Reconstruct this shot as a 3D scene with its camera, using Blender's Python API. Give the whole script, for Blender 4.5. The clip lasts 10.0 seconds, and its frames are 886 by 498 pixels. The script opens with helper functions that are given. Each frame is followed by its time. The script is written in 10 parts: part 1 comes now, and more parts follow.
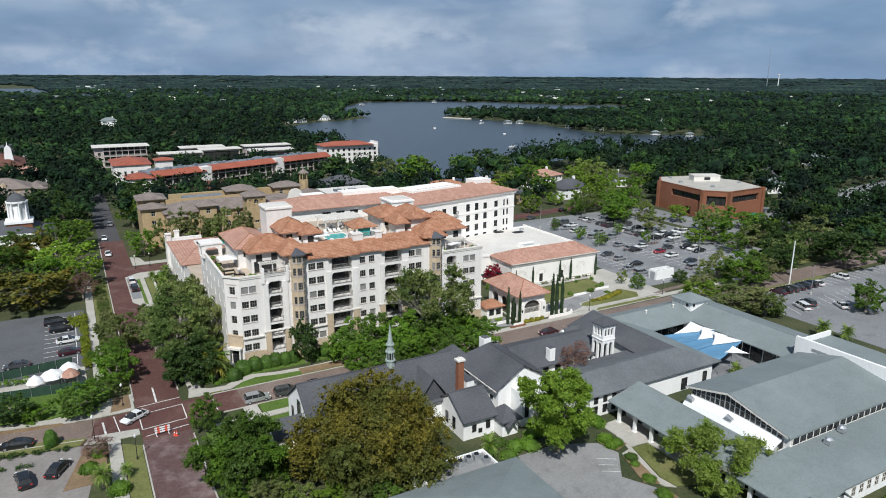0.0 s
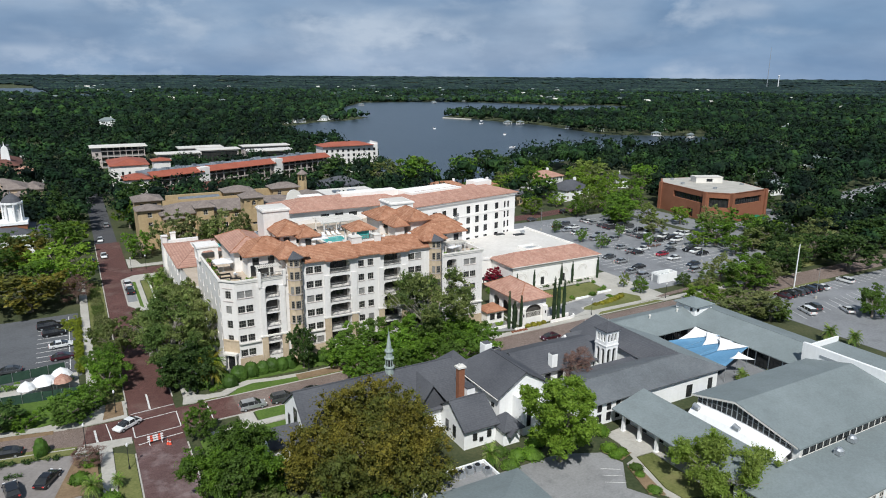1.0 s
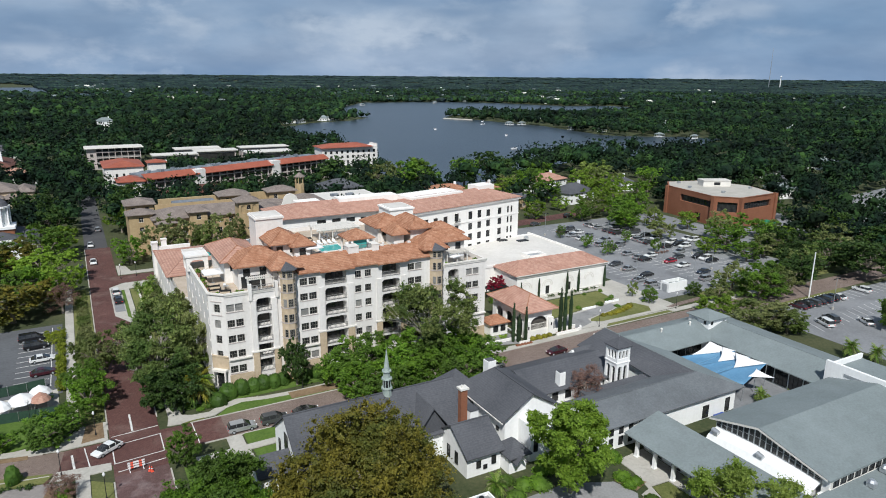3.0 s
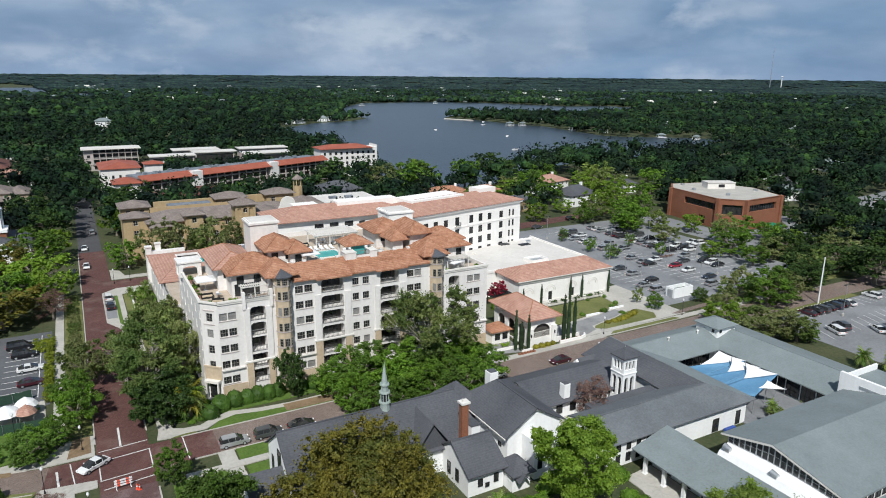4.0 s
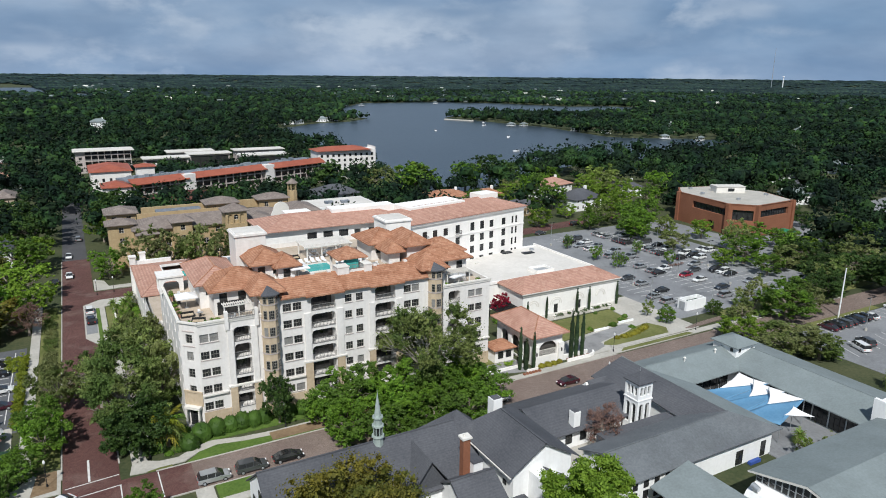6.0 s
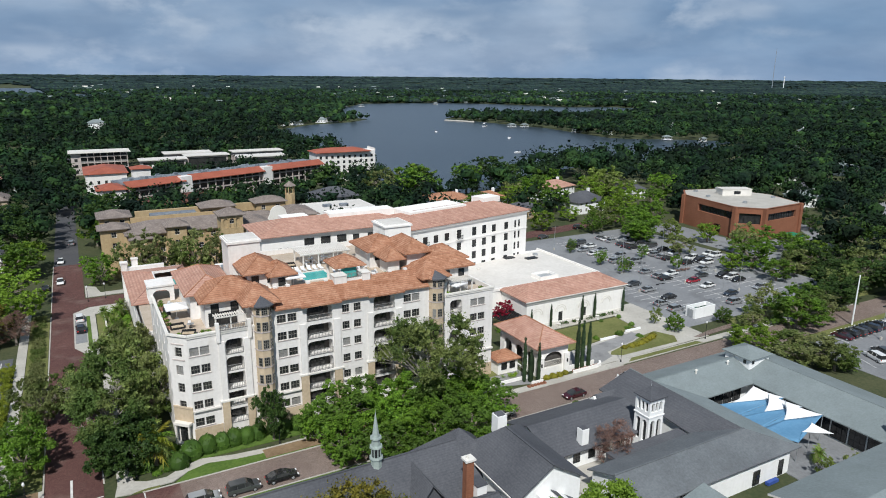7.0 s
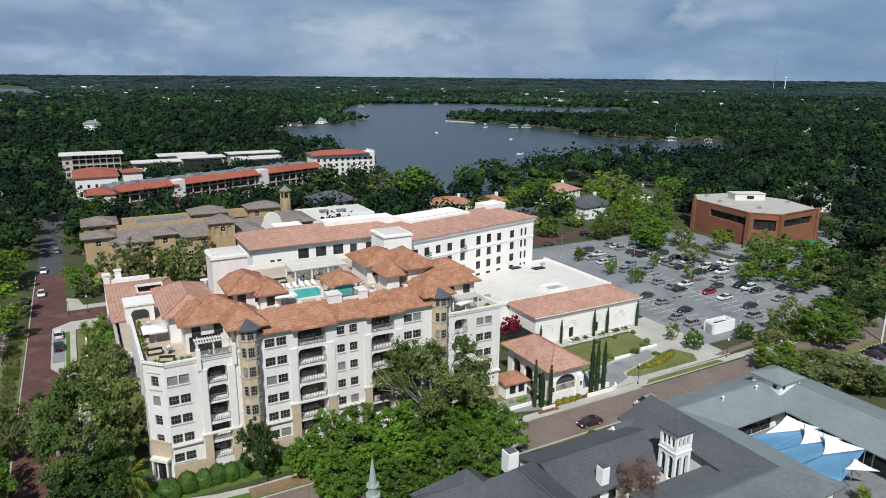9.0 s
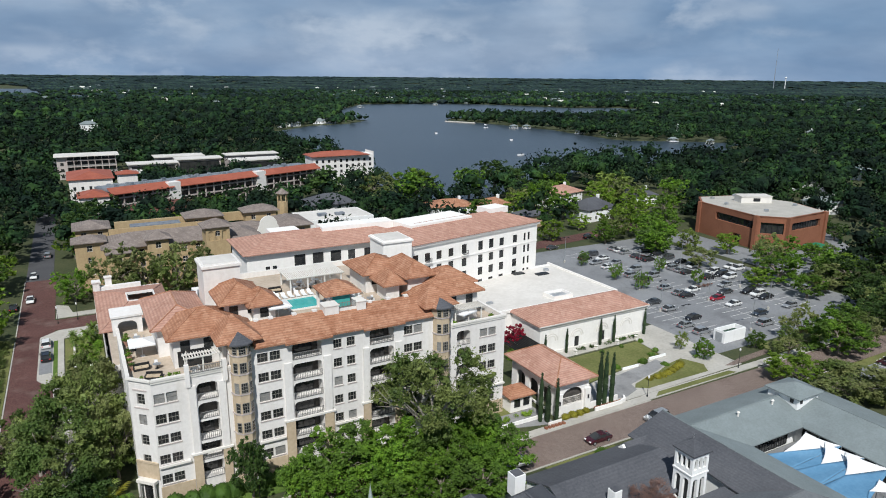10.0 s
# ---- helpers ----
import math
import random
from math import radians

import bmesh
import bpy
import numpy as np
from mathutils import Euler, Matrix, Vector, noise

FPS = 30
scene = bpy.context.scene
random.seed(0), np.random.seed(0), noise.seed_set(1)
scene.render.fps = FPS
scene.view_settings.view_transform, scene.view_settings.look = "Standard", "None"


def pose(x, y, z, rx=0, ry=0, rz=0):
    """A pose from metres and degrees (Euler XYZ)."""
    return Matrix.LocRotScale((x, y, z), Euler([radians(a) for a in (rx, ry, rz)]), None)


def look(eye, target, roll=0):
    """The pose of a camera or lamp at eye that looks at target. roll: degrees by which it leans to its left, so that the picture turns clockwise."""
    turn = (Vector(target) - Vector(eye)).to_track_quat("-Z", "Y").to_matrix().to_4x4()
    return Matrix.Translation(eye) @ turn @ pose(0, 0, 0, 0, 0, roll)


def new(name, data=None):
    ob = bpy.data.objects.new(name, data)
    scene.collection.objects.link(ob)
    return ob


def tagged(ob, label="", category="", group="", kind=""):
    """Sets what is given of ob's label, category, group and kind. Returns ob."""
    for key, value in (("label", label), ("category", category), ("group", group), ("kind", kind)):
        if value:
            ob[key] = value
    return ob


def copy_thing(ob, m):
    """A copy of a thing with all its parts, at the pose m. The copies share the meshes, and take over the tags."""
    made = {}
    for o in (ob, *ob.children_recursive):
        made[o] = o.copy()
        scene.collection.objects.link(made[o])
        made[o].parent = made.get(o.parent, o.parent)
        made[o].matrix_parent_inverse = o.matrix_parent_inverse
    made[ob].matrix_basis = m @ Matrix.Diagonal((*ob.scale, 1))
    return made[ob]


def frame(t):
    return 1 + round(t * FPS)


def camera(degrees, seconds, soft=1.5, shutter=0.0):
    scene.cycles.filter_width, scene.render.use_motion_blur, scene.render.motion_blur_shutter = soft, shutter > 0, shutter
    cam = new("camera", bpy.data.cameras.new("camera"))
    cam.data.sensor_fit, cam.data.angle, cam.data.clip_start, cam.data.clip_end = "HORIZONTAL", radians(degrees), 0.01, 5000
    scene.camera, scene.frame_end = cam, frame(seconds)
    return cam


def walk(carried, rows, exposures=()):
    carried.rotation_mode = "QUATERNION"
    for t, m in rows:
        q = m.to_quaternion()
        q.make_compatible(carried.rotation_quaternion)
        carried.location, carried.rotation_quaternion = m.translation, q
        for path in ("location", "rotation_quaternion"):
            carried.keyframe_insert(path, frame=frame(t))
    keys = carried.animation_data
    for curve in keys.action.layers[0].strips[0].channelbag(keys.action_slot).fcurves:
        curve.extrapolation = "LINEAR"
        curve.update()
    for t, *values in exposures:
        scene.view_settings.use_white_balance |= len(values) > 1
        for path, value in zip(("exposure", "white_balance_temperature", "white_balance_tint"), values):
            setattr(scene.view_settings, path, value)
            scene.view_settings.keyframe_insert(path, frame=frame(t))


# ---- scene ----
cam = camera(67.0, 10.0, soft=1.0)
PATH = [
    (0, (-13.118, -119.869, 58.667), (-12.181, -118.178, 58.156), 0.3),
    (0.5, (-12.553, -118.742, 58.659), (-11.616, -117.051, 58.148), 0.4),
    (1, (-11.918, -117.426, 58.644), (-10.98, -115.736, 58.134), 0.4),
    (1.5, (-11.18, -115.932, 58.654), (-10.241, -114.242, 58.143), 0.4),
    (2, (-10.338, -114.303, 58.672), (-9.398, -112.613, 58.163), 0.5),
    (2.5, (-9.433, -112.586, 58.734), (-8.495, -110.896, 58.224), 0.5),
    (4, (-6.28, -106.914, 58.928), (-5.344, -105.222, 58.418), 0.5),
    (4.5, (-5.216, -104.963, 58.96), (-4.279, -103.271, 58.45), 0.5),
    (5, (-3.994, -102.836, 59.026), (-3.058, -101.144, 58.516), 0.5),
    (5.5, (-2.708, -100.747, 59.096), (-1.773, -99.055, 58.585), 0.5),
    (7, (0.856, -93.78, 59.075), (1.791, -92.087, 58.566), 0.5),
    (7.5, (1.965, -91.451, 59.021), (2.9, -89.757, 58.512), 0.5),
    (8, (3.077, -89.064, 58.991), (4.012, -87.371, 58.484), 0.5),
    (8.5, (4.205, -86.728, 58.979), (5.141, -85.034, 58.471), 0.5),
    (9, (5.302, -84.308, 58.985), (6.237, -82.615, 58.477), 0.5),
    (9.5, (6.361, -81.913, 58.992), (7.297, -80.221, 58.485), 0.5),
    (10, (7.506, -79.476, 58.987), (8.443, -77.783, 58.479), 0.5),
]
walk(cam, [(t, look(eye, aim, roll)) for t, eye, aim, roll in PATH], exposures=[(0, 0.0), (5, 0.0), (8, -0.02), (10, -0.04)])

# ---- light ----
SUN_TO = Vector((-0.57, -0.90, 1.22)).normalized()
world = bpy.data.worlds.new("world")
scene.world = world
world.use_nodes = True
wn, wl = world.node_tree.nodes, world.node_tree.links
wn.clear()
w_out = wn.new("ShaderNodeOutputWorld")
w_bg = wn.new("ShaderNodeBackground")
w_sky = wn.new("ShaderNodeTexSky")
w_sky.sky_type = "NISHITA"
w_sky.sun_disc = False
w_sky.sun_elevation = math.asin(SUN_TO.z)
w_sky.sun_rotation = math.atan2(SUN_TO.x, SUN_TO.y)
w_sky.air_density, w_sky.dust_density = 1.2, 1.5
w_co = wn.new("ShaderNodeTexCoord")
w_sep = wn.new("ShaderNodeSeparateXYZ")
wl.new(w_co.outputs["Generated"], w_sep.inputs[0])


def wmath(op, a, b):
    n = wn.new("ShaderNodeMath")
    n.operation = op
    for k, v in enumerate((a, b)):
        if isinstance(v, (int, float)):
            n.inputs[k].default_value = v
        else:
            wl.new(v, n.inputs[k])
    return n.outputs[0]


def cloud_noise(sx, sz, scale, detail, rough, distortion):
    v = wn.new("ShaderNodeCombineXYZ")
    wl.new(wmath("MULTIPLY", w_sep.outputs[0], sx), v.inputs[0])
    wl.new(wmath("MULTIPLY", w_sep.outputs[1], sx), v.inputs[1])
    wl.new(wmath("MULTIPLY", w_sep.outputs[2], sz), v.inputs[2])
    n = wn.new("ShaderNodeTexNoise")
    n.inputs["Scale"].default_value, n.inputs["Detail"].default_value = scale, detail
    n.inputs["Roughness"].default_value, n.inputs["Distortion"].default_value = rough, distortion
    wl.new(v.outputs[0], n.inputs["Vector"])
    return n.outputs["Fac"]


def sky_ramp(fac, stops):
    r = wn.new("ShaderNodeValToRGB")
    r.color_ramp.elements[0].position, r.color_ramp.elements[1].position = stops[0][0], stops[-1][0]
    r.color_ramp.elements[0].color, r.color_ramp.elements[1].color = (*stops[0][1], 1), (*stops[-1][1], 1)
    for p, c in stops[1:-1]:
        r.color_ramp.elements.new(p).color = (*c, 1)
    wl.new(fac, r.inputs["Fac"])
    return r.outputs[0]


def sky_mix(fac, x, y, mode="MIX"):
    m = wn.new("ShaderNodeMix")
    m.data_type, m.blend_type = "RGBA", mode
    for k, v in (("Factor", fac), ("A", x), ("B", y)):
        if isinstance(v, (int, float)):
            m.inputs[k].default_value = v
        elif isinstance(v, tuple):
            m.inputs[k].default_value = (*v, 1)
        else:
            wl.new(v, m.inputs[k])
    return m.outputs["Result"]


# broken cloud: broad grey banks with blue between them, small bright puffs on their edges
w_banks = sky_ramp(cloud_noise(1.5, 4.6, 2.4, 6, 0.5, 0.2), [(0.33, (2.0, 3.5, 5.9)), (0.46, (2.75, 4.2, 6.5)), (0.57, (3.35, 4.7, 6.85)), (0.70, (4.1, 5.4, 7.5))])
w_puffs = sky_ramp(cloud_noise(2.2, 4.4, 4.6, 8, 0.55, 0.0), [(0.47, (0, 0, 0)), (0.64, (1, 1, 1))])
w_where = sky_ramp(cloud_noise(1.0, 4.0, 3.1, 3, 0.5, 0.0), [(0.42, (0, 0, 0)), (0.58, (1, 1, 1))])
w_shade = sky_ramp(cloud_noise(2.0, 5.6, 3.8, 6, 0.5, 0.1), [(0.36, (0.84, 0.87, 0.90)), (0.62, (1.09, 1.08, 1.06))])
w_clouds = sky_mix(sky_mix(1.0, w_puffs, w_where, "MULTIPLY"), sky_mix(1.0, w_banks, w_shade, "MULTIPLY"), (5.6, 6.8, 8.6))
wl.new(sky_mix(0.9, w_sky.outputs[0], w_clouds), w_bg.inputs["Color"])
# a clear sky pales towards the horizon and deepens overhead
w_fall = wn.new("ShaderNodeMapRange")
w_fall.inputs["From Min"].default_value, w_fall.inputs["From Max"].default_value = 0.0, 0.5
w_fall.inputs["To Min"].default_value, w_fall.inputs["To Max"].default_value = 0.086, 0.050
wl.new(w_sep.outputs[2], w_fall.inputs["Value"])
wl.new(w_fall.outputs[0], w_bg.inputs["Strength"])
wl.new(w_bg.outputs[0], w_out.inputs["Surface"])

sun = new("sun", bpy.data.lights.new("sun", "SUN"))
sun.data.energy, sun.data.angle, sun.data.color = 4.5, radians(0.6), (0.985, 0.99, 0.968)
sun.matrix_world = look(SUN_TO * 300, (0, 0, 0))

# ---- materials ----
def ramp(nt, fac, c0, c1, p0=0.3, p1=0.7):
    r = nt.nodes.new("ShaderNodeValToRGB")
    r.color_ramp.elements[0].position, r.color_ramp.elements[1].position = p0, p1
    r.color_ramp.elements[0].color, r.color_ramp.elements[1].color = (*c0, 1), (*c1, 1)
    nt.links.new(fac, r.inputs["Fac"])
    return r.outputs[0]


def mixc(nt, fac, a, b, mode="MIX"):
    m = nt.nodes.new("ShaderNodeMix")
    m.data_type, m.blend_type = "RGBA", mode
    for sock, v in (("Factor", fac), ("A", a), ("B", b)):
        if isinstance(v, (int, float)):
            m.inputs[sock].default_value = v
        elif isinstance(v, tuple):
            m.inputs[sock].default_value = (*v, 1)
        else:
            nt.links.new(v, m.inputs[sock])
    return m.outputs["Result"]


def noisef(nt, co, scale, detail=4, rough=0.55):
    n = nt.nodes.new("ShaderNodeTexNoise")
    n.inputs["Scale"].default_value, n.inputs["Detail"].default_value = scale, detail
    n.inputs["Roughness"].default_value = rough
    nt.links.new(co, n.inputs["Vector"])
    return n.outputs["Fac"]


def material(name, c0, c1, big=0.15, fine=3.0, rough=0.85, bump=0.15, metal=0.0, extra=None, spec=0.3):
    """Base colour that wanders between c0 and c1 at two scales, with fine relief."""
    m = bpy.data.materials.new(name)
    m.use_nodes = True
    nt = m.node_tree
    b = nt.nodes["Principled BSDF"]
    geo = nt.nodes.new("ShaderNodeNewGeometry")
    co = geo.outputs["Position"]
    f = nt.nodes.new("ShaderNodeMath")
    f.operation = "MULTIPLY_ADD"
    f.inputs[1].default_value = 0.55
    nt.links.new(noisef(nt, co, big, 5), f.inputs[0])
    half = nt.nodes.new("ShaderNodeMath")
    half.operation = "MULTIPLY"
    half.inputs[1].default_value = 0.45
    nt.links.new(noisef(nt, co, fine, 3), half.inputs[0])
    nt.links.new(half.outputs[0], f.inputs[2])
    col = ramp(nt, f.outputs[0], c0, c1, 0.36, 0.64)
    if extra:
        col = extra(nt, co, geo, col)
    nt.links.new(col, b.inputs["Base Color"])
    b.inputs["Roughness"].default_value, b.inputs["Metallic"].default_value = rough, metal
    b.inputs["Specular IOR Level"].default_value = spec
    if bump:
        bp = nt.nodes.new("ShaderNodeBump")
        bp.inputs["Strength"].default_value, bp.inputs["Distance"].default_value = bump, 0.05
        nt.links.new(noisef(nt, co, fine * 3, 3), bp.inputs["Height"])
        nt.links.new(bp.outputs[0], b.inputs["Normal"])
    return m


def courses(step, dark, amount, axis="Z"):
    """Thin darker lines at even heights: the courses of a tiled or shingled roof."""
    def go(nt, co, geo, col):
        w = nt.nodes.new("ShaderNodeTexWave")
        w.bands_direction = axis
        w.inputs["Scale"].default_value = 0.314 / step
        w.inputs["Distortion"].default_value, w.inputs["Detail"].default_value = 1.2, 2
        w.inputs["Detail Scale"].default_value = 1.5
        nt.links.new(co, w.inputs["Vector"])
        f = nt.nodes.new("ShaderNodeMath")
        f.operation = "MULTIPLY"
        f.inputs[1].default_value = amount
        nt.links.new(w.outputs["Fac"], f.inputs[0])
        return mixc(nt, f.outputs[0], col, dark)
    return go


def tiles(dark, pale):
    """Clay tiles: courses, plus single tiles fired lighter or darker."""
    base = courses(0.21, dark, 0.35)
    def go(nt, co, geo, col):
        v = nt.nodes.new("ShaderNodeTexVoronoi")
        v.inputs["Scale"].default_value = 1.6
        nt.links.new(co, v.inputs["Vector"])
        sep = nt.nodes.new("ShaderNodeSeparateColor")
        nt.links.new(v.outputs["Color"], sep.inputs[0])
        f = nt.nodes.new("ShaderNodeMapRange")
        f.inputs["From Min"].default_value, f.inputs["From Max"].default_value = 0.55, 1.0
        f.inputs["To Max"].default_value = 0.55
        nt.links.new(sep.outputs[0], f.inputs["Value"])
        return base(nt, co, geo, mixc(nt, f.outputs[0], col, pale))
    return go


def pavers(scale, dark):
    """Small bricks with sunk joints."""
    def go(nt, co, geo, col):
        br = nt.nodes.new("ShaderNodeTexBrick")
        br.inputs["Scale"].default_value = scale
        br.inputs["Color1"].default_value, br.inputs["Color2"].default_value = (0.75, 0.75, 0.75, 1), (1.2, 1.15, 1.1, 1)
        br.inputs["Mortar"].default_value = (*dark, 1)
        br.inputs["Mortar Size"].default_value = 0.03
        nt.links.new(co, br.inputs["Vector"])
        return mixc(nt, 0.8, col, br.outputs["Color"], "MULTIPLY")
    return go


def stained(color, scale, lo, hi, amount):
    """Stains and wear with ragged outlines."""
    def go(nt, co, geo, col):
        f = nt.nodes.new("ShaderNodeMapRange")
        f.inputs["From Min"].default_value, f.inputs["From Max"].default_value = lo, hi
        f.inputs["To Max"].default_value = amount
        nt.links.new(noisef(nt, co, scale, 8, 0.65), f.inputs["Value"])
        return mixc(nt, f.outputs[0], col, color)
    return go


def streaked(color, amount):
    """Rain streaks down a rendered wall: stretched noise."""
    def go(nt, co, geo, col):
        mp = nt.nodes.new("ShaderNodeMapping")
        mp.inputs["Scale"].default_value = (1.3, 1.3, 0.12)
        nt.links.new(co, mp.inputs["Vector"])
        f = nt.nodes.new("ShaderNodeMapRange")
        f.inputs["From Min"].default_value, f.inputs["From Max"].default_value = 0.48, 0.8
        f.inputs["To Max"].default_value = amount
        nt.links.new(noisef(nt, mp.outputs[0], 1.0, 6, 0.6), f.inputs["Value"])
        return mixc(nt, f.outputs[0], col, color)
    return go


def leaf_material(name, dark, light, trans=0.25, other=None):
    m = bpy.data.materials.new(name)
    m.use_nodes = True
    nt = m.node_tree
    b = nt.nodes["Principled BSDF"]
    out = nt.nodes["Material Output"]
    geo = nt.nodes.new("ShaderNodeNewGeometry")
    oi = nt.nodes.new("ShaderNodeObjectInfo")
    big = noisef(nt, geo.outputs["Position"], 0.5, 3, 0.6)
    f = nt.nodes.new("ShaderNodeMath")
    f.operation = "MULTIPLY_ADD"
    f.inputs[1].default_value = 0.42
    nt.links.new(geo.outputs["Random Per Island"], f.inputs[0])
    nt.links.new(big, f.inputs[2])
    col = ramp(nt, f.outputs[0], dark, light, 0.40, 0.92)
    if other is not None:
        turn = ramp(nt, noisef(nt, geo.outputs["Position"], 0.13, 3, 0.6), (0, 0, 0), (1, 1, 1), 0.42, 0.62)
        col = mixc(nt, turn, col, ramp(nt, f.outputs[0], tuple(k * 0.55 for k in other), other, 0.40, 0.92))
    hs = nt.nodes.new("ShaderNodeHueSaturation")
    mr = nt.nodes.new("ShaderNodeMapRange")
    mr.inputs["To Min"].default_value, mr.inputs["To Max"].default_value = 0.75, 1.25
    nt.links.new(oi.outputs["Random"], mr.inputs["Value"])
    nt.links.new(mr.outputs[0], hs.inputs["Value"])
    nt.links.new(col, hs.inputs["Color"])
    nt.links.new(hs.outputs[0], b.inputs["Base Color"])
    b.inputs["Roughness"].default_value = 0.55
    b.inputs["Specular IOR Level"].default_value = 0.25
    t = nt.nodes.new("ShaderNodeBsdfTranslucent")
    nt.links.new(hs.outputs[0], t.inputs["Color"])
    mx = nt.nodes.new("ShaderNodeMixShader")
    mx.inputs[0].default_value = trans
    nt.links.new(b.outputs[0], mx.inputs[1])
    nt.links.new(t.outputs[0], mx.inputs[2])
    nt.links.new(mx.outputs[0], out.inputs["Surface"])
    return m


STUCCO = material("cream_stucco", (0.69, 0.66, 0.63), (0.80, 0.772, 0.742), 0.12, 2.0, 0.9, 0.2, extra=streaked((0.52, 0.47, 0.40), 0.35))
WHITE = material("white_stucco", (0.80, 0.80, 0.79), (0.88, 0.88, 0.87), 0.12, 2.0, 0.9, 0.15, extra=streaked((0.6, 0.58, 0.54), 0.25))
TAN = material("tan_stucco", (0.46, 0.36, 0.25), (0.58, 0.47, 0.34), 0.2, 2.0, 0.9, 0.2, extra=streaked((0.33, 0.25, 0.17), 0.3))
OCHRE = material("ochre_stucco", (0.37, 0.265, 0.145), (0.48, 0.365, 0.215), 0.2, 2.0, 0.9, 0.2, extra=streaked((0.24, 0.16, 0.09), 0.4))
TRIM = material("pale_trim", (0.66, 0.63, 0.58), (0.76, 0.73, 0.68), 0.3, 3.0, 0.8, 0.1)
TILE = material("clay_tile", (0.28, 0.118, 0.062), (0.48, 0.245, 0.15), 0.5, 2.6, 0.8, 0.5, extra=tiles((0.13, 0.05, 0.03), (0.54, 0.31, 0.20)))
TILE_PINK = material("weathered_clay_tile", (0.36, 0.19, 0.14), (0.52, 0.30, 0.23), 0.3, 2.0, 0.85, 0.5, extra=tiles((0.2, 0.1, 0.07), (0.58, 0.38, 0.3)))
TILE_RED = material("red_metal_roof", (0.27, 0.075, 0.045), (0.39, 0.12, 0.075), 0.15, 1.0, 0.6, 0.2)
TILE_GREY = material("grey_brown_tile", (0.17, 0.14, 0.125), (0.27, 0.225, 0.20), 0.3, 2.0, 0.9, 0.5, extra=tiles((0.1, 0.08, 0.07), (0.33, 0.28, 0.25)))
SLATE = material("dark_shingle", (0.066, 0.069, 0.079), (0.115, 0.118, 0.13), 0.12, 3.0, 0.88, 0.4, extra=courses(0.2, (0.05, 0.052, 0.06), 0.22))
SHINGLE = material("grey_shingle", (0.168, 0.198, 0.20), (0.228, 0.264, 0.268), 0.09, 3.0, 0.9, 0.4, extra=stained((0.14, 0.155, 0.158), 0.35, 0.45, 0.75, 0.4))
SHINGLE_OLD = material("old_grey_shingle", (0.10, 0.11, 0.12), (0.165, 0.178, 0.188), 0.09, 3.0, 0.9, 0.4, extra=stained((0.09, 0.095, 0.10), 0.3, 0.45, 0.75, 0.5))
MEMBRANE = material("white_membrane", (0.56, 0.53, 0.49), (0.69, 0.66, 0.62), 0.08, 1.0, 0.8, 0.05, extra=stained((0.45, 0.42, 0.38), 0.25, 0.52, 0.8, 0.5))
DECK = material("sandstone_paving", (0.40, 0.325, 0.25), (0.52, 0.435, 0.35), 0.3, 2.0, 0.85, 0.1)
ASPHALT = material("worn_asphalt", (0.185, 0.19, 0.198), (0.26, 0.266, 0.275), 0.05, 2.0, 0.92, 0.25, extra=stained((0.10, 0.10, 0.105), 0.12, 0.5, 0.75, 0.7))
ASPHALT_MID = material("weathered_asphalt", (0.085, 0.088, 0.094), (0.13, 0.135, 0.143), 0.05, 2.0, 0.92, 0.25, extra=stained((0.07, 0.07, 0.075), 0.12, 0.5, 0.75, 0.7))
ASPHALT_DARK = material("dark_asphalt", (0.055, 0.055, 0.06), (0.09, 0.09, 0.095), 0.05, 2.0, 0.92, 0.25, extra=stained((0.13, 0.13, 0.13), 0.12, 0.5, 0.75, 0.6))
BRICKROAD = material("red_brick_paving", (0.098, 0.046, 0.042), (0.155, 0.077, 0.068), 0.10, 1.5, 0.88, 0.3, extra=lambda nt, co, geo, col: stained((0.25, 0.19, 0.16), 0.16, 0.52, 0.78, 0.55)(nt, co, geo, pavers(4.0, (0.4, 0.38, 0.36))(nt, co, geo, col)))
BRICKWORN = material("worn_red_brick_paving", (0.115, 0.068, 0.066), (0.175, 0.108, 0.104), 0.10, 1.5, 0.88, 0.3, extra=lambda nt, co, geo, col: stained((0.31, 0.25, 0.245), 0.22, 0.48, 0.72, 0.75)(nt, co, geo, pavers(4.0, (0.4, 0.38, 0.36))(nt, co, geo, col)))
BRICKTAN = material("brown_brick_paving", (0.19, 0.145, 0.125), (0.275, 0.218, 0.192), 0.10, 1.5, 0.88, 0.3, extra=lambda nt, co, geo, col: stained((0.13, 0.085, 0.07), 0.16, 0.5, 0.78, 0.55)(nt, co, geo, pavers(4.0, (0.4, 0.38, 0.36))(nt, co, geo, col)))
BRICKWALL = material("red_brick_wall", (0.215, 0.086, 0.046), (0.31, 0.132, 0.075), 0.15, 3.0, 0.9, 0.3, extra=courses(0.3, (0.2, 0.08, 0.05), 0.5))
PINKCONC = material("pinkish_concrete", (0.20, 0.18, 0.168), (0.29, 0.265, 0.25), 0.2, 2.0, 0.9, 0.15, extra=stained((0.15, 0.13, 0.12), 0.25, 0.5, 0.75, 0.6))
BRONZE = material("bronze_frames", (0.20, 0.19, 0.17), (0.29, 0.275, 0.25), 0.5, 4.0, 0.5, 0.0)
CONCRETE = material("pale_concrete", (0.37, 0.35, 0.31), (0.51, 0.485, 0.44), 0.25, 2.0, 0.9, 0.15, extra=stained((0.3, 0.27, 0.23), 0.5, 0.5, 0.75, 0.6))
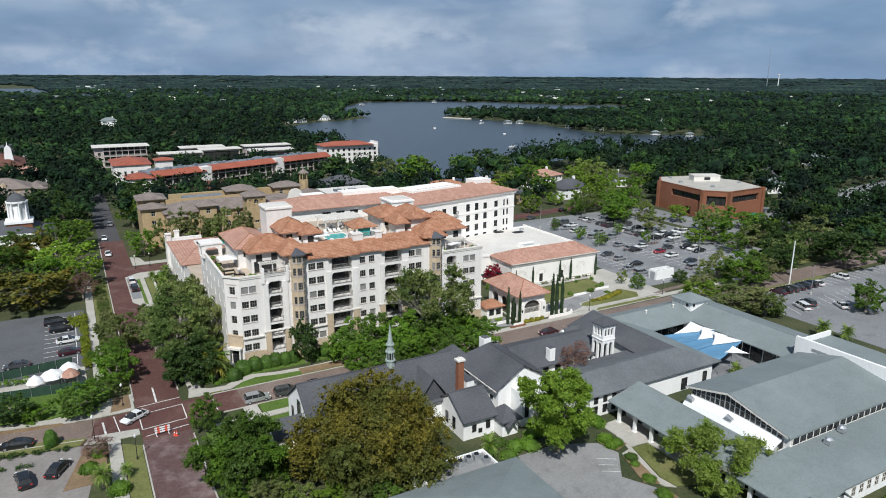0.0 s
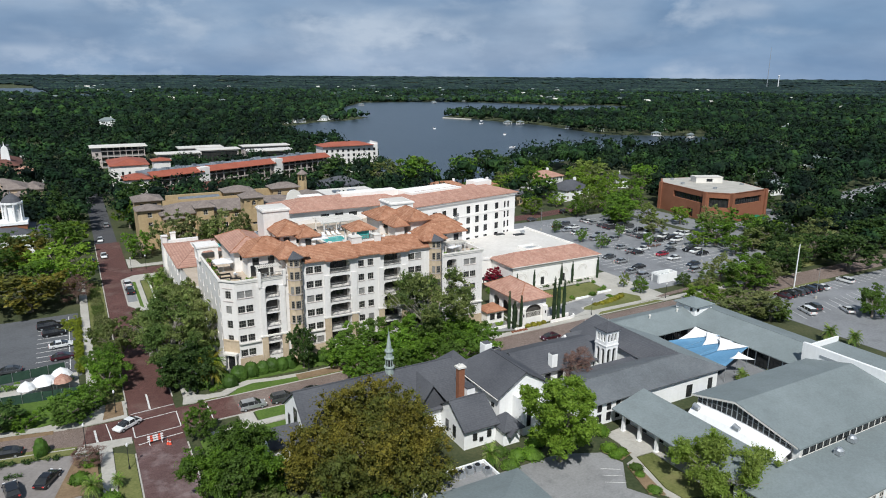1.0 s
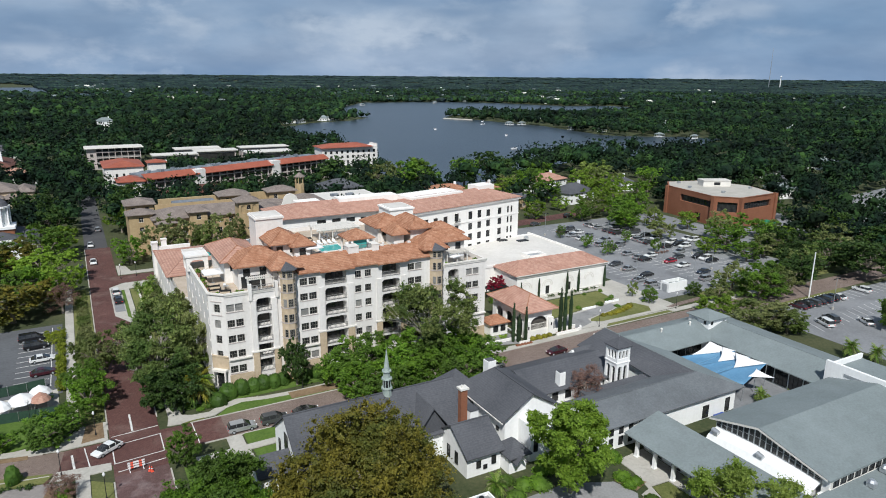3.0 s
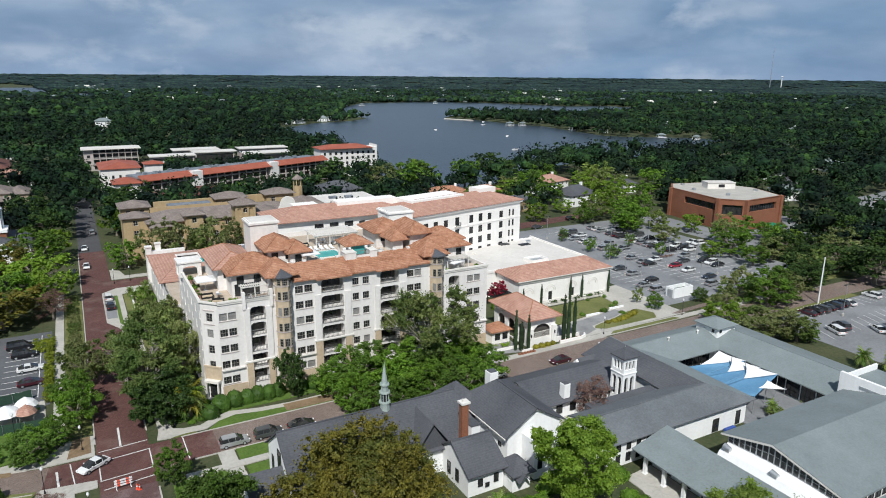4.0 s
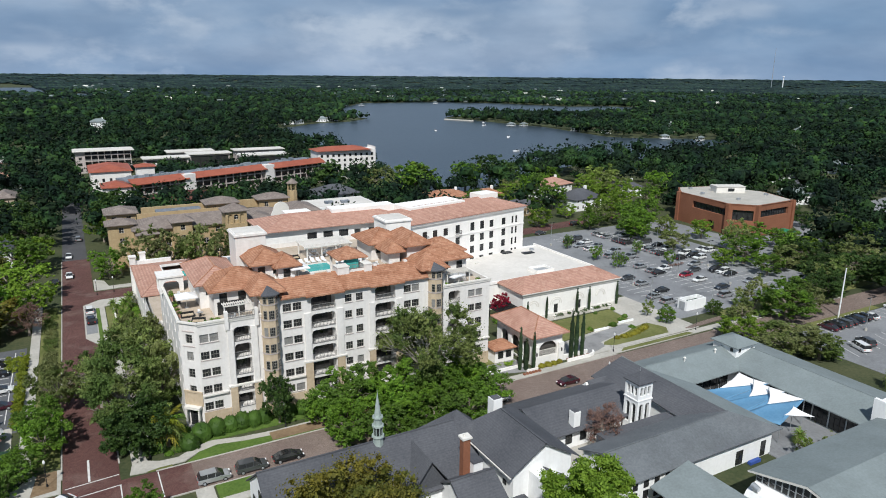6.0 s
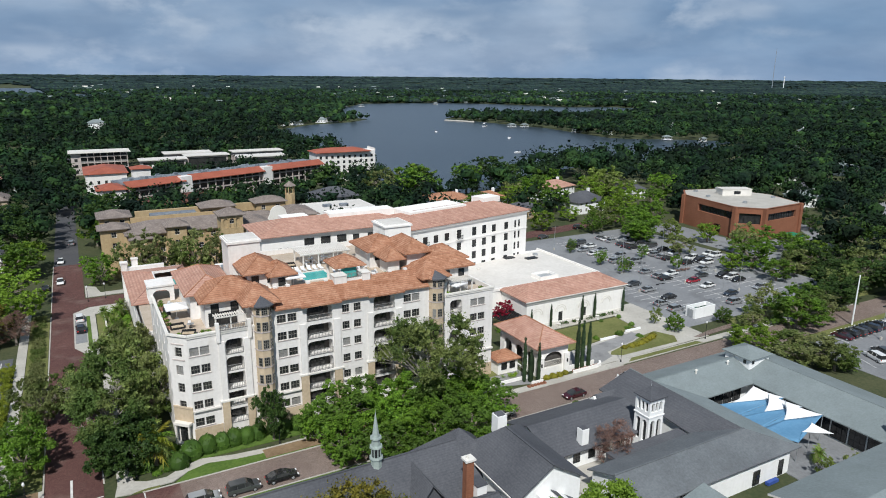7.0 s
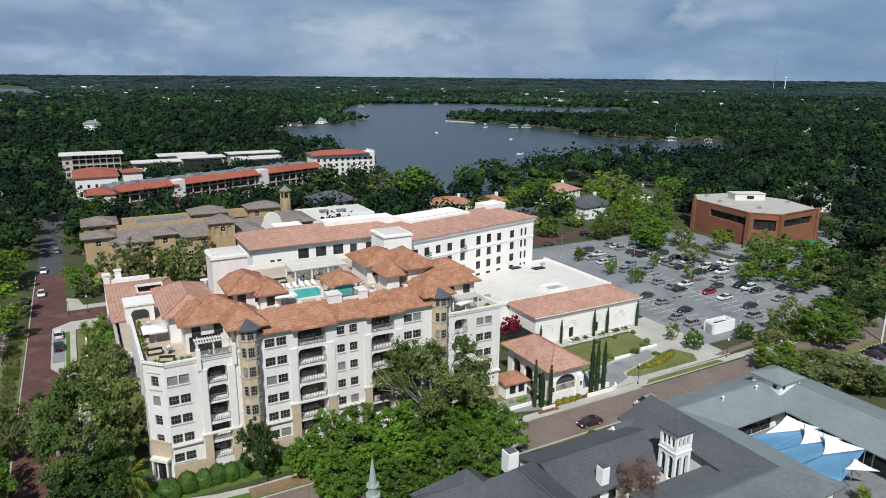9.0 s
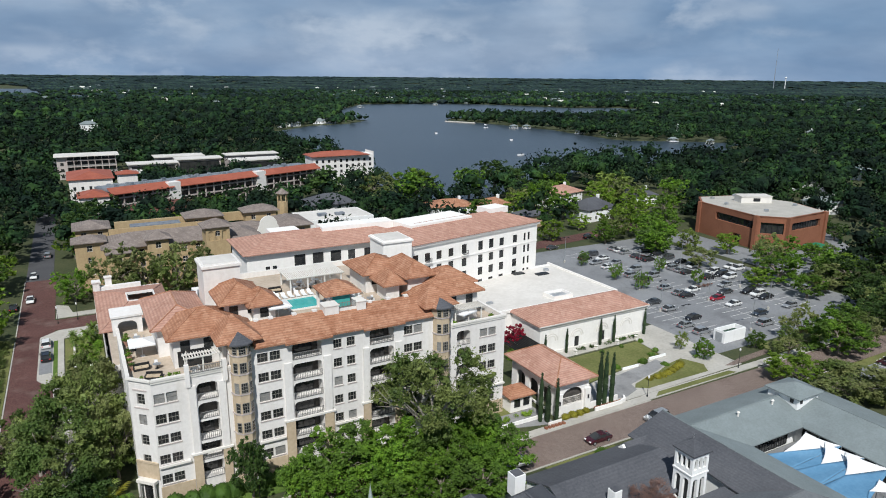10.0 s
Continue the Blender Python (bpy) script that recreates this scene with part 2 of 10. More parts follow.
ROADPAINT = material("white_road_paint", (0.55, 0.54, 0.52), (0.75, 0.74, 0.72), 1.2, 5.0, 0.8, 0.0, extra=stained((0.25, 0.2, 0.18), 1.5, 0.5, 0.7, 0.6))
ASPHALT_PALE = material("worn_pale_asphalt", (0.215, 0.212, 0.21), (0.30, 0.298, 0.296), 0.1, 3.0, 0.9, 0.2, extra=stained((0.11, 0.11, 0.115), 0.3, 0.5, 0.75, 0.6))
GRASS_GREEN = material("green_lawn", (0.055, 0.10, 0.016), (0.115, 0.185, 0.034), 0.15, 2.5, 0.95, 0.5, extra=stained((0.15, 0.14, 0.06), 0.25, 0.6, 0.85, 0.5))
ROOFBROWN = material("red_brown_roof", (0.10, 0.045, 0.035), (0.17, 0.075, 0.058), 0.2, 2.0, 0.85, 0.3)
PINKTRIM = material("pinkish_concrete_frame", (0.42, 0.36, 0.34), (0.52, 0.46, 0.43), 0.2, 2.0, 0.9, 0.1)
RAILGREY = material("grey_railing_metal", (0.17, 0.167, 0.16), (0.24, 0.236, 0.228), 0.5, 3.0, 0.6, 0.05)
CREAM = material("warm_white_stucco", (0.80, 0.775, 0.74), (0.885, 0.86, 0.825), 0.12, 2.0, 0.9, 0.15, extra=streaked((0.6, 0.56, 0.50), 0.25))
GRASS = material("lawn", (0.095, 0.11, 0.03), (0.19, 0.195, 0.07), 0.12, 2.5, 0.95, 0.5, extra=stained((0.19, 0.155, 0.08), 0.2, 0.55, 0.8, 0.7))
DIRT = material("leaf_litter", (0.032, 0.048, 0.018), (0.085, 0.088, 0.042), 0.08, 1.5, 0.95, 0.5)
MULCH = material("sandy_mulch", (0.16, 0.105, 0.06), (0.27, 0.19, 0.115), 0.4, 3.0, 0.95, 0.4)
BARK_PALE = material("pale_bark", (0.22, 0.20, 0.175), (0.34, 0.31, 0.27), 0.8, 6.0, 0.9, 0.4)
BARK = material("bark", (0.14, 0.115, 0.09), (0.29, 0.25, 0.21), 0.8, 6.0, 0.95, 0.5)
DARKMETAL = material("dark_metal", (0.03, 0.032, 0.035), (0.05, 0.052, 0.055), 1.0, 5.0, 0.5, 0.0, metal=0.6)
STEEL = material("galvanised_steel", (0.42, 0.44, 0.46), (0.58, 0.6, 0.62), 0.8, 4.0, 0.45, 0.05, metal=0.7)
COPPER = material("grey_green_metal", (0.27, 0.32, 0.30), (0.40, 0.46, 0.43), 0.8, 4.0, 0.5, 0.1, metal=0.1)
RUBBER = material("black_rubber", (0.02, 0.02, 0.02), (0.035, 0.035, 0.035), 2.0, 8.0, 0.85, 0.0)
SAIL = material("blue_sail_cloth", (0.09, 0.22, 0.36), (0.13, 0.28, 0.43), 0.2, 2.0, 0.8, 0.05)
BLUECLOTH = material("blue_canvas", (0.03, 0.07, 0.28), (0.05, 0.10, 0.34), 0.3, 2.0, 0.8, 0.05)
SAILWHITE = material("white_sail_cloth", (0.72, 0.72, 0.72), (0.8, 0.8, 0.8), 0.3, 2.0, 0.8, 0.05)
TURQUOISE = material("turquoise_canvas", (0.06, 0.36, 0.33), (0.09, 0.44, 0.40), 0.5, 3.0, 0.8, 0.0)
GREENCLOTH = material("green_screen_cloth", (0.02, 0.05, 0.035), (0.035, 0.075, 0.05), 0.5, 3.0, 0.8, 0.1)
AWNING = material("green_canvas", (0.015, 0.14, 0.07), (0.03, 0.2, 0.1), 0.5, 3.0, 0.8, 0.0)
ORANGE = material("orange_plastic", (0.75, 0.09, 0.05), (0.85, 0.14, 0.08), 1.0, 6.0, 0.5, 0.0)
REDCLOTH = material("red_fabric", (0.5, 0.03, 0.03), (0.62, 0.06, 0.05), 1.0, 6.0, 0.8, 0.0)
# dark base colour puts the shade of deep recesses into their surfaces
INSIDE = material("interior_shade_colour", (0.05, 0.046, 0.042), (0.11, 0.10, 0.09), 0.4, 2.0, 0.9, 0.0)
SOLAR = material("roof_equipment", (0.10, 0.12, 0.15), (0.28, 0.3, 0.32), 0.5, 1.2, 0.5, 0.2)

CURTAINED = material("glass_with_drawn_curtain", (0.20, 0.20, 0.195), (0.30, 0.295, 0.285), 0.8, 2.0, 0.12, 0.0, spec=0.6)
GLASS = material("dark_window_glass", (0.012, 0.014, 0.017), (0.05, 0.05, 0.048), 0.35, 0.9, 0.06, 0.0, spec=0.7)
POOL = material("pool_water", (0.03, 0.34, 0.33), (0.06, 0.45, 0.42), 0.4, 2.0, 0.08, 0.2, spec=0.5)
LAKE = material("lake_water", (0.028, 0.042, 0.054), (0.038, 0.054, 0.068), 0.01, 0.05, 0.28, 0.0, spec=0.5)
lnt = LAKE.node_tree
lb = lnt.nodes.new("ShaderNodeBump")
lb.inputs["Strength"].default_value, lb.inputs["Distance"].default_value = 0.6, 0.4
lgeo = lnt.nodes.new("ShaderNodeNewGeometry")
lnt.links.new(noisef(lnt, lgeo.outputs["Position"], 0.35, 5, 0.6), lb.inputs["Height"])
lnt.links.new(lb.outputs[0], lnt.nodes["Principled BSDF"].inputs["Normal"])

LEAF_GREEN = leaf_material("green_leaves", (0.050, 0.125, 0.012), (0.19, 0.335, 0.036), 0.4, (0.115, 0.20, 0.038))
LEAF_BRIGHT = leaf_material("fresh_green_leaves", (0.10, 0.19, 0.018), (0.26, 0.39, 0.05), 0.45)
LEAF_DARK = leaf_material("dark_green_leaves", (0.020, 0.050, 0.012), (0.075, 0.135, 0.030), 0.3)
LEAF_OLIVE = leaf_material("olive_leaves", (0.12, 0.145, 0.048), (0.32, 0.345, 0.14), 0.45, (0.16, 0.235, 0.055))
LEAF_BROWN = leaf_material("rusty_olive_leaves", (0.046, 0.044, 0.007), (0.25, 0.215, 0.036), 0.38, (0.115, 0.14, 0.032))
LEAF_OAK = leaf_material("live_oak_leaves", (0.075, 0.098, 0.026), (0.27, 0.32, 0.10), 0.4, (0.11, 0.18, 0.045))
LEAF_CLIPPED = leaf_material("clipped_hedge_leaves", (0.026, 0.066, 0.012), (0.10, 0.19, 0.03), 0.3)
LEAF_AIRY = leaf_material("airy_oak_leaves", (0.17, 0.24, 0.04), (0.40, 0.50, 0.12), 0.55, (0.32, 0.47, 0.075))
LEAF_PALE = leaf_material("pale_green_leaves", (0.11, 0.165, 0.03), (0.28, 0.36, 0.085), 0.4)
LEAF_RED = leaf_material("reddish_twigs", (0.13, 0.075, 0.06), (0.28, 0.17, 0.135), 0.35)
LEAF_FLOWER = leaf_material("crimson_flowers", (0.11, 0.006, 0.018), (0.36, 0.014, 0.045), 0.3, (0.22, 0.012, 0.03))
LEAF_YELLOW = leaf_material("yellow_green_leaves", (0.12, 0.12, 0.015), (0.30, 0.27, 0.03))
LEAF_YELLOW_GREEN = leaf_material("yellow_green_hedge_leaves", (0.09, 0.135, 0.012), (0.27, 0.31, 0.03), 0.4)
LEAF_CYPRESS = leaf_material("cypress_leaves", (0.012, 0.028, 0.012), (0.04, 0.065, 0.028), 0.1)


def woods_material(name, dark, light, vary):
    """Massed crowns: tree-sized drifts of colour, wood-sized drifts painted as cloud shade, leafy relief."""
    m = bpy.data.materials.new(name)
    m.use_nodes = True
    nt = m.node_tree
    b = nt.nodes["Principled BSDF"]
    geo = nt.nodes.new("ShaderNodeNewGeometry")
    co = geo.outputs["Position"]
    mp = nt.nodes.new("ShaderNodeMapping")
    mp.inputs["Scale"].default_value = (1, 1, 0.15)
    nt.links.new(co, mp.inputs["Vector"])
    f = nt.nodes.new("ShaderNodeMath")
    f.operation = "MULTIPLY_ADD"
    f.inputs[1].default_value = 0.3
    nt.links.new(geo.outputs["Random Per Island"], f.inputs[0])
    half = nt.nodes.new("ShaderNodeMath")
    half.operation = "MULTIPLY"
    half.inputs[1].default_value = 1.1
    nt.links.new(noisef(nt, mp.outputs[0], 0.011, 5, 0.6), half.inputs[0])
    nt.links.new(half.outputs[0], f.inputs[2])
    col = ramp(nt, f.outputs[0], dark, light, 0.36, 1.05)
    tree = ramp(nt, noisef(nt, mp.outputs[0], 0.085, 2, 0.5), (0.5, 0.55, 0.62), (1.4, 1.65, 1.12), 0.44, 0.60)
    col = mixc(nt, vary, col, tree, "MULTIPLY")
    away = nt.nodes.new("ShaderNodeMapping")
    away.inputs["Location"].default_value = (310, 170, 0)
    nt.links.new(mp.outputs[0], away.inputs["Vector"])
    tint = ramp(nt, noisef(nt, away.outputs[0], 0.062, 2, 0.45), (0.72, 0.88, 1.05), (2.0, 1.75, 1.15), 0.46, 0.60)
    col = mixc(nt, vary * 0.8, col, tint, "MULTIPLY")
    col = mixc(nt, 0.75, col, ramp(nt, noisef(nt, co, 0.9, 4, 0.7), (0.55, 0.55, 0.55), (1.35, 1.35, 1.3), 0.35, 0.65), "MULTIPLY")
    # broad drifts put patches of cloud shadow into the colour
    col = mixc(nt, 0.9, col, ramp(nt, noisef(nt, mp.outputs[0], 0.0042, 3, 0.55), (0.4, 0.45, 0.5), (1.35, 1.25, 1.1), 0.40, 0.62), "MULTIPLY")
    nt.links.new(col, b.inputs["Base Color"])
    b.inputs["Roughness"].default_value, b.inputs["Specular IOR Level"].default_value = 0.8, 0.15
    bp = nt.nodes.new("ShaderNodeBump")
    bp.inputs["Strength"].default_value, bp.inputs["Distance"].default_value = 0.7, 1.0
    nt.links.new(noisef(nt, co, 0.7, 5, 0.65), bp.inputs["Height"])
    nt.links.new(bp.outputs[0], b.inputs["Normal"])
    return m


# near-black greens: the cloud shade over these woods is painted in
LEAF_WOODS = woods_material("cloud_shaded_woodland", (0.0050, 0.0130, 0.0095), (0.024, 0.052, 0.025), 0.9)
# bluish base colour paints distance haze onto the far woods
LEAF_FAR = woods_material("hazed_far_leaves", (0.011, 0.023, 0.028), (0.030, 0.050, 0.055), 0.7)


def paint(name, c, rough=0.25, metal=0.0):
    m = material(name, tuple(v * 0.92 for v in c), c, 0.8, 3.0, rough, 0.0, metal, spec=0.5)
    m.node_tree.nodes["Principled BSDF"].inputs["Coat Weight"].default_value = 0.5
    return m


PAINTS = {
    "white": paint("white_car_paint", (0.75, 0.75, 0.74)),
    "black": paint("black_car_paint", (0.012, 0.012, 0.014)),
    "silver": paint("silver_car_paint", (0.42, 0.43, 0.44), 0.3, 0.5),
    "grey": paint("grey_car_paint", (0.09, 0.095, 0.10), 0.3, 0.4),
    "red": paint("red_car_paint", (0.33, 0.015, 0.03)),
    "maroon": paint("maroon_car_paint", (0.055, 0.009, 0.016)),
    "blue": paint("dark_blue_car_paint", (0.03, 0.045, 0.07), 0.3, 0.3),
}


# ---- mesh tools ----
class Geo:
    def __init__(self):
        self.v, self.f, self.m = [], [], []

    def add(self, verts, faces, mi=0):
        n = len(self.v)
        self.v += [tuple(p) for p in verts]
        self.f += [tuple(n + i for i in f) for f in faces]
        self.m += [mi] * len(faces)
        return self

    def box(self, x0, y0, z0, x1, y1, z1, mi=0):
        x0, x1, y0, y1, z0, z1 = min(x0, x1), max(x0, x1), min(y0, y1), max(y0, y1), min(z0, z1), max(z0, z1)
        return self.add([(x0, y0, z0), (x1, y0, z0), (x1, y1, z0), (x0, y1, z0), (x0, y0, z1), (x1, y0, z1), (x1, y1, z1), (x0, y1, z1)],
                        [(3, 2, 1, 0), (4, 5, 6, 7), (0, 1, 5, 4), (1, 2, 6, 5), (2, 3, 7, 6), (3, 0, 4, 7)], mi)

    def prism(self, pts, z0, z1, mi=0, top=None):
        """pts run counter-clockwise seen from above."""
        n = len(pts)
        b = len(self.v)
        self.v += [(x, y, z0) for x, y in pts] + [(x, y, z1) for x, y in pts]
        for i in range(n):
            j = (i + 1) % n
            self.f.append((b + i, b + j, b + n + j, b + n + i))
            self.m.append(mi)
        self.f += [tuple(b + n + i for i in range(n)), tuple(b + i for i in reversed(range(n)))]
        self.m += [mi if top is None else top, mi]
        return self

    def hip(self, x0, y0, x1, y1, z0, z1, mi=0, th=0.22, run=None):
        """A hipped roof over a rectangle, with an edge th thick. run: how far the hips run in from the short ends."""
        w, d = x1 - x0, y1 - y0
        if w >= d:
            r = min(w / 2, run if run is not None else d / 2)
            a, b = (x0 + r, (y0 + y1) / 2, z1), (x1 - r, (y0 + y1) / 2, z1)
            top = [(0, 1, 5, 4), (1, 2, 5), (2, 3, 4, 5), (3, 0, 4)]
        else:
            r = min(d / 2, run if run is not None else w / 2)
            a, b = ((x0 + x1) / 2, y0 + r, z1), ((x0 + x1) / 2, y1 - r, z1)
            top = [(0, 1, 4), (1, 2, 5, 4), (2, 3, 5), (3, 0, 4, 5)]
        v = [(x0, y0, z0), (x1, y0, z0), (x1, y1, z0), (x0, y1, z0), a, b, (x0, y0, z0 - th), (x1, y0, z0 - th), (x1, y1, z0 - th), (x0, y1, z0 - th)]
        return self.add(v, top + [(6, 7, 1, 0), (7, 8, 2, 1), (8, 9, 3, 2), (9, 6, 0, 3), (9, 8, 7, 6)], mi)

    def hip_caps(self, x0, y0, x1, y1, z0, z1, run=None, r=0.13):
        """Rounded cap tiles along the hips and the ridge of a hipped roof."""
        w, d = x1 - x0, y1 - y0
        if w >= d:
            k = min(w / 2, run if run is not None else d / 2)
            a, b = (x0 + k, (y0 + y1) / 2, z1), (x1 - k, (y0 + y1) / 2, z1)
            hips = [((x0, y0, z0), a), ((x0, y1, z0), a), ((x1, y0, z0), b), ((x1, y1, z0), b)]
        else:
            k = min(d / 2, run if run is not None else w / 2)
            a, b = ((x0 + x1) / 2, y0 + k, z1), ((x0 + x1) / 2, y1 - k, z1)
            hips = [((x0, y0, z0), a), ((x1, y0, z0), a), ((x0, y1, z0), b), ((x1, y1, z0), b)]
        for p, q in hips + ([(a, b)] if a != b else []):
            self.tube(p, q, r, r, 6)
        return self

    def gable(self, x0, y0, x1, y1, z0, z1, axis="x", mi=0, th=0.2, ridge=0.5):
        """Two roof slabs th thick that meet at a ridge along the axis."""
        if axis == "x":
            c = y0 + (y1 - y0) * ridge
            sides = [((x0, y0), (x1, y0), (x1, c), (x0, c)), ((x1, y1), (x0, y1), (x0, c), (x1, c))]
        else:
            c = x0 + (x1 - x0) * ridge
            sides = [((x1, y0), (x1, y1), (c, y1), (c, y0)), ((x0, y1), (x0, y0), (c, y0), (c, y1))]
        for s in sides:
            zz = (z0, z0, z1, z1)
            v = [(*p, z) for p, z in zip(s, zz)] + [(*p, z - th) for p, z in zip(s, zz)]
            self.add(v, [(0, 1, 2, 3), (7, 6, 5, 4), (0, 4, 5, 1), (1, 5, 6, 2), (2, 6, 7, 3), (3, 7, 4, 0)], mi)
        return self

    def sheet(self, pts, th=0.2, mi=0):
        """A slab th thick under a flat outline of any slope, counter-clockwise seen from above."""
        n = len(pts)
        v = list(pts) + [(x, y, z - th) for x, y, z in pts]
        return self.add(v, [tuple(range(n)), tuple(reversed(range(n, 2 * n)))] + [(n + i, n + (i + 1) % n, (i + 1) % n, i) for i in range(n)], mi)

    def gwall(self, x0, y0, x1, y1, zb, z0, z1, axis="x", mi=0):
        """Walls of a gabled block: eaves z0, ridge z1."""
        if axis == "x":
            c = (y0 + y1) / 2
            v = [(x0, y0, zb), (x1, y0, zb), (x1, y1, zb), (x0, y1, zb), (x0, y0, z0), (x1, y0, z0), (x1, y1, z0), (x0, y1, z0), (x0, c, z1), (x1, c, z1)]
            f = [(0, 1, 5, 4), (2, 3, 7, 6), (1, 2, 6, 9, 5), (3, 0, 4, 8, 7), (4, 5, 9, 8), (6, 7, 8, 9)]
        else:
            c = (x0 + x1) / 2
            v = [(x0, y0, zb), (x1, y0, zb), (x1, y1, zb), (x0, y1, zb), (x0, y0, z0), (x1, y0, z0), (x1, y1, z0), (x0, y1, z0), (c, y0, z1), (c, y1, z1)]
            f = [(0, 1, 5, 8, 4), (2, 3, 7, 9, 6), (1, 2, 6, 5), (3, 0, 4, 7), (5, 6, 9, 8), (7, 4, 8, 9)]
        return self.add(v, f, mi)

    def cyl(self, x, y, z0, z1, r0, r1=None, n=8, mi=0, turn=0.0):
        r1 = r0 if r1 is None else r1
        a = [turn + 2 * math.pi * i / n for i in range(n)]
        v = [(x + r0 * math.cos(t), y + r0 * math.sin(t), z0) for t in a] + [(x + r1 * math.cos(t), y + r1 * math.sin(t), z1) for t in a]
        return self.add(v, [(i, (i + 1) % n, n + (i + 1) % n, n + i) for i in range(n)] + [tuple(range(n, 2 * n)), tuple(reversed(range(n)))], mi)

    def tube(self, p, q, r0, r1, n=6, mi=0):
        p, q = Vector(p), Vector(q)
        d = (q - p).normalized()
        s = d.orthogonal().normalized()
        t = d.cross(s)
        v = [p + r0 * (math.cos(a) * s + math.sin(a) * t) for a in [2 * math.pi * i / n for i in range(n)]]
        v += [q + r1 * (math.cos(a) * s + math.sin(a) * t) for a in [2 * math.pi * i / n for i in range(n)]]
        return self.add(v, [(i, (i + 1) % n, n + (i + 1) % n, n + i) for i in range(n)] + [tuple(range(n, 2 * n)), tuple(reversed(range(n)))], mi)

    def facade(self, p, q, z0, z1, openings, mi=0, reveal=None, back=None):
        """A wall face from p to q (its outside on the right of the way from p to q), pierced by openings (u0, u1, v0, v1, depth[, arched])."""
        p, q = Vector((*p, 0)), Vector((*q, 0))
        L = (q - p).length
        d = (q - p) / L
        n = Vector((d.y, -d.x, 0))
        reveal = mi if reveal is None else reveal
        us = sorted({0.0, L, *[o[0] for o in openings], *[o[1] for o in openings]})
        at = lambda u, v, k=0.0: tuple(p + d * u + Vector((0, 0, v)) - n * k)
        for a, b in zip(us, us[1:]):
            if b - a < 1e-5:
                continue
            mid = (a + b) / 2
            zs = z0
            for o in sorted((o for o in openings if o[0] <= mid <= o[1]), key=lambda o: o[2]):
                if o[2] > zs + 1e-4:
                    self.add([at(a, zs), at(b, zs), at(b, o[2]), at(a, o[2])], [(0, 1, 2, 3)], mi)
                zs = o[3]
            if z1 > zs + 1e-4:
                self.add([at(a, zs), at(b, zs), at(b, z1), at(a, z1)], [(0, 1, 2, 3)], mi)
        for o in openings:
            a, b, lo, hi, k = o[:5]
            ring = [(a, lo), (b, lo), (b, hi), (a, hi)]
            for (u0, v0), (u1, v1) in zip(ring, ring[1:] + ring[:1]):
                self.add([at(u0, v0), at(u0, v0, k), at(u1, v1, k), at(u1, v1)], [(0, 1, 2, 3)], reveal)
            if back is not None and k > 0.6:
                self.add([at(a, lo, k), at(b, lo, k), at(b, hi, k), at(a, hi, k)], [(0, 1, 2, 3)], back)
            if len(o) > 5:
                r = o[5]
                for e, s in ((a, 1), (b, -1)):
                    pts = [(e, hi)] + [(e + s * (r - r * math.cos(t)), hi - r + r * math.sin(t)) for t in (0.0, 0.4, 0.8, 1.2, math.pi / 2)]
                    front = [at(u, v) for u, v in pts]
                    rear = [at(u, v, 0.3) for u, v in pts]
                    m = len(pts)
                    self.add(front + rear, [tuple(range(m)) if s < 0 else tuple(reversed(range(m)))] +
                             [(i, i + 1, m + i + 1, m + i) if s > 0 else (m + i, m + i + 1, i + 1, i) for i in range(1, m - 1)], mi)
        return self

    def mesh(self, name, mats):
        me = bpy.data.meshes.new(name)
        me.from_pydata(self.v, [], self.f)
        for m in (mats if isinstance(mats, (list, tuple)) else [mats]):
            me.materials.append(m)
        me.polygons.foreach_set("material_index", self.m)
        me.update()
        return me


def empty(name, at=(0, 0, 0), turn=0.0, **tags):
    ob = new(name)
    ob.matrix_basis = pose(*at, 0, 0, turn)
    ob.empty_display_size = 0.5
    return tagged(ob, **tags)


def attach(ob, parent):
    """Parent ob, whose mesh is in world coordinates, to a thing standing at its base."""
    ob.parent = parent
    ob.matrix_parent_inverse = parent.matrix_basis.inverted() if parent.parent is None else (parent.parent.matrix_basis @ parent.matrix_parent_inverse @ parent.matrix_basis).inverted()
    return ob


def part(name, geo, mats, parent=None, label="", local=False):
    ob = new(name, geo if isinstance(geo, bpy.types.Mesh) else geo.mesh(name, mats))
    if parent is not None:
        if local:
            ob.parent = parent
        else:
            attach(ob, parent)
    return tagged(ob, label=label)


def mesh_np(name, V, F, mat, smooth=False):
    me = bpy.data.meshes.new(name)
    k = F.shape[1]
    me.vertices.add(len(V))
    me.vertices.foreach_set("co", np.ascontiguousarray(V, dtype=np.float32).ravel())
    me.loops.add(F.size)
    me.loops.foreach_set("vertex_index", np.ascontiguousarray(F, dtype=np.int32).ravel())
    me.polygons.add(len(F))
    me.polygons.foreach_set("loop_start", np.arange(0, F.size, k, dtype=np.int32))
    me.polygons.foreach_set("loop_total", np.full(len(F), k, dtype=np.int32))
    me.materials.append(mat)
    me.update(calc_edges=True)
    me.validate()
    me.polygons.foreach_set("use_smooth", np.full(len(me.polygons), smooth, dtype=bool))
    return me


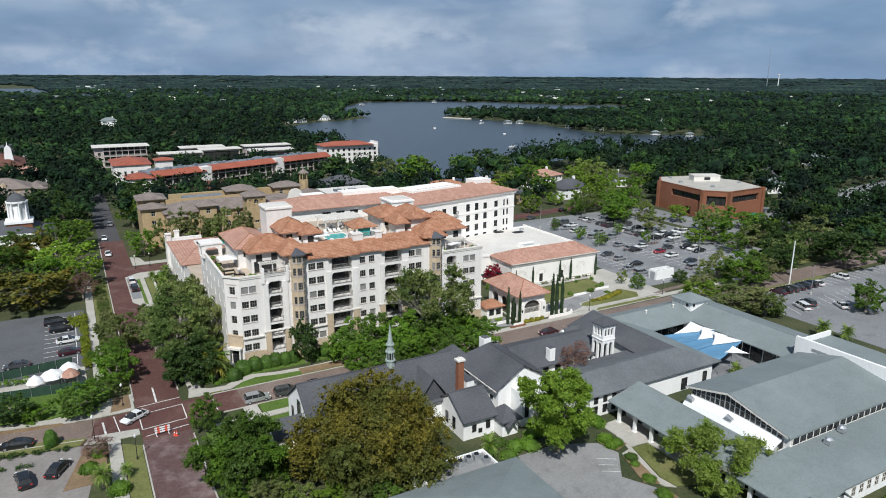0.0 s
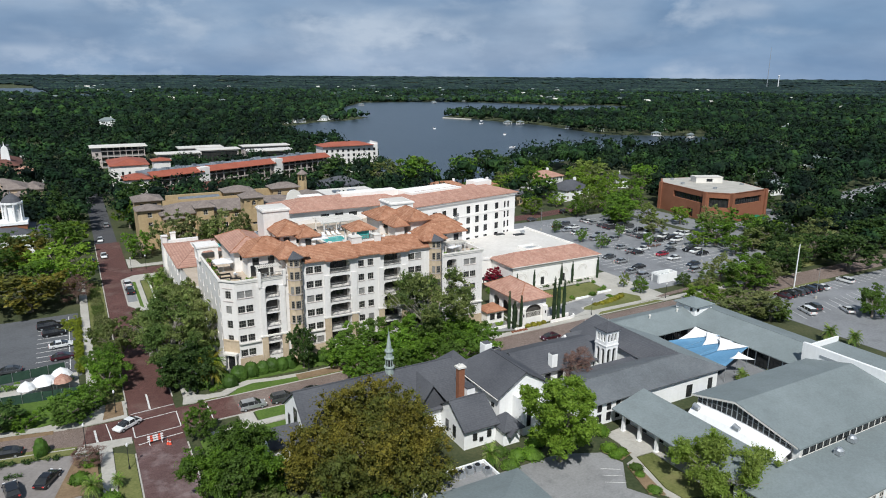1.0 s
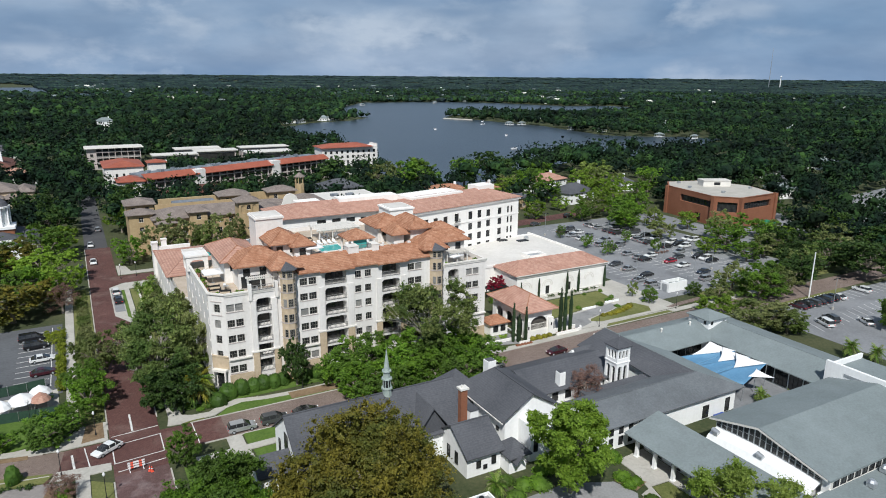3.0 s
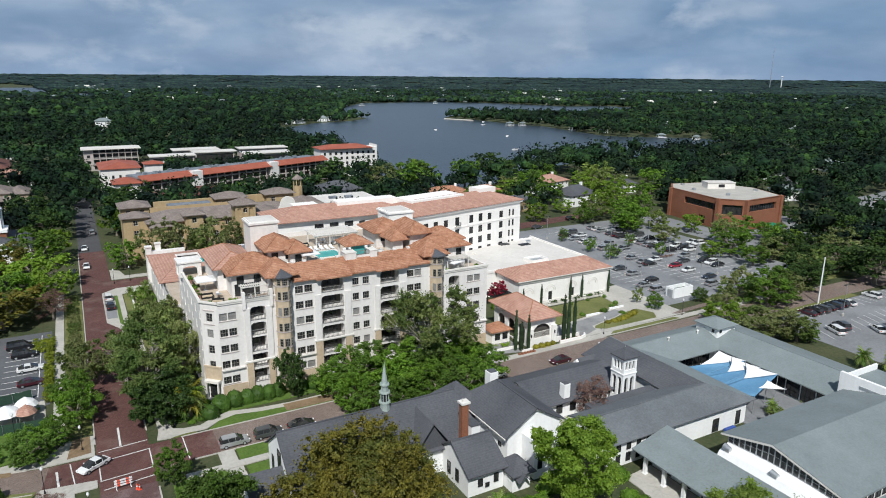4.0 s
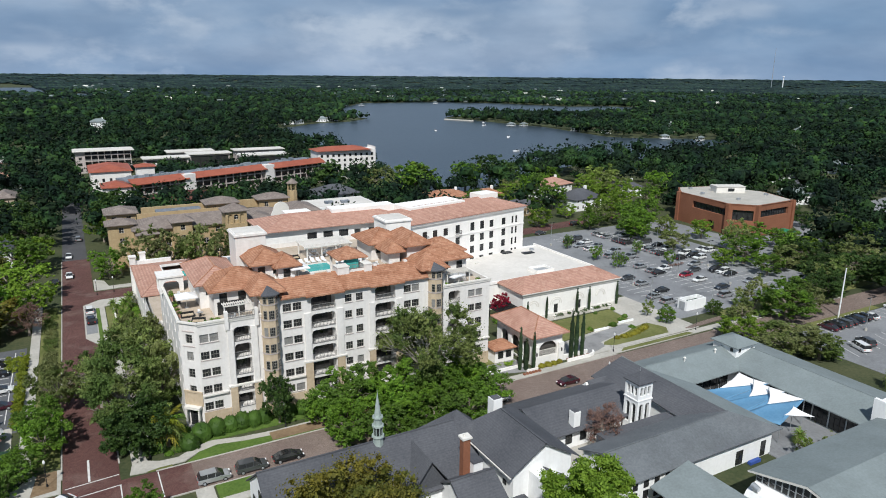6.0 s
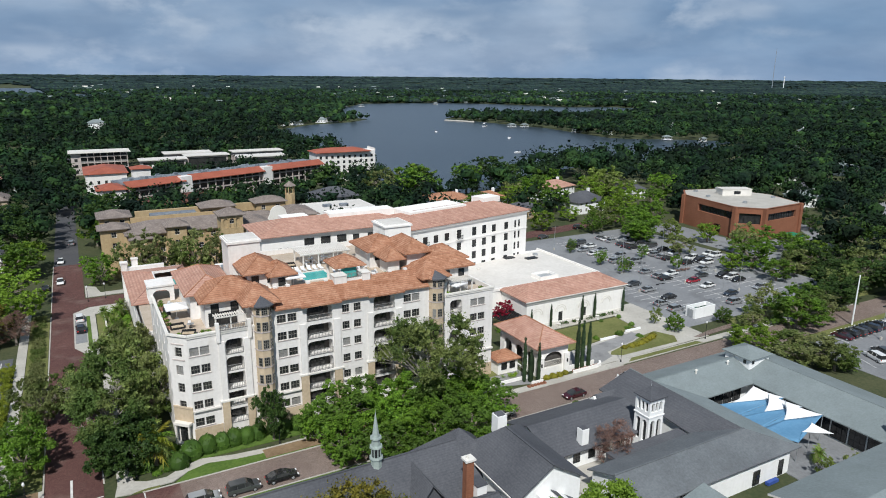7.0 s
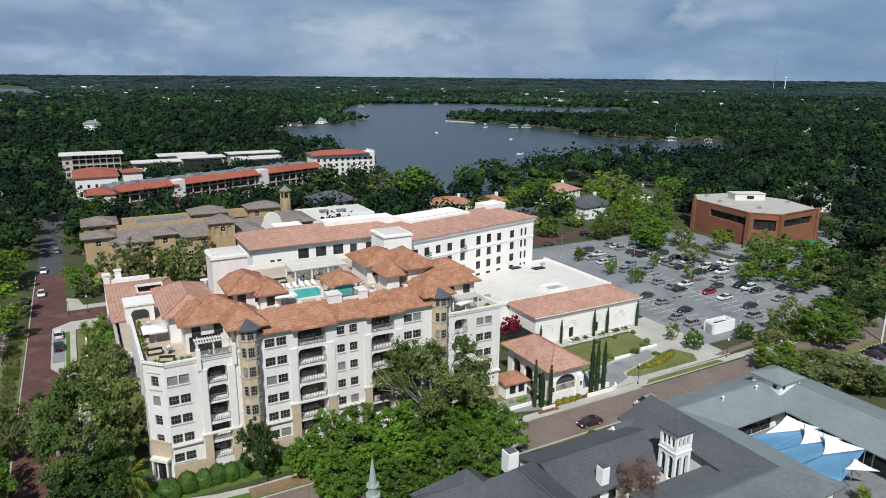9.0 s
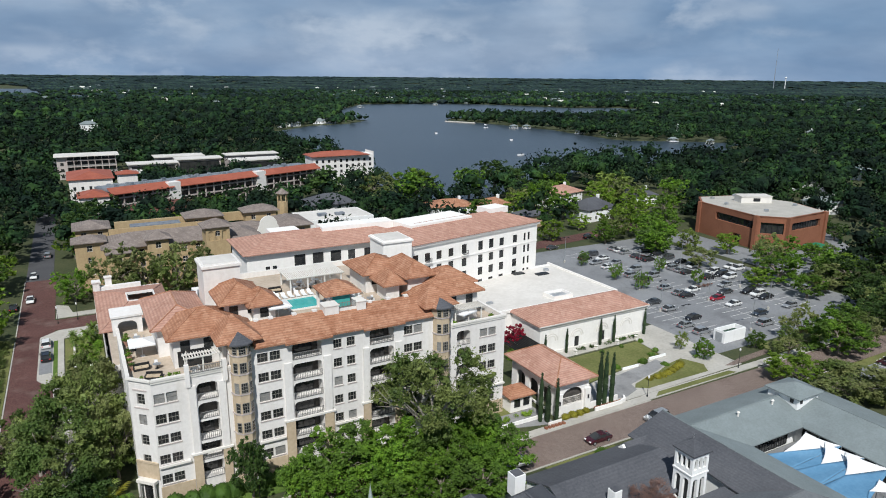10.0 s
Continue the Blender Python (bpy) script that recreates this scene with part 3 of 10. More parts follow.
def lattice(xs, zs, k):
    """One connected grille, 2k deep: bars between every other pair of lines."""
    g, ids = Geo(), {}
    def vid(i, j, side):
        if (i, j, side) not in ids:
            ids[i, j, side] = len(g.v)
            g.v.append((xs[i], k * side, zs[j]))
        return ids[i, j, side]
    bar = lambda i, j: 0 <= i < len(xs) - 1 and 0 <= j < len(zs) - 1 and (i % 2 == 0 or j % 2 == 0)
    for i in range(len(xs) - 1):
        for j in range(len(zs) - 1):
            if not bar(i, j):
                continue
            c = [(i, j), (i + 1, j), (i + 1, j + 1), (i, j + 1)]
            faces = [[(*q, -1) for q in c], [(*q, 1) for q in reversed(c)]]
            for (di, dj), a, e in (((0, -1), 0, 1), ((1, 0), 1, 2), ((0, 1), 2, 3), ((-1, 0), 3, 0)):
                if not bar(i + di, j + dj):
                    faces.append([(*c[e], -1), (*c[a], -1), (*c[a], 1), (*c[e], 1)])
            for f in faces:
                g.f.append(tuple(vid(*q) for q in f))
                g.m.append(0)
    return g


WINDOWS = {}


def window_mesh(w, h, nx, ny, frame_mat):
    """Sash with glazing bars, and its pane, origin at the middle of the sill line; the outside looks along -y."""
    key = (round(w, 2), round(h, 2), nx, ny, frame_mat.name)
    if key not in WINDOWS:
        b, s = 0.07, 0.035
        xs, zs = [-w / 2, -w / 2 + b], [0, b]
        for i in range(1, nx):
            xs += [-w / 2 + w * i / nx - s / 2, -w / 2 + w * i / nx + s / 2]
        for j in range(1, ny):
            zs += [h * j / ny - s / 2, h * j / ny + s / 2]
        g = lattice(xs + [w / 2 - b, w / 2], zs + [h - b, h], 0.05)
        p = Geo().box(-w / 2 + b * 0.5, 0.005, b * 0.5, w / 2 - b * 0.5, 0.02, h - b * 0.5)
        WINDOWS[key] = g.mesh("window", frame_mat), p.mesh("pane", GLASS), p.mesh("pane", CURTAINED)
    return WINDOWS[key]


def window(parent, x, y, z, turn, w, h, nx=2, ny=2, frame_mat=None, name="window"):
    """A window standing at (x, y, z); turn 0 looks to -y, -90 to -x, 90 to +x."""
    f, p, drawn = window_mesh(w, h, nx, ny, frame_mat or TRIM)
    ob = new(name, f)
    ob.matrix_basis = pose(x, y, z, 0, 0, turn)
    attach(ob, parent)
    pane = new("pane", drawn if frame_mat is BRONZE and int(x * 3.7 + z * 5.3) % 6 == 0 else p)
    pane.parent = ob
    return ob


def windows_on(parent, p, q, openings, depth=0.18, nx=2, ny=2, frame_mat=None):
    """A window in each opening of the wall from p to q."""
    p, q = Vector((*p, 0)), Vector((*q, 0))
    d = (q - p).normalized()
    n = Vector((d.y, -d.x, 0))
    turn = math.degrees(math.atan2(d.y, d.x))
    for o in openings:
        c = p + d * (o[0] + o[1]) / 2 - n * depth
        window(parent, c.x, c.y, o[2], turn, o[1] - o[0], o[3] - o[2], nx, ny, frame_mat)


def leaf_tris(rng, centres, radii, per, size, squash=0.75, inner=0.4):
    """Small leaf sprays set over clumps: centres (n, 3), radii (n,). Returns vertices and triangles, two to a spray."""
    n = len(centres)
    c = np.repeat(centres, per, 0)
    r = np.repeat(radii, per)
    d = rng.normal(size=(n * per, 3))
    d[:, 2] = np.where(rng.random(n * per) < 0.7, np.abs(d[:, 2]), d[:, 2])
    d /= np.linalg.norm(d, axis=1)[:, None]
    p = c + d * (r * rng.uniform(inner, 1.2, n * per))[:, None] * np.array([1, 1, squash])
    nrm = d * 0.8 + rng.normal(scale=0.6, size=d.shape) + np.array([0, 0, 0.25])
    nrm /= np.linalg.norm(nrm, axis=1)[:, None]
    a = np.cross(nrm, rng.normal(size=d.shape))
    a /= np.linalg.norm(a, axis=1)[:, None]
    b = np.cross(nrm, a)
    s = (size * rng.uniform(0.55, 1.25, n * per))[:, None]
    bend = nrm * s * 0.3
    V = np.stack([p - a * s, p - b * s * 0.75 - bend, p + a * s, p + b * s * 0.75 - bend * 0.3], 1).reshape(-1, 3)
    q = np.arange(len(V)).reshape(-1, 4)
    return V, np.vstack([q[:, [0, 1, 2]], q[:, [0, 2, 3]]])

# ---- ground, streets, water ----
def ring_height(r):
    return 33.0 * max(0.0, (r - 2000) / 2900) ** 2


def build_ground():
    radii = [0, 60, 150, 300, 600, 1000, 1500, 2000, 2400, 2800, 3200, 3600, 4000, 4400, 4750]
    n = 72
    v, f = [(0, 0, 0)], []
    for r in radii[1:]:
        v += [(r * math.cos(2 * math.pi * i / n), r * math.sin(2 * math.pi * i / n), ring_height(r)) for i in range(n)]
    f += [(0, 1 + i, 1 + (i + 1) % n) for i in range(n)]
    for k in range(len(radii) - 2):
        a, b = 1 + k * n, 1 + (k + 1) * n
        f += [(a + i, b + i, b + (i + 1) % n, a + (i + 1) % n) for i in range(n)]
    me = bpy.data.meshes.new("ground")
    me.from_pydata(v, [], f)
    me.materials.append(DIRT)
    return tagged(new("ground", me), "dark leaf-littered ground with grass under the trees", "ground", kind="structure")


build_ground()


SLABS = [0]


def slab(name, pts, z, mat, label, category, thick=0.3):
    """A flat sheet of ground; each lies a few millimetres above the one before."""
    SLABS[0] += 1
    z += 0.004 * (SLABS[0] % 11)
    return tagged(new(name, Geo().prism(pts, z - thick, z).mesh(name, mat)), label, category, kind="structure")


def rect(x0, y0, x1, y1):
    return [(x0, y0), (x1, y0), (x1, y1), (x0, y1)]


LAKE_PTS = [(146, 214), (160, 192), (190, 195), (232, 230), (277, 243), (338, 266), (384, 240), (416, 238), (462, 262), (492, 304), (535, 318), (509, 349), (463, 378), (451, 397),
            (467, 511), (455, 588), (450, 647), (436, 692), (472, 731), (540, 722), (600, 672), (680, 662), (770, 690), (900, 800), (880, 870), (802, 885),
            (749, 1034), (658, 1128), (498, 1135), (400, 980), (330, 800), (339, 722), (301, 680), (247, 662), (173, 589), (168, 490), (178, 400), (158, 300)]
FAR_LAKE = [(-300, 1900), (-150, 1880), (-95, 1760), (-30, 1640), (-30, 1760), (-101, 2670), (-222, 2999), (-420, 2900)]
slab("water", LAKE_PTS, 0.30, LAKE, "blue-grey rippled lake between wooded shores", "lake")
FAR_POND = [(0, 1560), (36, 1470), (52, 1580), (44, 1800), (4, 1860)]
slab("water", FAR_POND, 0.9, LAKE, "small far pond among the woods", "pond", 1.2)
slab("water", FAR_LAKE, 0.9, LAKE, "far pale lake among the woods", "lake", 1.2)

# streets
slab("road", rect(-8.5, -10.4, -0.9, 138), 0.04, BRICKROAD, "dark red brick-paved avenue with pale wear", "street")
slab("road", rect(-8.5, 138, -1.5, 520), 0.04, ASPHALT_DARK, "dark asphalt street running away between trees", "street")
slab("road", [(-0.9, -6.9), (9.0, -6.9), (9.0, 0.9), (-0.9, 0.9)], 0.045, BRICKROAD, "red brick crossing at the corner", "street")
slab("road", [(9.0, -6.9), (320, -5.6), (320, 2.2), (9.0, 0.9)], 0.04, BRICKTAN, "brown brick-paved side street", "street")
slab("road", [(-8.5, -6.9), (-8.5, 0.9), (-15, 0.9), (-16, -5.9)], 0.045, BRICKROAD, "red brick crossing approach", "street")
slab("road", [(-15, 0.9), (-75, 11.5), (-75, 4.7), (-16, -5.9)], 0.04, BRICKTAN, "brown brick-paved street beside car parks", "street")
slab("road", [(-0.9, 92.5), (26, 91), (26, 100), (-0.9, 100)], 0.04, BRICKROAD, "red brick side street by the far corner", "street")
slab("road", [(125, 99), (215, 112), (215, 119), (125, 107)], 0.04, BRICKROAD, "red brick street beyond the car park", "street")
slab("road", rect(-8.5, -75, -0.9, -10.4), 0.04, BRICKWORN, "worn mauve-grey brick avenue with pale streaks", "street")
SLABS[0] -= 1
slab("road", [(255, 30), (300, 42), (420, 55), (420, 95), (330, 82), (285, 62), (250, 45)], 0.04, ASPHALT, "curving grey street in the distance", "street")


def kerb(x0, y0, x1, y1, h=0.16, w=0.22):
    d = Vector((x1 - x0, y1 - y0)).normalized() * w / 2
    n = Vector((-d.y, d.x))
    pts = [(x0 - n.x, y0 - n.y), (x1 - n.x, y1 - n.y), (x1 + n.x, y1 + n.y), (x0 + n.x, y0 + n.y)]
    return tagged(new("kerb", Geo().prism(pts, -0.1, h).mesh("kerb", CONCRETE)), "pale concrete kerb along the street", "kerb", kind="structure")


for k in ((-8.6, -12, -8.6, -75), (-0.8, -75, -0.8, -12), (-0.8, 6, -0.8, 88), (-8.6, 88, -8.6, 5), (-8.6, 138, -8.6, 92), (5, -7.0, 140, -6.5), (180, 1.75, 128, 1.5), (97, 1.35, 66, 1.1), (62, 1.1, 4, 0.95),
          (-18, 1.5, -75, 11.6), (-75, 4.6, -17, -5.8)):
    kerb(*k)

# footpaths, verges, lawns
PATHS = [
    [(-14.6, 8), (-12.8, 8), (-12.8, 92), (-14.6, 92)], [(4.6, 1.7), (8.3, 1.7), (10.6, 3.4), (13.6, 4.4), (18.0, 3.4), (23.0, 3.0), (30.0, 3.1), (66, 4.2), (66, 5.8), (30.0, 4.6), (23.4, 4.4), (17.6, 4.9), (12.9, 6.1), (9.9, 5.0), (7.5, 3.4), (4.7, 3.6)],
    [(-13.6, -75), (-11.7, -75), (-11.7, -8), (-13.6, -8)], [(-13.6, -8.2), (-8.7, -8.2), (-8.7, -6.2), (-16, -5.2), (-17, -7.5)],
    [(-16, 1.3), (-8.7, 1.3), (-8.7, 8), (-12.8, 8), (-14.6, 5), (-22, 4.3), (-22, 2.6)], [(0.4, 1.6), (2.4, 1.3), (4.6, 1.7), (4.7, 3.6), (3.2, 4.4), (2.4, 9), (0.9, 9), (0.9, 4.4)],
    [(-75, 14.2), (-22, 4.3), (-22, 2.8), (-75, 12.6)],
    [(3, -12.4), (62, -11.6), (62, -10.0), (3, -10.8)], [(64, -11.4), (80, -11.2), (80, -9.8), (64, -9.8)], [(8.4, -10.8), (10.9, -10.8), (10.9, -7.1), (8.4, -7.1)],
    [(9.2, -24), (11.4, -24), (11.2, -12.4), (8.6, -12.4)],
    [(66, 1.3), (97, 1.6), (97, 3.4), (66, 2.8)], [(97, 1.7), (160, 2.4), (160, 4.2), (97, 3.6)],
    [(0.8, 9), (2.6, 9), (2.6, 58), (0.8, 58)], [(-3.8, 64), (-1.0, 58), (1.0, 58), (1.0, 86), (8.6, 87), (8.6, 92), (0, 92), (-3.8, 88.5)],
    [(-0.7, 101), (14, 101), (14, 104), (3, 104), (2, 110), (-0.7, 112)],
]
for p in PATHS:
    slab("pavement", p, 0.13, CONCRETE, "pale worn concrete footpath", "footpath")
LAWNS = [
    [(8.4, 1.1), (62, 1.2), (62, 4.1), (30, 3.1), (23, 3.0), (18, 3.4), (13.6, 4.3), (10.6, 3.4)], [(3, 6), (66, 6), (66, 10.6), (9, 10.6), (3, 14)],
    [(11.2, -10.7), (62, -10.0), (62, -7.2), (11.2, -7.1)], [(1, -12.5), (8.5, -12.5), (8.5, -34), (1, -34)], [(11.6, -12.6), (60, -12), (60, -16), (11.6, -16)],
    [(-11.6, -75), (-8.8, -75), (-8.8, -12), (-11.6, -10)],
    [(-75, 24), (-75, 14.3), (-22, 4.5), (-16.5, 6), (-15, 17)], [(-12.7, 9), (-8.8, 9), (-8.8, 90), (-12.7, 90)], [(-22, -3.6), (-16.5, -5.3), (-17.5, -7.4), (-75, 2.2), (-75, 3.9)],
    [(90, 12.4), (97.6, 13.4), (114.6, 16.4), (115.6, 23.8), (90, 23.4)], [(66, -9.7), (80, -9.7), (80, -7.1), (66, -7.1)], [(60.6, -50.4), (63.7, -50.6), (63.7, -63), (58.8, -61.2), (58.4, -58.6)],
    [(98.2, 6.6), (100.4, 5.2), (117, 5.2), (119, 8), (117, 12.4), (112.5, 11.6), (108, 9.9), (103, 8.8), (99.4, 7.8)], [(99, 2.0), (122, 2.1), (121, 3.4), (101, 3.3)], [(138.2, 4.5), (200, 4.8), (200, 10.2), (138.6, 9.6)], [(131, -6.7), (180, -6.2), (180, -8), (131, -9.2)],
    [(66, 9.5), (73.5, 9.5), (74.5, 12), (66, 13)], [(2.8, 1.25), (6.4, 1.15), (6.4, 3.3)], [(2.7, 6.1), (8, 6.1), (3, 20), (2.7, 20)], [(1.2, 40), (8.6, 40), (8.6, 86), (1.2, 85)],
]
for i, p in enumerate(LAWNS):
    if i < 5 or i == 6:
        slab("lawn", p, 0.11, GRASS_GREEN, "fresh green verge grass", "lawn")
    else:
        slab("lawn", p, 0.11, GRASS, "mown grass with dry patches", "lawn")
for p in ([(-12.6, 2.0), (-9.2, 2.4), (-9.2, 8), (-11.8, 8)], [(-20, 2.0), (-40, 5.8), (-40, 4.6), (-20, 0.9)], [(-20, -20), (-14, -20), (-14, -9.5), (-17, -9)], [(22, 1.4), (40, 1.4), (40, 4), (22, 4)], [(45, 1.4), (61, 1.4), (61, 4), (45, 4)],
          [(57.4, -51.6), (59.2, -51.2), (57.2, -59.6), (55.2, -58.2)], [(56.8, -46.4), (58.4, -45.2), (60.8, -49.0), (58.0, -49.8)], [(54.6, -60.4), (57.0, -61.4), (56.4, -74), (54, -74)]):
    slab("planting_bed", p, 0.14, MULCH, "bare sandy planting bed", "bed")

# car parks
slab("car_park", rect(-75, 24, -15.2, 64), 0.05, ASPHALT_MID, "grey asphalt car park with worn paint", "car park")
slab("car_park", [(-75, 2.0), (-17.6, -7.6), (-14.5, -9), (-17, -24), (-75, -24)], 0.05, PINKCONC, "pale concrete car park drive", "car park")
slab("lawn", [(-1.0, 62), (-0.2, 60), (-0.2, 85), (-1.0, 85)], 0.15, GRASS_GREEN, "narrow green verge beside parked cars", "lawn")
slab("parking_bay", [(-3.5, 66.5), (-1.2, 66.5), (-1.2, 84.5), (-3.5, 87.5)], 0.16, ASPHALT, "grey parking bay at the kerb", "parking bay")
slab("car_park", rect(126.5, 10.5, 192, 98), 0.05, ASPHALT, "large grey asphalt car park", "car park")
slab("car_park", [(139, -50), (215, -50), (215, -8.4), (148, -8.4), (139, -13)], 0.05, ASPHALT, "grey asphalt car park with white vans", "car park")
slab("car_park", [(36, -80), (58, -80), (57.0, -62), (53.4, -55.6), (57.6, -50.4), (56.6, -46.6), (50, -43.6), (38.5, -43.6)], 0.05, ASPHALT_PALE, "worn asphalt parking court behind the school", "car park")
slab("forecourt", [(86.5, 3.3), (97, 3.7), (126.4, 4.4), (126.4, 24.8), (115.9, 24.8), (114.9, 16.0), (86, 11.2)], 0.085, CONCRETE, "pale paved court in front of the hall", "terrace")
slab("drive", [(86.2, 5.2), (94.2, 4.6), (98.0, 5.9), (98.6, 8.1), (103, 9.2), (108, 10.3), (112.2, 12.0), (111.8, 14.4), (97.6, 12.2), (90, 10.8), (86.2, 9.6)], 0.097, ASPHALT_PALE, "pale grey curved drive to the pavilion", "drive")
slab("ramp", [(122.5, 5.4), (128.5, 6.6), (137.5, 7.2), (137, 5.6), (124, 4.6)], 0.15, BRICKTAN, "brick-paved drive apron", "drive")
slab("forecourt", [(86.3, 24.2), (126.4, 24.9), (126.4, 30), (86.3, 27)], 0.12, CONCRETE, "pale paved terrace along the hall", "terrace")
slab("forecourt", [(67, 5.5), (76, 3.0), (76, 18), (70, 16), (68, 9)], 0.09, ASPHALT_PALE, "grey carriage drive behind a low wall", "drive")
slab("forecourt", [(57.9, -50.9), (59.8, -50.4), (61.0, -46.0), (61.0, -42.6), (66.9, -42.0), (66.9, -64), (63.9, -64), (63.9, -50.3), (60.6, -50.1), (58.2, -58.4), (58.6, -61.4), (57.3, -60.4), (56.6, -58.0)], 0.12, CONCRETE, "pale paved entrance court", "terrace")


def painted(x0, y0, x1, y1, z=0.07, w=0.14):
    d = Vector((x1 - x0, y1 - y0)).normalized() * w / 2
    n = Vector((-d.y, d.x))
    return Geo().prism([(x0 - n.x, y0 - n.y), (x1 - n.x, y1 - n.y), (x1 + n.x, y1 + n.y), (x0 + n.x, y0 + n.y)], z - 0.02, z)


def marking(lines, label, z=0.07, w=0.14):
    g = Geo()
    for l in lines:
        d = painted(*l, z=z, w=w)
        g.add(d.v, d.f)
    return tagged(new("road_marking", g.mesh("road_marking", ROADPAINT)), label, "road marking", kind="structure")


marking([(-8.3, -1.1, -0.9, -0.4), (-8.3, -6.8, -1.0, -6.2), (-8.3, -1.1, -8.2, -6.8), (-1.0, -0.5, -1.0, -6.2), (-8.2, 2.0, -1.0, 2.6), (-7.9, -9.4, -1.1, -8.6), (-12.2, 0.4, -11.6, -5.9),
         (4.2, 0.6, 4.3, -6.5)], "white stripes round the crossing", 0.12, 0.17)
marking([(-14.0, -1.0, -13.7, -5.4), (-5.0, 2.6, -5.0, 9)], "white stop line", 0.12, 0.32)
lines = []
for c, (a, b) in ((135.6, (17, 45)), (153.6, (14, 92)), (171.5, (20, 92))):
    k = a
    while k < b:
        lines.append((c - 4.9, k, c + 4.9, k))
        k += 2.72
    lines.append((c, a, c, b))
marking(lines, "faded white stall lines", 0.115, 0.13)
marking([(151.5 + 2.8 * i, -8.8, 151.5 + 2.8 * i, -13.6) for i in range(20)] + [(143 + 2.9 * i, -24.5 + 0.2 * i, 145 + 2.9 * i, -19.5 + 0.2 * i) for i in range(14)], "faded white stall lines", 0.115, 0.13)
marking([(-23.5, 29 + 2.8 * i, -17.6, 29 + 2.8 * i) for i in range(12)] + [(-17.2, 28, -17.2, 62)], "white stall lines and wheel stops", 0.115, 0.16)
marking([(54.2 + 0.85 * i, -54.6 + 1.5 * i, 51.6 + 0.9 * i, -53.0 + 1.5 * i) for i in range(3)] + [(55.4 - 0.3 * i, -64 - 2.4 * i, 51.6 - 0.3 * i, -63.2 - 2.4 * i) for i in range(5)], "faded white stall lines", 0.115, 0.08)


# ---- apartment building with roof terraces ----
FLOOR = 3.08
TOPS = [4.47 + FLOOR * i for i in range(6)]


def rail(x0, y, x1, z, h=1.05):
    n = max(2, int((x1 - x0) / 0.26))
    xs = []
    for i in range(n + 1):
        x = x0 + 0.03 + (x1 - x0 - 0.06) * i / n
        xs += [x - 0.022, x + 0.022]
    g = lattice(xs, [z, z + 0.1, z + h - 0.08, z + h], 0.04)
    g.v = [(vx, vy + y, vz) for vx, vy, vz in g.v]
    return g


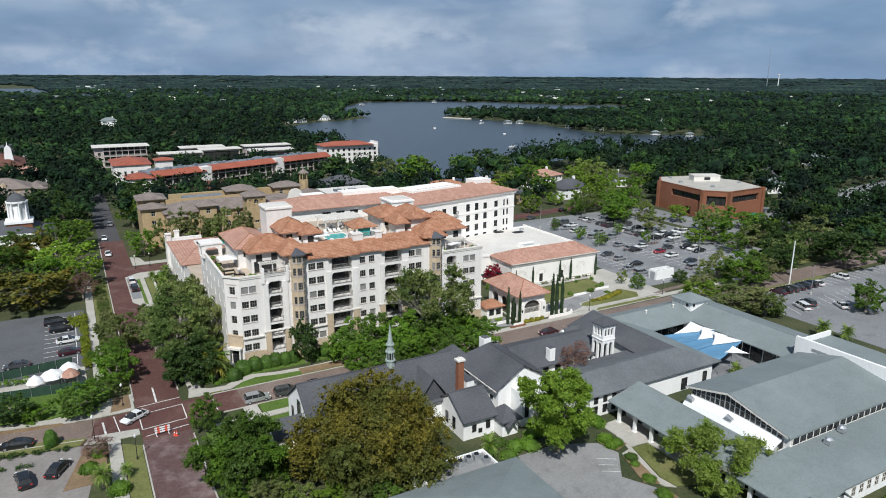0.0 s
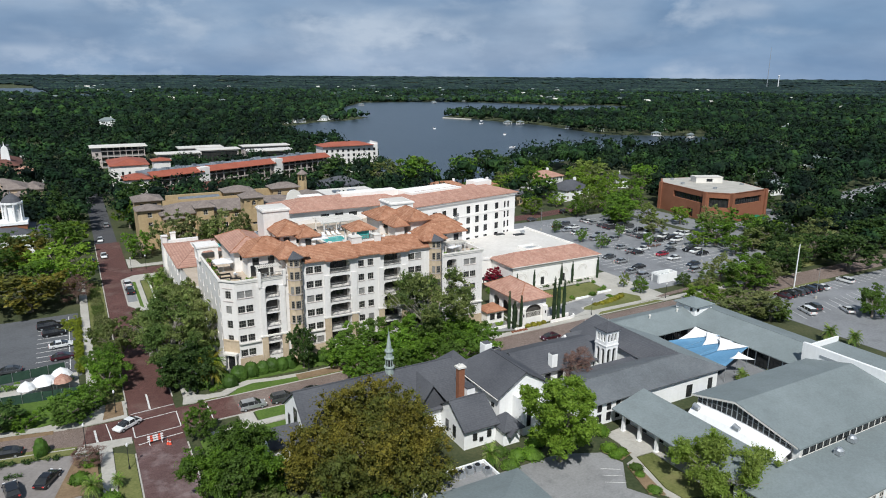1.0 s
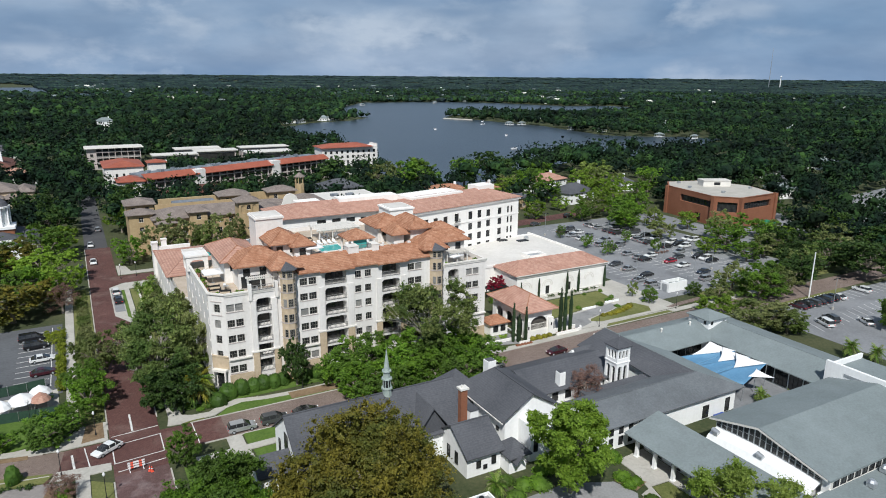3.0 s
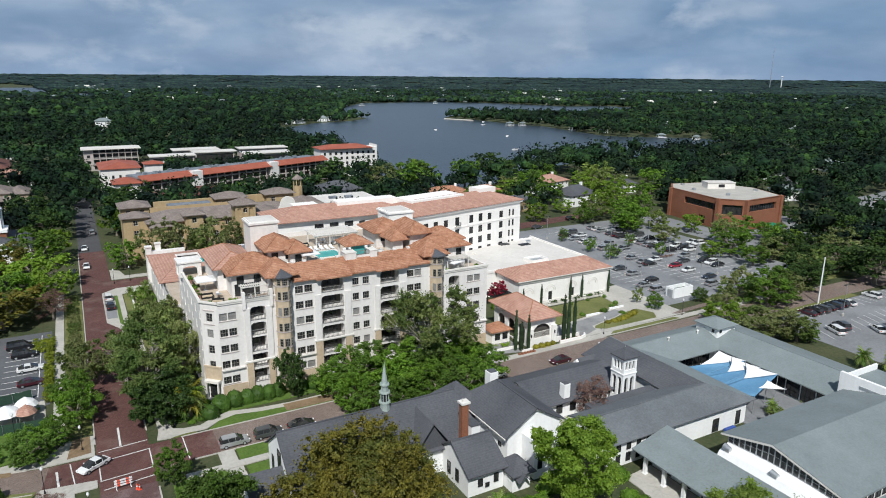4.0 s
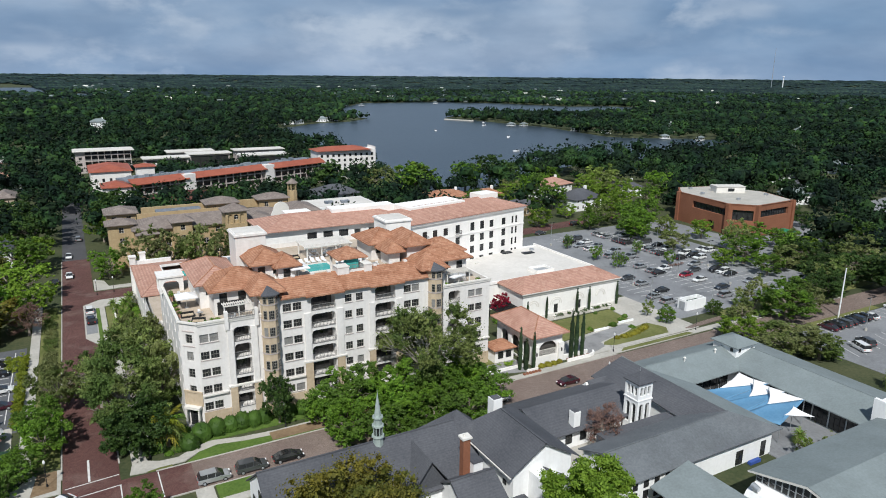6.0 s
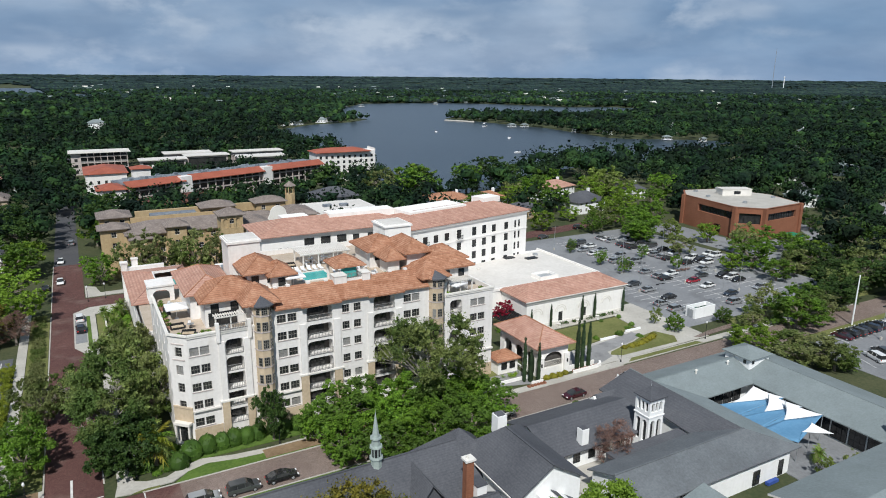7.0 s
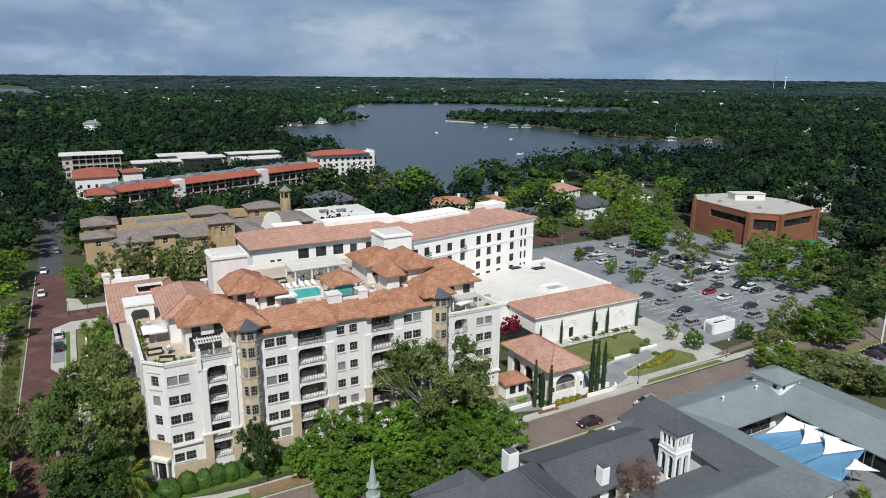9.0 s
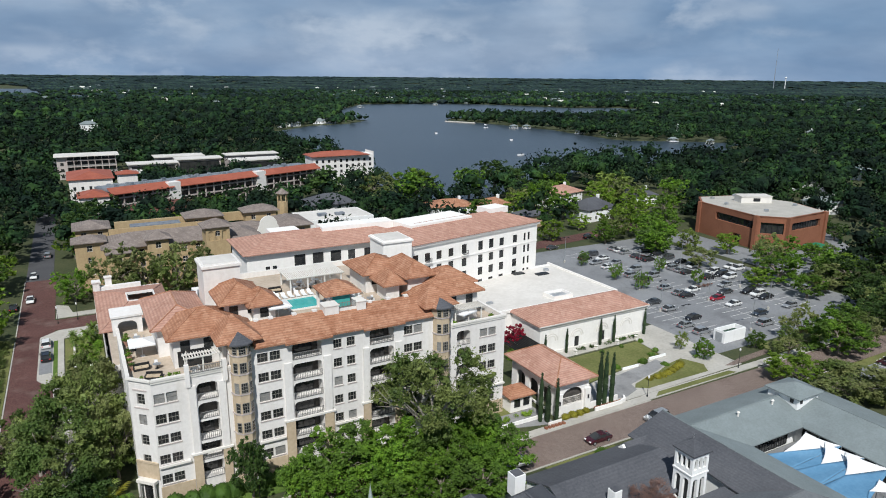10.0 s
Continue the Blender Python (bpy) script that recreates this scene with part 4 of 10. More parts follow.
def build_condo():
    b = empty("apartment_building", (40, 28, 0), label="seven-storey cream stucco apartment building with clay-tile roofs", category="building")
    fy = 11.0
    bays = {"B": [(13.35, 14.55), (14.95, 16.15)], "E": [(27.4, 28.75), (29.2, 30.55)], "G": [(38.85, 40.0), (41.0, 42.15)], "I": [(50.7, 52.05), (52.4, 53.75)], "L": [(65.0, 66.35), (66.75, 68.1)]}
    loggia = {"C": (18.8, 21.6), "F": (32.4, 36.9), "H": (44.7, 48.8), "K": (60.4, 63.0)}
    parts = [("BC", 13.0, 23.7, 18.9, 5), ("EFGHI", 23.7, 59.3, 21.1, 6), ("KL", 59.3, 70.0, 18.6, 5)]
    for keys, x0, x1, top, levels in parts:
        wins, logs = [], []
        for k in keys:
            for w in bays.get(k, []):
                wins += [(w[0] - x0 - 0.1, w[1] - x0 + 0.1, TOPS[i] - 1.45, TOPS[i], 0.3) for i in range(levels)]
                for i in range(levels):
                    part("sill", Geo().box(w[0] - 0.2, fy - 0.1, TOPS[i] - 1.6, w[1] + 0.2, fy + 0.02, TOPS[i] - 1.47), PINKTRIM, b)
            if k in loggia:
                a, c = loggia[k]
                for i in range(levels):
                    hi = TOPS[i] + (0.35 if i < 5 else 0.55)
                    o = (a - x0, c - x0, hi - 2.55, hi, 2.1)
                    if k == "C" and i == 2:
                        continue
                    if k == "C" and i == 3:
                        # a double-height arch with the upper floor's slab set back in it
                        o = (a - x0, c - x0, hi - 2.55 - FLOOR, hi, 2.1)
                        part("balcony_slab", Geo().box(a, fy + 0.35, hi - 2.95, c, fy + 2.1, hi - 2.6), STUCCO, b)
                        part("railing", rail(a, fy + 0.4, c, hi - 2.6), RAILGREY, b)
                    logs.append(o if i in (0, 1) else (*o, 0.65))
        # balcony backs take the dark colour that paints in their shade
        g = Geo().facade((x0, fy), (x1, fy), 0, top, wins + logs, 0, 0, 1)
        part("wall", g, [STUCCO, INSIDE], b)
        windows_on(b, (x0, fy), (x1, fy), wins, 0.2, 3, 2, BRONZE)
        for o in logs:
            part("railing", rail(x0 + o[0], fy - 0.02, x0 + o[1], o[2]), RAILGREY, b)
            window(b, x0 + (o[0] + o[1]) / 2, fy + 2.02, o[2] + 0.05, 0, (o[1] - o[0]) * 0.62, 2.1, 3, 1, DARKMETAL, "balcony_door")
    # piers that frame the balconies, tan below and cream above
    for a, c, zt in ((17.6, 18.75, 6.5), (21.65, 22.8, 6.5), (30.95, 32.3, 8.2), (37.0, 38.4, 8.2), (43.4, 44.6, 8.2), (48.9, 50.2, 8.2)):
        part("pier", Geo().box(a, fy - 0.35, 0, c, fy + 0.1, zt), TAN, b, "tan stucco pier")
        part("pier", Geo().box(a + 0.1, fy - 0.25, zt, c - 0.1, fy + 0.1, 17.6 if a > 23 else 17.0), STUCCO, b)
    for a, c, z in ((17.3, 23.1, 6.5), (30.7, 38.7, 8.2), (43.1, 50.5, 8.2), (13.0, 17.2, 5.75), (27.0, 30.8, 5.75), (38.6, 43.2, 5.75), (50.6, 55.3, 5.75), (64.2, 70.1, 5.75)):
        part("string_course", Geo().box(a, fy - 0.42, z, c, fy + 0.08, z + 0.28), TRIM, b)
    for a, c, z in ((13.0, 23.7, 18.7), (59.3, 70.2, 18.4)):
        part("cornice", Geo().box(a, fy - 0.25, z, c, fy + 0.25, z + 0.3).box(a, fy - 0.15, z - 0.35, c, fy + 0.2, z), TRIM, b)
    # plinth floor in tan stone
    for a, c in ((13.0, 17.5), (27.0, 30.9), (64.2, 70.05)):
        part("plinth", Geo().box(a, fy - 0.12, 0, c, fy + 0.05, 2.7), TAN, b, "tan stone plinth")
    # half-octagon bays
    for cx in (24.95, 57.3):
        prof = [(cx - 1.5, 11.2), (cx - 1.25, 10.1), (cx - 0.62, 9.45), (cx + 0.62, 9.45), (cx + 1.25, 10.1), (cx + 1.5, 11.2)]
        part("bay_window", Geo().prism([(cx - 1.5, 12.5)] + prof + [(cx + 1.5, 12.5)], 0, 22.4), TAN, b, "tan octagonal bay tower")
        for z in [t - 1.75 for t in TOPS] + [20.9]:
            h = 1.55 if z < 20 else 1.2
            for (p, q) in zip(prof, prof[1:]):
                L = math.dist(p, q)
                turn = math.degrees(math.atan2(q[1] - p[1], q[0] - p[0]))
                n = Vector((q[1] - p[1], -(q[0] - p[0]))).normalized() * 0.07
                if abs(turn) < 70:
                    w = window(b, (p[0] + q[0]) / 2 + n.x, (p[1] + q[1]) / 2 + n.y, z, turn, L * 0.78, h, 3 if L > 1.1 else 1, 3, BRONZE)
            band = [(x + (x - cx) * 0.07, y - 0.10) for x, y in prof]
            part("string_course", Geo().prism([(cx - 1.62, 12.4)] + band + [(cx + 1.62, 12.4)], z - 0.3, z - 0.12), PINKTRIM, b)
        cap = [(x + (x - cx) * 0.3, y - 0.45) for x, y in prof]
        n = len(cap)
        for i in range(n - 1):
            v = [(*cap[i], 22.5), (*cap[i + 1], 22.5), (cx, 11.5, 23.6), (*cap[i], 22.3), (*cap[i + 1], 22.3), (cx, 11.5, 22.3)]
            part("bay_roof", Geo().add(v, [(0, 1, 2), (3, 4, 1, 0), (5, 4, 3)]), SLATE if 0 < i < n - 2 else TILE, b, "dark pointed bay roof" if 0 < i < n - 2 else "")
        part("roof", Geo().hip(cx - 3.2, 10.5, cx + 3.2, 19.5, 22.45, 25.1, run=5.6), TILE, b)
    # chamfered corner and west front
    for (p, q, z1, wl) in (((10.5, 13.5), (13.0, 11.0), 18.9, [(1.15, 2.4)]), ((10.5, 40.5), (10.5, 13.5), 18.9, [(2.4 + 4.6 * i, 3.7 + 4.6 * i) for i in range(6)])):
        ops = [(a, c, TOPS[i] - 1.6, TOPS[i], 0.3) for a, c in wl for i in range(5) if not (i == 0 and len(wl) == 1)]
        part("wall", Geo().facade(p, q, 0, z1, ops, 0), STUCCO, b)
        windows_on(b, p, q, ops, 0.2, 2, 3, BRONZE)
    window(b, 11.66, 12.16, 0.3, -45, 1.7, 2.9, 2, 3, DARKMETAL, "entrance_door")
    part("portico", Geo().box(-1.5, -0.9, 3.5, 1.5, 0.1, 3.95).box(-1.4, -0.8, 0, -1.1, -0.5, 3.5).box(1.1, -0.8, 0, 1.4, -0.5, 3.5).box(-1.5, -0.95, 0, 1.5, 0.1, 0.25).mesh("portico", TRIM), None, b).matrix_basis = pose(11.7, 12.2, 0, 0, 0, -45)
    part("cornice", Geo().prism([(10.2, 13.4), (12.9, 10.7), (13.2, 11.0), (10.5, 13.7)], 18.7, 19.0).box(10.25, 13.5, 18.7, 10.75, 40.7, 19.0).box(10.75, 40.3, 18.7, 19.0, 40.7, 19.0), TRIM, b)
    # core and roof decks
    part("wall", Geo().prism([(10.7, 13.7), (13.2, 13.3), (23.7, 13.3), (23.7, 40.4), (10.7, 40.4)], 0, 17.7), STUCCO, b)
    for w in ((23.71, 13.3, 0, 59.29, 45, 20.6), (59.3, 13.3, 0, 69.58, 40, 17.4)):
        part("wall", Geo().box(*w), STUCCO, b)
    for w in ((69.6, 11.02, 0, 70.0, 40, 18.6), (23.4, 11.02, 18, 23.69, 14, 21.1), (59.31, 11.02, 18, 59.6, 14, 21.1)):
        part("side_wall", Geo().box(*w), STUCCO, b)
    part("terrace_floor", Geo().prism([(10.8, 13.6), (13.1, 11.25), (23.6, 11.25), (23.6, 40.3), (10.8, 40.3)], 17.68, 17.82), DECK, b, "sandstone paved terrace")
    part("terrace_floor", Geo().box(59.5, 11.2, 17.3, 69.7, 40, 17.5), DECK, b, "sandstone paved terrace")
    part("pool_deck", Geo().box(27.2, 15.6, 20.6, 58.6, 44, 21.4), DECK, b, "pale paved pool deck")
    for w in ((27.2, 15.32, 20.4, 58.6, 15.6, 22.7), (27.0, 43.6, 20.6, 58.6, 44, 22.4)):
        part("parapet", Geo().box(*w), STUCCO, b)
    for x in (28.4, 30.6, 34.2, 37.4, 46.6, 49.8, 53.0):
        part("parapet_pier", Geo().box(x - 0.35, 15.1, 21.0, x + 0.35, 15.75, 23.55), STUCCO, b)
    part("parapet", Geo().box(58.6, 20, 17.0, 59.0, 44, 22.3), STUCCO, b)
    # tiled roof along the front between the bays, stepping out over the balconies
    for x0, x1, y in ((26.9, 31.2, 10.35), (31.2, 38.4, 9.95), (38.4, 43.4, 10.35), (43.4, 50.4, 9.95), (50.4, 55.6, 10.35)):
        g = Geo()
        zr = 21.15 if y > 10 else 21.0
        v = [(x0, y, zr), (x1, y, zr), (x1, 15.3, 23.35), (x0, 15.3, 23.35)]
        v += [(a, c, z - 0.28) for a, c, z in v]
        g.add(v, [(0, 1, 2, 3), (7, 6, 5, 4), (0, 4, 5, 1), (1, 5, 6, 2), (2, 6, 7, 3), (3, 7, 4, 0)])
        part("roof", g, TILE, b)
    part("wall", Geo().box(27, 14.9, 20.6, 55.5, 15.3, 23.0), STUCCO, b)
    # upper storeys and hipped roofs
    def upper(x0, y0, x1, y1, zb, ze, zr, mat=TILE, wins=True):
        part("wall", Geo().box(x0 + 1.0, y0 + 1.0, zb, x1 - 1.0, y1 - 1.0, ze - 0.05), STUCCO, b)
        roof = part("roof", Geo().hip(x0, y0, x1, y1, ze, zr), mat, b)
        part("ridge_tiles", Geo().hip_caps(x0, y0, x1, y1, ze, zr, r=0.11), TILE, roof)
        if wins:
            w = x1 - x0 - 2
            k = max(1, int(w / 2.6))
            for i in range(k):
                window(b, x0 + 1 + w * (i + 0.5) / k, y0 + 0.98, ze - 2.2, 0, 1.3, 1.5, 2, 2, DARKMETAL)
    upper(15.8, 15.0, 27.4, 25.5, 17.7, 22.5, 25.1)
    upper(14.3, 20.2, 23.2, 36.5, 17.7, 22.45, 24.5, TILE_PINK)
    upper(24.0, 19.8, 31.5, 29.5, 21.0, 24.9, 27.1)
    upper(28.0, 18.4, 33.4, 25.0, 21.0, 24.4, 26.3)
    upper(49.0, 24.2, 58.0, 34.0, 21.0, 25.0, 27.2)
    upper(50.4, 18.5, 54.8, 24.6, 21.0, 24.4, 26.4, wins=False)
    upper(54.2, 18.0, 60.8, 29.5, 21.0, 25.4, 27.5, wins=False)
    upper(58.0, 15.6, 67.2, 23.5, 17.4, 23.9, 26.2)
    upper(55.5, 13.2, 67.2, 19.5, 17.4, 22.95, 25.0)
    part("wall", Geo().box(23.4, 14, 18, 27.3, 16.3, 22.5).box(55.6, 14, 18, 59.3, 16, 22.5), STUCCO, b)
    # lift tower
    part("lift_tower", Geo().box(23.4, 27.8, 17, 29.2, 33.6, 29.2).box(23.15, 27.55, 28.6, 29.45, 33.85, 29.0), STUCCO, b, "plain white lift tower")
    part("tower_roof", Geo().box(23.7, 28.1, 29.2, 28.9, 33.3, 29.28), MEMBRANE, b)
    part("plant_deck", Geo().box(19.0, 35.6, 17.8, 26.5, 40.35, 20.6), STUCCO, b)
    for k in range(9):
        x, y = 19.4 + 2.3 * (k % 3), 36.3 + 1.3 * (k // 3)
        unit = part("roof_plant", Geo().box(x, y, 20.6, x + 1.7, y + 0.95, 21.7), STEEL, b)
        part("fan", Geo().cyl(x + 0.85, y + 0.48, 21.7, 21.8, 0.38, 0.38, 10), DARKMETAL, unit)
    for k in range(3):
        unit = part("roof_plant", Geo().box(24.3, 21.5 + 1.8 * k, 17.7, 25.6, 22.8 + 1.8 * k, 22.4), STEEL, b)
    # white timber pergola on the corner terrace
    for (x0, y0, x1, y1, z) in ((17.5, 11.7, 22.6, 13.3, 20.7), (60.5, 12.0, 66.0, 14.6, 20.4)):
        for x in (x0 + 0.2, (x0 + x1) / 2, x1 - 0.2):
            part("pergola_post", Geo().box(x - 0.1, y0, 17.7, x + 0.1, y0 + 0.2, z), TRIM, b)
        for y in (y0, y1 - 0.15):
            part("pergola_beam", Geo().box(x0, y, z, x1, y + 0.15, z + 0.2), TRIM, b)
        for i in range(14):
            x = x0 + 0.1 + (x1 - x0 - 0.2) * i / 13
            part("pergola_slat", Geo().box(x - 0.06, y0 - 0.4, z + 0.2, x + 0.06, y1, z + 0.36), TRIM, b)
    # framed balcony front over the arched column, and a moulded corner window
    part("balcony_front", rail(17.9, 10.72, 22.6, 18.95, 1.0), RAILGREY, b)
    window(b, 20.2, 15.95, 17.85, 0, 3.4, 2.5, 4, 1, DARKMETAL, "terrace_door")
    window(b, 17.8, 15.95, 18.0, 0, 1.0, 2.3, 1, 1, DARKMETAL, "terrace_door")
    for x in (17.7, 22.7):
        part("pier", Geo().box(x - 0.3, 10.6, 17.0, x + 0.3, 11.3, 20.2), STUCCO, b)
    for z in (14.6, 17.25):
        part("moulding", Geo().prism([(10.85, 13.0), (12.45, 11.4), (12.6, 11.55), (11.0, 13.15)], z, z + 0.16), PINKTRIM, b, "pinkish window moulding")
    part("moulding", Geo().prism([(10.35, 13.35), (12.85, 10.85), (13.0, 11.0), (10.5, 13.5)], 6.3, 6.6), TAN, b)
    part("plinth", Geo().prism([(10.4, 13.46), (12.96, 10.9), (13.0, 11.0), (10.5, 13.5)], 3.96, 6.3), TAN, b, "tan stone plinth")
    # arched pavilion on the terrace
    g = Geo()
    ops = [(0.7, 3.6, 17.8, 20.0, 0.3, 0.9)]
    g.facade((9.9, 33.6), (14.3, 33.6), 17.7, 20.7, ops).facade((9.9, 38.0), (9.9, 33.6), 17.7, 20.7, ops).facade((14.3, 33.6), (14.3, 38), 17.7, 20.7, ops)
    g.box(9.7, 33.4, 20.7, 14.5, 38.2, 21.0)
    part("pavilion", g, STUCCO, b, "arched stucco terrace pavilion")
    # lower west wing with a pantile roof
    ops = [(3 + 5 * i, 4.6 + 5 * i, z, z + 1.8, 0.3, 0.5) for i in range(8) for z in (2.2, 6.8)]
    part("wall", Geo().facade((8.8, 87), (8.8, 40.6), 0, 10.2, ops).box(9.4, 40.6, 0, 22, 86.9, 9.9), STUCCO, b)
    windows_on(b, (8.8, 87), (8.8, 40.6), ops, 0.2, 2, 2)
    part("flat_roof", Geo().box(9.4, 40.7, 9.9, 22, 57, 10.0), DECK, b, "sandstone paved lower terrace")
    # pantile roof round an open patio, on corbels
    ro = [(8.0, 57.0, 10.35), (22.4, 57.0, 10.35), (22.4, 85.0, 10.35), (8.0, 85.0, 10.35)]
    ri = [(14.2, 68.4, 12.3), (19.4, 68.4, 12.3), (19.4, 74.2, 12.3), (14.2, 74.2, 12.3)]
    for i in range(4):
        j = (i + 1) % 4
        part("roof", Geo().sheet([ro[i], ro[j], ri[j], ri[i]], 0.2), TILE_PINK, b)
        part("ridge_tiles", Geo().tube(ro[i], ri[i], 0.14, 0.14, 6), TILE_PINK, b)
    for w in ((14.0, 68.2, 11.9, 19.6, 68.45, 12.45), (14.0, 74.15, 11.9, 19.6, 74.4, 12.45), (14.0, 68.45, 11.9, 14.25, 74.15, 12.45), (19.35, 68.45, 11.9, 19.6, 74.15, 12.45)):
        part("patio_curb", Geo().box(*w), STUCCO, b)
    for i in range(16):
        part("corbel", Geo().box(8.25, 58.0 + 1.5 * i, 9.75, 8.8, 58.35 + 1.5 * i, 10.14), STUCCO, b)
    part("gable", Geo().box(8.0, 85.4, 0, 9.4, 87.0, 12.2).box(7.8, 85.2, 12.2, 9.6, 87.2, 12.5).box(9.4, 85.8, 0, 18, 87.0, 11.0), STUCCO, b)
    for (x0, y0, x1, y1, z) in ((8.1, 88.2, 9.6, 89.8, 11.0), (10.6, 87.1, 12.0, 88.4, 12.6)):
        pier = part("gate_pier", Geo().box(x0, y0, 0, x1, y1, z), STUCCO, b, "tall stucco pier")
        part("cap", Geo().box(x0 - 0.15, y0 - 0.15, z, x1 + 0.15, y1 + 0.15, z + 0.25), TRIM, pier)
    return b


build_condo()


def build_pool_area():
    p = empty("swimming_pool", (38.5, 25, 21.4), label="turquoise rooftop swimming pool with pale coping", category="pool")
    part("coping", Geo().box(35.4, 22.0, 21.3, 41.6, 22.5, 21.55).box(35.4, 27.6, 21.3, 41.6, 28.1, 21.55).box(35.4, 22.5, 21.3, 35.9, 27.6, 21.55).box(41.1, 22.5, 21.3, 41.6, 27.6, 21.55), TRIM, p)
    part("water", Geo().box(35.9, 22.5, 21.3, 41.1, 27.6, 21.46), POOL, p, "turquoise pool water")
    h = empty("pool_pavilion", (42.6, 19.5, 21.4), label="open pool pavilion with a clay-tile roof", category="pavilion")
    part("roof", Geo().hip(39.5, 16.4, 45.7, 22.7, 25.0, 26.7), TILE, h)
    for x in (40.2, 45.0):
        for y in (17.1, 22.0):
            part("post", Geo().box(x - 0.2, y - 0.2, 21.4, x + 0.2, y + 0.2, 24.9), STUCCO, h)
    for x0, x1 in ((38.6, 40.9), (43.9, 45.4)):
        part("parapet", Geo().box(x0, 14.0, 21.2, x1, 16.3, 24.1), STUCCO, h)
        part("coping", Geo().box(x0 - 0.1, 13.9, 24.1, x1 + 0.1, 16.4, 24.22), TRIM, h)
    part("balcony_wall", Geo().box(40.9, 14.4, 21.2, 43.9, 14.7, 23.4), STUCCO, h)
    part("railing", rail(40.9, 14.55, 43.9, 23.4, 0.9), RAILGREY, h)
    part("curtain", Geo().box(41.0, 17.0, 22.4, 43.9, 17.15, 24.8), TURQUOISE, h, "turquoise canvas curtain")
    part("bar", Geo().box(40.6, 17.6, 21.4, 44.6, 18.3, 22.5), TAN, h)
    s = empty("shade_pergola", (42.8, 33.6, 21.4), label="long white louvred pergola over the pool deck", category="pergola")
    for i in range(4):
        for y in (30.6, 36.6):
            part("post", Geo().box(38.0 + 3.1 * i, y - 0.12, 21.4, 38.24 + 3.1 * i, y + 0.12, 24.0), TRIM, s)
    for y in (30.4, 36.6):
        part("beam", Geo().box(37.5, y, 24.0, 47.9, y + 0.3, 24.25), TRIM, s)
    for i in range(30):
        part("slat", Geo().box(37.6 + 0.345 * i, 30.0, 24.25, 37.82 + 0.345 * i, 37.3, 24.31), TRIM, s)
    lounger = empty("sun_lounger", (35, 30, 21.4), label="white sun lounger on the pool deck", category="lounger", group="loungers round the pool")
    part("bed", Geo().box(-0.35, -0.95, 0.28, 0.35, 0.35, 0.40), SAILWHITE, lounger, local=True)
    part("backrest", Geo().add([(-0.35, 0.35, 0.30), (0.35, 0.35, 0.30), (0.35, 0.9, 0.75), (-0.35, 0.9, 0.75), (-0.35, 0.35, 0.40), (0.35, 0.35, 0.40), (0.35, 0.88, 0.83), (-0.35, 0.88, 0.83)],
         [(3, 2, 1, 0), (4, 5, 6, 7), (0, 1, 5, 4), (1, 2, 6, 5), (2, 3, 7, 6), (3, 0, 4, 7)]), SAILWHITE, lounger, local=True)
    for x in (-0.3, 0.3):
        for y in (-0.85, 0.3):
            part("leg", Geo().box(x - 0.03, y - 0.03, 0, x + 0.03, y + 0.03, 0.28), TRIM, lounger, local=True)
    rng = random.Random(4)
    for row, (x0, y0, n, turn) in enumerate(((30.5, 27.2, 4, 80), (33, 29.0, 8, 0), (42.6, 24.4, 5, 10), (46.5, 18.5, 4, 70), (47.2, 22.5, 5, 60))):
        for i in range(n):
            dx, dy = (1.15 * i, 0) if turn < 45 else (0.25 * i, 1.2 * i)
            copy_thing(lounger, pose(x0 + dx, y0 + dy + rng.uniform(-0.1, 0.1), 21.4, 0, 0, turn + rng.uniform(-5, 5)))
    chair = empty("deck_chair", (31.2, 16.5, 21.4), label="red and white deck chair by the parapet", category="chair", group="red chairs by the parapet")
    part("seat", Geo().box(-0.3, -0.3, 0.35, 0.3, 0.3, 0.45), REDCLOTH, chair, local=True)
    part("backrest", Geo().box(-0.3, 0.25, 0.45, 0.3, 0.33, 1.0), SAILWHITE, chair, local=True)
    part("frame", Geo().box(-0.33, -0.3, 0, -0.27, 0.3, 0.35).box(0.27, -0.3, 0, 0.33, 0.3, 0.35), TRIM, chair, local=True)
    for i in range(1, 6):
        copy_thing(chair, pose(31.2 + 1.05 * i + (1.6 if i > 2 else 0), 16.5, 21.4, 0, 0, 12 * i))
    u = empty("parasol", (13.2, 23.0, 17.8), label="square white parasol over terrace seats", category="parasol", group="terrace parasols")
    part("pole", Geo().cyl(0, 0, 0, 2.6, 0.05, 0.05, 8), TRIM, u, local=True)
    part("canopy", Geo().hip(-1.8, -1.8, 1.8, 1.8, 2.3, 2.95, th=0.2), SAILWHITE, u, local=True)
    part("base", Geo().cyl(0, 0, 0, 0.12, 0.4, 0.35, 10), STEEL, u, local=True)
    g = empty("parasol", (14.8, 38.4, 17.8), label="small turquoise parasol on the terrace", category="parasol", group="terrace parasols")
    part("pole", Geo().cyl(0, 0, 0, 2.4, 0.05, 0.05, 8), TRIM, g, local=True)
    part("canopy", Geo().cyl(0, 0, 1.9, 2.6, 1.4, 0.08, 8), TURQUOISE, g, local=True)
    copy_thing(u, pose(33.0, 20.0, 21.4))
    copy_thing(u, pose(62.8, 13.4, 17.5, 0, 0, 20))
    sofa = empty("terrace_sofa", (12.6, 18.0, 17.82), label="dark rattan terrace sofa with pale cushions", category="sofa")
